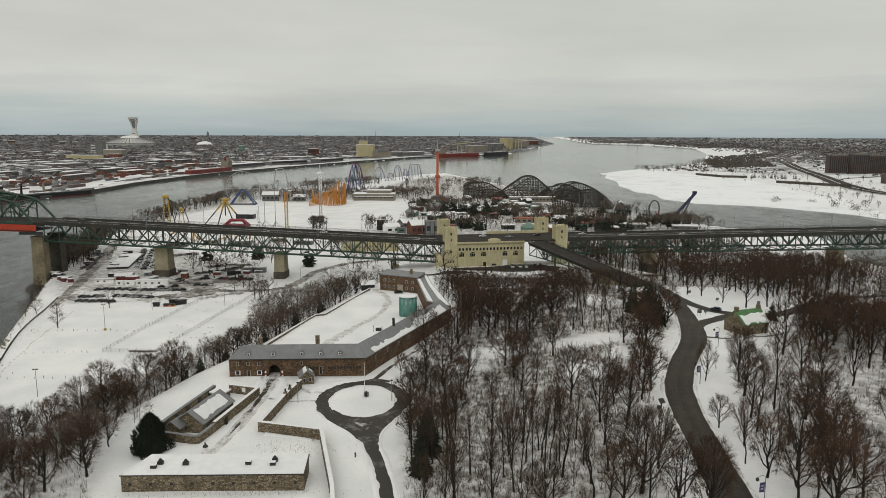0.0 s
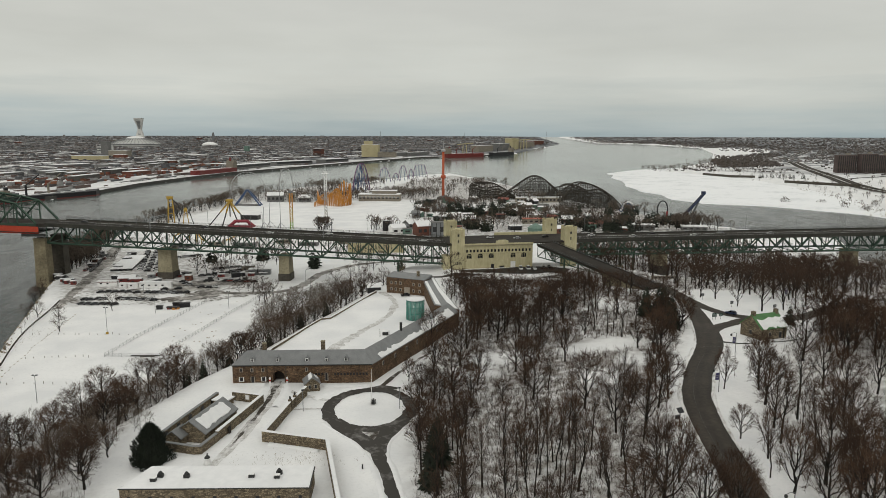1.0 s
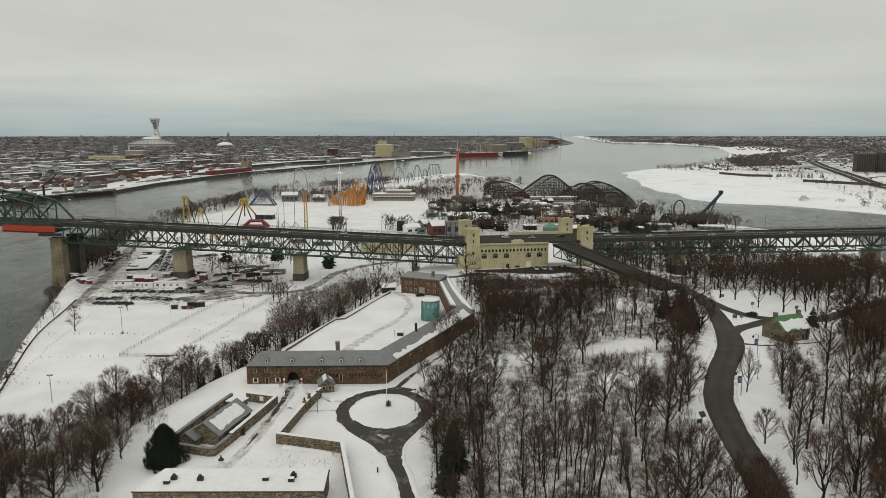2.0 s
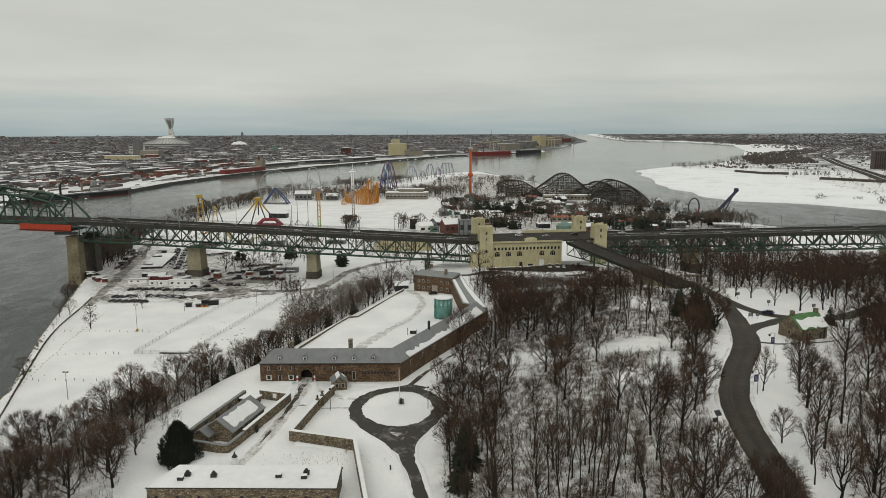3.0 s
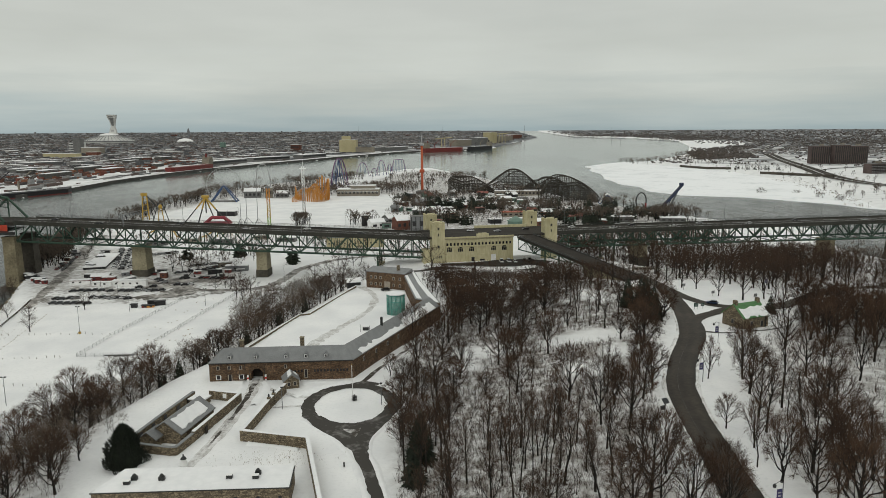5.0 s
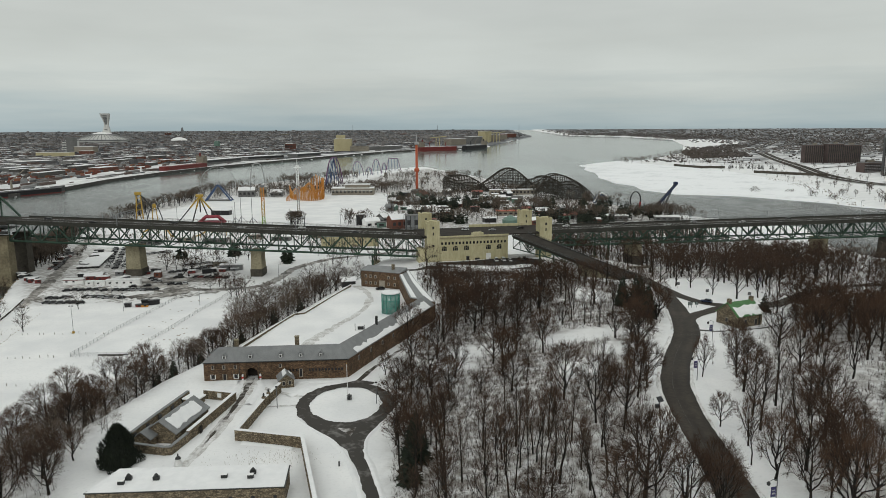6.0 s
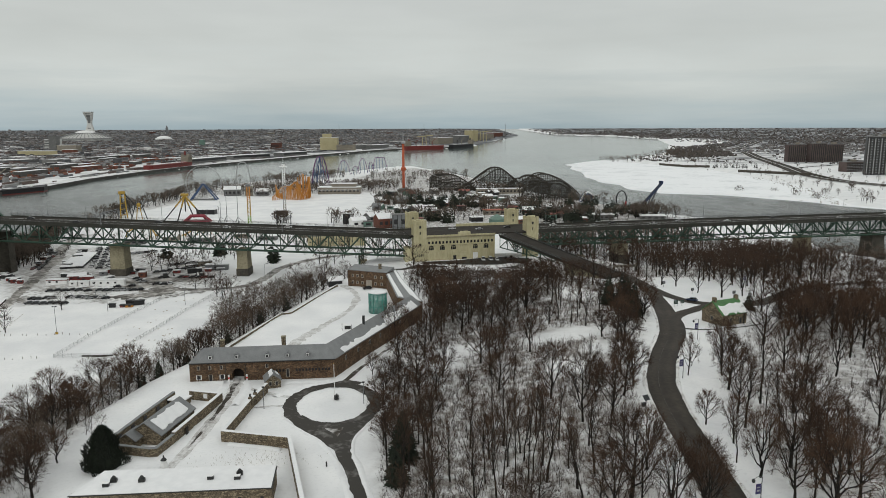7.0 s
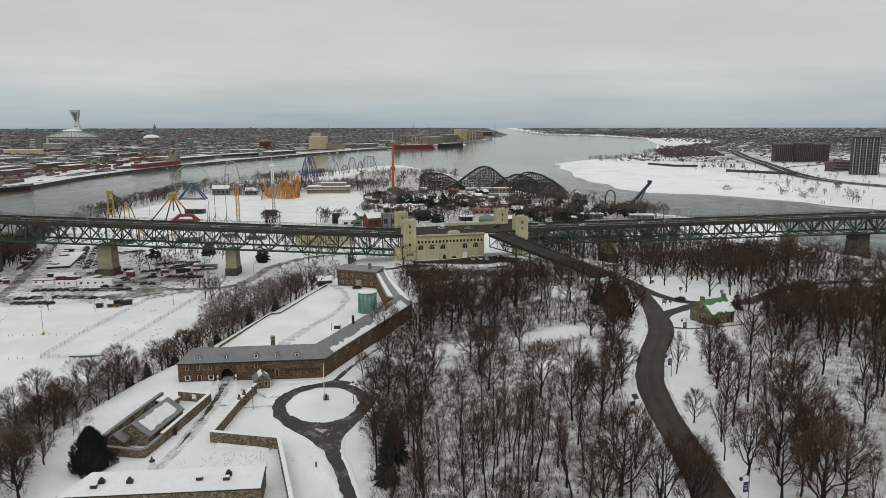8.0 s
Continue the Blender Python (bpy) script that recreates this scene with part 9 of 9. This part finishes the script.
RUST = palette("rail_cars", [(0.13, 0.035, 0.02), (0.10, 0.04, 0.025), (0.16, 0.05, 0.03), (0.06, 0.05, 0.05), (0.20, 0.08, 0.04), (0.25, 0.25, 0.25)])


def rail_yard():
    s = Shape()
    g = random.Random(9)
    for row in range(7):
        for i in range(60):
            t = i / 60
            x = -640 - row * 22 + 130 * t + g.gauss(0, 2)
            y = 1240 + 900 * t + row * 9
            if g.random() < 0.5 or outside(np.array([x]), np.array([y]), CITY_BANK)[0] > -45:
                continue
            s.box(x, y, at_ground(x, y) - 0.2, 14, 4, g.choice((3.5, 4.5, 7)), 1.43)
    solid("rail_cars", s, RUST, "rows of rust-red rail cars and containers in the port yard", "rail cars", kind="stuff")
    for i in range(26):
        t = g.random()
        x, y = -700 - g.uniform(0, 260) + 170 * t, 1180 + 1000 * t
        block("yard_shed", "low port yard shed with snowy roof", x, y, g.uniform(30, 90), g.uniform(14, 26), g.uniform(6, 11), 1.4 + g.uniform(-0.1, 0.1), g.choice([GREY_WALL, BRICK, TAN, QUAY]), group="port sheds")


rail_yard()

# south bank
BROWN_BRICK = surf("brown_brick_tower", (0.070, 0.050, 0.046), (0.120, 0.090, 0.083), 0.05, 0.9, 0)


def apartment(x, y, w, d, h, turn, floors, bays, wall, line_m, name="apartment_block", label="", upright=False):
    root = thing(name, at(x, y), label, "building", "apartment blocks", turn=turn)
    part("wall", Shape().box(0, 0, -3, w, d, h + 3), wall, root)
    part("roof", Shape().box(0, 0, h, w * 1.005, d * 1.02, 1), GREY_WALL, root)
    part("plant_room", Shape().box(w * 0.1, 0, h + 1, w * 0.16, d * 0.5, 4), TAN, root)
    for i in range(bays):
        px = -w / 2 + w * (i + 0.5) / bays
        bay = part("balcony_bay" if i % 2 else "window_bay", Shape().box(px, -d / 2 - 0.2, 2, w / bays * (0.22 if upright and i % 2 == 0 else 0.5), 0.7, h - 4), DARK if not upright or i % 2 else line_m, root)
        sills = Shape()
        for k in range(floors):
            sills.box(px, -d / 2 - 0.5, 1.55 + (h - 4) * k / floors, w / bays * 0.5, 0.9, 0.9)
        part("sills", sills, line_m, bay)
    return root


apartment(1056, 1693, 44, 22, 43, -0.15, 14, 9, BROWN_BRICK, DARK_SHADED_STONE, label="long brown brick apartment slab")
apartment(1098, 1672, 38, 22, 46, -0.1, 14, 8, BROWN_BRICK, DARK_SHADED_STONE, label="long brown brick apartment slab with a rooftop plant room")
apartment(1143, 1680, 50, 22, 43, 0.05, 14, 10, BROWN_BRICK, DARK_SHADED_STONE, label="long brown brick apartment slab")
apartment(955, 1338, 42, 20, 19, 0.2, 5, 10, BROWN_BRICK, PALE, label="low brown apartment block with pale balconies")
apartment(942, 1243, 46, 26, 70, -0.5, 22, 9, DARK_STEEL, PALE, label="dark apartment tower with pale vertical fins", upright=True)
apartment(960, 1180, 26, 26, 55, -0.4, 18, 5, DARK_STEEL, PALE, label="dark apartment tower with pale balconies", upright=True)
apartment(1010, 1230, 40, 26, 62, -0.4, 20, 7, DARK_STEEL, PALE, label="dark apartment tower with pale fins", upright=True)
solid("highway", ribbon(HIGHWAY, 36, 0.5), DECK, "dark multi-lane highway along the south bank", "road", kind="structure", smooth=True)
solid("highway_median", ribbon(HIGHWAY, 2.6, 0.9, 2), DIRTY_SNOW, "dirty snow along the highway median", "road", kind="structure", smooth=True)
for o_ in (-9.5, 9.5):
    solid("lane_line", ribbon(shifted(HIGHWAY, o_), 0.9, 0.9, 1), TAN, "pale worn lane line on the highway", "road", kind="structure", smooth=True)
for o_ in (-19.5, 19.5):
    solid("highway_verge", ribbon(shifted(HIGHWAY, o_), 3.0, 0.9, 1), DIRTY_SNOW, "ploughed snow along the highway edge", "road", kind="structure", smooth=True)
road("highway_ramp", [(800, 1180), (900, 1420), (960, 1490), (1029, 1523), (1077, 1553), (1200, 1560)], 9, DECK, "dark highway ramp", 0.5)
for i in range(110):
    t = rng.random()
    x, y = 585 + 160 * t + rng.exponential(70), 800 + 600 * t + rng.normal(0, 30)
    plant(FAR, x, y, rng.uniform(0.3, 0.95), keep=9)
for i in range(60):
    plant(FAR, 632 + abs(rng.normal(0, 70)), 1900 + rng.normal(0, 50), rng.uniform(0.7, 1.3))
for i in range(90):
    plant(FAR, 760 + rng.uniform(-60, 200), 1500 + rng.uniform(-100, 500), rng.uniform(0.5, 1.2), keep=12)


for x, y, sz in ((539, 997, 0.9), (582, 921, 1.2), (584, 880, 0.8), (632, 937, 0.9), (600, 812, 1.1), (592, 790, 0.9), (675, 940, 1.0), (590, 991, 0.6)):
    for _ in range(4):
        plant(FAR, x + rng.normal(0, 2.5), y + rng.normal(0, 3), sz * rng.uniform(0.7, 1.1))
for i in range(170):
    t = rng.random()
    plant(FAR, 830 + 190 * t + rng.normal(0, 40), 1880 + 420 * t + rng.normal(0, 60), rng.uniform(0.7, 1.3), keep=8)
for nm, pts in (("retaining_wall", [(692, 1665), (716, 1570), (744, 1512)]), ("retaining_wall", [(729, 1358), (756, 1315), (806, 1239)])):
    root = thing(nm, (0, 0, 0), "long dark concrete retaining wall above the frozen shore", "wall", kind="structure")
    for a, b in zip(pts, pts[1:]):
        part("stretch", Shape().beam((*a, at_ground(*a) + 2), (*b, at_ground(*b) + 2), 1.5, 6), DARK_SHADED_STONE, root)
for i in range(22):
    t = i / 22
    spruce("bank_conifer", "dark conifer on the south bank", 751 + 95 * t + rng.normal(0, 3), 1516 - 43 * t + rng.normal(0, 6), rng.uniform(6, 12), rng.uniform(2.5, 4), 7, 6, 0.6, 400 + i)


def stones(name, label, line, n, spread, size, z):
    s = Shape()
    g = random.Random(5)
    for _ in range(n):
        i = g.randrange(len(line) - 1)
        p = line[i] + (line[i + 1] - line[i]) * g.random()
        x, y, r = p[0] + g.gauss(0, spread), p[1] + g.gauss(0, spread), g.uniform(*size)
        zz = max(at_ground(x, y), z) if z is not None else at_ground(x, y)
        pts = [(x + r * g.uniform(.6, 1) * math.cos(a), y + r * g.uniform(.6, 1) * math.sin(a), zz - 0.1 + r * g.uniform(-.2, .3)) for a in (0, 1.05, 2.1, 3.15, 4.2, 5.25)]
        s.add(pts + [(x, y, zz + r * 0.8)], [(j, (j + 1) % 6, 6) for j in range(6)])
    solid(name, s, STONE, label, "rocks", kind="stuff")


stones("shore_rocks", "dark boulders along the icy south shore", smooth_line([(556, 800), (580, 850), (620, 930), (660, 1060), (700, 1250)], 10), 200, 7, (0.5, 1.3), -15.0)

# ---- near details ----
stones("bank_rocks", "snow-dusted dark boulders along the island shore", smooth_line([(-152, 190), (-161, 247), (-190, 320), (-220, 407), (-232, 440), (-249, 490), (-262, 540)], 4), 420, 2.6, (0.4, 1.1), None)


def guard_rail():
    root = thing("guard_rail", (0, 0, 0), "dark timber guard rail on short posts along the shore path", "fence")
    l = smooth_line([(-120, 150), (-143, 215), (-162, 265), (-179.5, 315), (-190, 360), (-196, 385)], 2.2)
    P = [Vector((x, y, at_ground(x, y))) for x, y in l]
    part("rail", Shape().tube([p + Vector((0, 0, 0.75)) for p in P], 0.16, 4), OLD_WOOD, root)
    for p in P:
        piece("post", cube_of(OLD_WOOD), root, bar_matrix(p - Vector((0, 0, 0.2)), p + Vector((0, 0, 0.9)), 0.35))


guard_rail()
WIRE = surf("galvanised_wire", (0.22, 0.225, 0.23), (0.32, 0.325, 0.33), 0.5, 0.6, 0)


def fence(pts, label):
    root = thing("wire_fence", (0, 0, 0), label, "fence", "field fences")
    l = smooth_line(pts, 3.0)
    P = [Vector((x, y, at_ground(x, y))) for x, y in l]
    for z in (0.25, 0.6, 0.95, 1.3, 1.65):
        part("wire", Shape().tube([p + Vector((0, 0, z)) for p in P], 0.035, 3), WIRE, root)
    for p in P:
        piece("post", cube_of(WIRE), root, bar_matrix(p - Vector((0, 0, 0.2)), p + Vector((0, 0, 1.75)), 0.10))


fence([(-128.9, 284), (-124, 325), (-114, 379)], "grey wire fence across the snowy field")
fence([(-106.2, 282), (-98, 335), (-86.6, 397)], "grey wire fence across the snowy field")
fence([(-128.9, 284), (-118, 283), (-106.2, 282)], "grey wire fence end across the snowy field")
part_logs = thing("log_row", at(-112, 284), "dark logs lying on the snow by the fence", "log")
part("log", Shape().tube([(-6, 0, 0.25), (6, -0.4, 0.25)], 0.3, 6), OLD_WOOD, part_logs)
part("log", Shape().tube([(-2, -1, 0.2), (4, -1.2, 0.2)], 0.25, 6), OLD_WOOD, part_logs)


def lamp_pole(x, y, h, arm=0.0, z=None, turn=0.0, label="slim grey street lamp standing in the snow", base=None, heads=1):
    root = thing("street_lamp", (x, y, at_ground(x, y) if z is None else z), label, "street lamp", "street lamps", turn=turn)
    part("pole", Shape().tube([(0, 0, -0.2), (0, 0, h)], [0.13, 0.08], 6), MID_GREY, root)
    if arm:
        part("arm", Shape().tube([(0, 0, h), (arm * 0.5, 0, h + 0.5), (arm, 0, h + 0.6)], 0.07, 4), MID_GREY, root)
        part("head", Shape().box(arm, 0, h + 0.45, 0.8, 0.3, 0.2), DARK_STEEL, root)
    else:
        for i in range(heads):
            part("head", Shape().box(-0.6 + 1.2 * i if heads > 1 else 0, 0, h - 0.1, 0.7, 0.4, 0.35), DARK_STEEL, root)
    if base:
        part("base", Shape().box(0, 0, 0, 0.9, 0.9, 0.9), base, root, "yellow padded base")
    return root


lamp_pole(-142, 318, 12.5, heads=2, base=YELLOW)
lamp_pole(-98.4, 365, 9, heads=2)
lamp_pole(-134, 357, 9)
lamp_pole(-150, 385, 9)
lamp_pole(-66, 420, 10, 1.5)
lamp_pole(-60, 398, 10, 1.5)
lamp_pole(-130, 233, 10, heads=2)
lamp_pole(-146, 190, 10, heads=2)
lamp_pole(-4.5, 197.5, 6.5)
lamp_pole(-33.0, 196, 6.5)
lamp_pole(-21, 231, 5)
for i in range(7):
    p = L0 + (L1 - L0) * ((i + 0.35) / 7)
    q = p + LB * (DECK_W - 0.6)
    lamp_pole(q.x, q.y, 11, 3, q.z, -math.pi / 2, "tall curved street lamp on the bridge")
    if i % 2:
        lamp_pole(p.x, p.y + 0.6, 11, 3, p.z, math.pi / 2, "tall curved street lamp on the bridge")
for i in range(9):
    p = R0 + (R1 - R0) * ((i + 0.4) / 9) + RB * (DECK_W - 0.6)
    lamp_pole(p.x, p.y, 11, 3, p.z, -math.pi / 2, "tall curved street lamp on the bridge")


def gantry(f):
    p, q = L0 + (L1 - L0) * f, L0 + (L1 - L0) * f + LB * DECK_W
    root = thing("sign_gantry", (0, 0, 0), "grey lane-signal gantry over the roadway", "gantry", "sign gantries")
    for e in (p, q):
        part("leg", Shape().beam(e, e + Vector((0, 0, 7.2)), 0.5), MID_GREY, root)
    for z in (6.2, 7.2):
        part("chord", Shape().beam(p + Vector((0, 0, z)), q + Vector((0, 0, z)), 0.3), MID_GREY, root)
    for k in range(4):
        e = p + LB * (4 + 5 * k)
        part("signal", Shape().box(e.x, e.y, e.z + 5.6, 0.4, 1.2, 1.2), DARK, root)


gantry(0.73)
gantry(0.30)


def banner_post(x, y, h, turn, label):
    root = thing("banner_lamp", at(x, y), label, "street lamp", "banner lamps", turn=turn)
    part("pole", Shape().tube([(0, 0, -0.2), (0, 0, h)], [0.12, 0.09], 6), MID_GREY, root)
    part("arm", Shape().tube([(0, 0, h - 0.1), (-1, 0, h + 0.2), (-2.0, 0, h - 0.2)], 0.06, 4), MID_GREY, root)
    part("head", Shape().lathe(-2.0, 0, [(0.12, h - 0.1), (0.35, h - 0.35), (0.3, h - 0.8), (0.1, h - 0.95)], 8), DARK_STEEL, root)
    b = part("banner", Shape().box(-0.75, 0, h - 3.4, 1.15, 0.06, 2.0), paint("violet_banner", 0.035, 0.03, 0.12), root, "violet cloth banner")
    part("mark", Shape().box(-0.75, -0.05, h - 2.9, 0.6, 0.04, 0.35).box(-0.75, -0.05, h - 2.2, 0.7, 0.04, 0.25), PALE, b)
    part("bracket", Shape().box(-0.6, 0, h - 1.4, 1.3, 0.05, 0.05).box(-0.6, 0, h - 3.45, 1.3, 0.05, 0.05), DARK_STEEL, root)


banner_post(88.3, 188.6, 7.2, 0.2, "grey street lamp with a violet banner by the road")
banner_post(72.8, 119.3, 7.2, 0.2, "grey street lamp with a violet banner by the road")
banner_post(109.9, 225, 7.2, 0.2, "grey street lamp with a violet banner by the road")
banner_post(168, 300, 7.2, 0.2, "grey street lamp with a violet banner by the road")


def road_sign(x, y, h, w, hh, mt, label, turn=0.0, double=False):
    root = thing("road_sign", at(x, y), label, "sign", "road signs", turn=turn)
    for sx in ((-w / 3, w / 3) if double else (0,)):
        part("post", Shape().tube([(sx, 0, -0.2), (sx, 0, h)], 0.07, 5), MID_GREY, root)
    p = part("panel", Shape().box(0, -0.08, h - hh, w, 0.08, hh), mt, root)
    for k in range(3):
        part("lettering_bar", Shape().box(0, -0.14, h - hh * (0.25 + 0.25 * k) - 0.05, w * 0.7, 0.02, hh * 0.09), PALE, p)


SIGN_BACK = paint("dark_sign_back", 0.02, 0.022, 0.025)
SIGN_GREEN = paint("dark_green_sign", 0.012, 0.05, 0.035)
road_sign(122.0, 270.5, 2.6, 1.8, 1.5, SIGN_GREEN, "dark green direction sign on the snowy island", 0.0, True)
road_sign(124.8, 270.8, 2.4, 1.4, 1.2, SIGN_GREEN, "green direction sign on the snowy island", 0.0)
road_sign(133, 309, 3.0, 1.6, 1.3, SIGN_BACK, "dark road sign by the bend", 0.2)
road_sign(139, 292, 2.6, 1.5, 1.2, SIGN_BACK, "dark road sign by the bend", 0.2)
road_sign(154, 284, 2.6, 1.6, 1.3, SIGN_BACK, "dark road sign by the branch road", 0.2)
ob = thing("solar_sign", at(68.9, 167.6), "dark solar-powered road sign beside the road", "sign", turn=0.35)
part("post", Shape().tube([(0, 0, -0.2), (0, 0, 4.1)], 0.14, 6), DARK_STEEL, ob)
part("solar_panel", Shape().add([(-0.85, -0.6, 4.0), (0.85, -0.6, 4.0), (0.85, 0.5, 5.0), (-0.85, 0.5, 5.0), (-0.85, -0.55, 3.9), (0.85, -0.55, 3.9), (0.85, 0.55, 4.9), (-0.85, 0.55, 4.9)], [(0, 1, 2, 3), (7, 6, 5, 4), (0, 4, 5, 1), (1, 5, 6, 2), (2, 6, 7, 3), (3, 7, 4, 0)]), SIGN_BACK, ob, "tilted dark solar panel")
part("cabinet", Shape().box(-0.7, 0, 2.2, 1.1, 0.6, 1.0), SIGN_BACK, ob)
part("foot", Shape().box(0.2, 0, -0.2, 1.0, 0.6, 0.5), CONCRETE, ob)
ob = thing("overhead_sign", at(139, 376.5), "long pale park sign on dark posts", "sign")
for sx in (-6, 0, 6):
    part("post", Shape().box(sx, 0, -0.5, 0.5, 0.5, 5.0), DARK_STEEL, ob)
part("panel", Shape().box(0, -0.3, 2.6, 14, 0.3, 1.6), TAN, ob)
for i in range(5):
    part("lettering_bar", Shape().box(-4.6 + 2.3 * i, -0.5, 3.1, 1.5, 0.06, 0.6), DARK, ob)


def flag_cannon():
    root = thing("flagpole", (-13.2, 202.6, 0), "tall white flagpole on the roundabout", "flagpole")
    part("pole", Shape().tube([(0, 0, -0.2), (0, 0, 10.6)], [0.14, 0.07], 6), WHITE, root)
    part("finial", Shape().lathe(0, 0, [(0.05, 10.6), (0.16, 10.75), (0.05, 10.9)], 8), YELLOW, root)
    c = thing("cannon", (-12.6, 201.2, 0), "black cannon on its carriage in the snow", "cannon")
    part("barrel", Shape().tube([(0, 0.9, 1.2), (0, 0, 1.45), (0, -1.6, 1.75)], [0.34, 0.3, 0.2], 8), DARK_STEEL, c)
    part("carriage", Shape().box(0, 0.2, 0.25, 0.8, 2.2, 0.7), DARK_STEEL, c)
    for sx in (-0.65, 0.65):
        part("wheel", Shape().tube([(sx - 0.07, 0, 0.75), (sx + 0.07, 0, 0.75)], 0.75, 10), DARK_STEEL, c)
    l = thing("stone_lantern", (-51.4, 162.6, 0), "snow-covered lantern with a dark cap", "lantern")
    part("base", Shape().lathe(0, 0, [(1.0, -0.2), (1.05, 0.5), (0.75, 1.2), (0.55, 1.9)], 10), WHITE, l)
    part("cap", Shape().lathe(0, 0, [(0.75, 1.9), (0.5, 2.3), (0.15, 2.6), (0.2, 2.9), (0.05, 3.2)], 10), DARK_STEEL, l)
    p = thing("bollard", (-12.9, 159.3, 0), "small dark bollard in the snow", "bollard")
    part("post", Shape().tube([(0, 0, -0.2), (0, 0, 1.1)], 0.2, 6), DARK_STEEL, p)
    p = thing("bollard", (-4.4, 205, 0), "small dark bollard in the snow", "bollard")
    part("post", Shape().tube([(0, 0, -0.2), (0, 0, 0.9)], 0.16, 6), DARK_STEEL, p)
    g = thing("gateway", (-36.6, 198.6, 0), "dark stone gate piers with small lanterns", "gate")
    for x, y in ((-0.3, -1.7), (0.5, 1.7)):
        q = part("pier", Shape().box(x, y, 0, 1.0, 1.0, 3.5), STONE, g)
        part("lantern", Shape().lathe(x, y, [(0.15, 3.5), (0.3, 3.9), (0.25, 4.3), (0.05, 4.6)], 6), DARK_STEEL, q)


flag_cannon()
# things in the fort yard
for x, y, z in ((-14.0, 273.8, 3.0), (-10.4, 275.2, 2.0)):
    r = thing("yard_post", (x, y, 0), "thin dark post in the snowy yard", "post", "yard posts")
    part("post", Shape().tube([(0, 0, -0.2), (0, 0, z)], 0.1, 5), DARK_STEEL, r)
r = thing("yard_box", (-11.9, 276.1, 0), "small dark box with snow on top in the yard", "box")
part("body", Shape().box(0, 0, 0, 2.4, 1.6, 1.4), DARK_STEEL, r)
part("snow_cap", Shape().box(0, 0, 1.4, 2.5, 1.7, 0.3), SNOW, r)
r = thing("stove_pipe", (-5.0, 248.9, 7), "dark stove pipe above the wing roof", "pipe")
part("pipe", Shape().tube([(0, 0, 0), (0, 0, 5.6)], 0.5, 8), DARK_STEEL, r)
road("yard_track", [(-31.5, 256), (-26.9, 269), (-19.8, 286.6), (-12.6, 305), (-9.4, 324), (-10.8, 339), (-17, 358)], [4.5, 4, 3.2, 3, 3, 3.4, 4], surf("trodden_snow", (0.36, 0.345, 0.325), (0.70, 0.70, 0.695), 0.22, 0.8, 0.1, fine=1.2, contrast=(0.38, 0.60)), "trodden track through the snowy yard", 0.06, 1.3)
TRODDEN = bpy.data.materials["trodden_snow"]
road("trodden_path", [(-44, 219), (-39, 212.5), (-33, 208), (-26, 204)], [2.2, 1.6, 1.6, 2.0], TRODDEN, "trodden path from the gateway to the roundabout", 0.06)
road("trodden_path", [(-37, 197.4), (-31, 197.6), (-26, 198)], 1.0, TRODDEN, "trodden path from the wall gate", 0.06)
road("trodden_path", [(-50, 160), (-48.6, 170), (-47, 181), (-45.6, 195), (-44.8, 208), (-44.8, 221)], [2.2, 3.0, 3.4, 3.4, 3.6, 4.2], TRODDEN, "trampled snow either side of the gateway path", 0.05)
road("cleared_apron", [(-16, 213.5), (-10.5, 215.2), (-5.5, 214)], [2.0, 4.4, 1.5], SLUSH, "cleared slushy patch beside the roundabout", 0.07)
FIELD_MARK = surf("tan_soil", (0.20, 0.16, 0.10), (0.34, 0.28, 0.2), 0.6, 0.9, 0)
s = Shape()
for i in range(34):
    t = i / 34
    x, y = -152 - 22 * t - 7 * t * (1 - t) + rng.normal(0, 0.25), 236 + 122 * t
    s.box(x, y, at_ground(x, y) - 0.05, 0.5, 0.9, 0.1, 0.2)
for i in range(26):
    x, y = rng.uniform(-112, -92), rng.uniform(300, 380)
    s.box(x, y, at_ground(x, y) - 0.05, 0.45, 0.7, 0.16, rng.uniform(0, 3))
solid("footprints", s, FIELD_MARK, "tan trodden spots in the field snow", "tracks", kind="stuff")
STAKE = surf("weathered_stake", (0.10, 0.085, 0.065), (0.20, 0.17, 0.13), 1, 0.9, 0)
for x0_, y0_, x1_, y1_, n_ in ((-176, 318, -124, 316, 14), (-160, 283, -132, 284, 9), (-150, 252, -120, 250, 7), (-160, 240, -150, 262, 5)):
    for i_ in range(n_):
        x_, y_ = x0_ + (x1_ - x0_) * (i_ + rng.uniform(-0.3, 0.3)) / n_, y0_ + (y1_ - y0_) * i_ / n_ + rng.normal(0, 0.5)
        r = thing("field_stake", (x_, y_, at_ground(x_, y_)), "small weathered stake in the field snow", "stake", "field stakes")
        part("stake", Shape().box(0, 0, -0.2, 0.14, 0.14, rng.uniform(0.7, 1.3)), STAKE, r)
# low shore growth
for x, y, sz in ((-186, 330, .5), (-181, 318, .5), (-172, 290, .5), (-158, 255, .55), (-195, 352, .4), (-204, 372, .4), (-214, 400, .55), (-219, 410, .5), (-222, 418, .6), (-150, 225, .45), (-146, 205, .5)):
    plant(BROAD if sz > 0.5 else THIN, x, y, sz)
finish_trees()
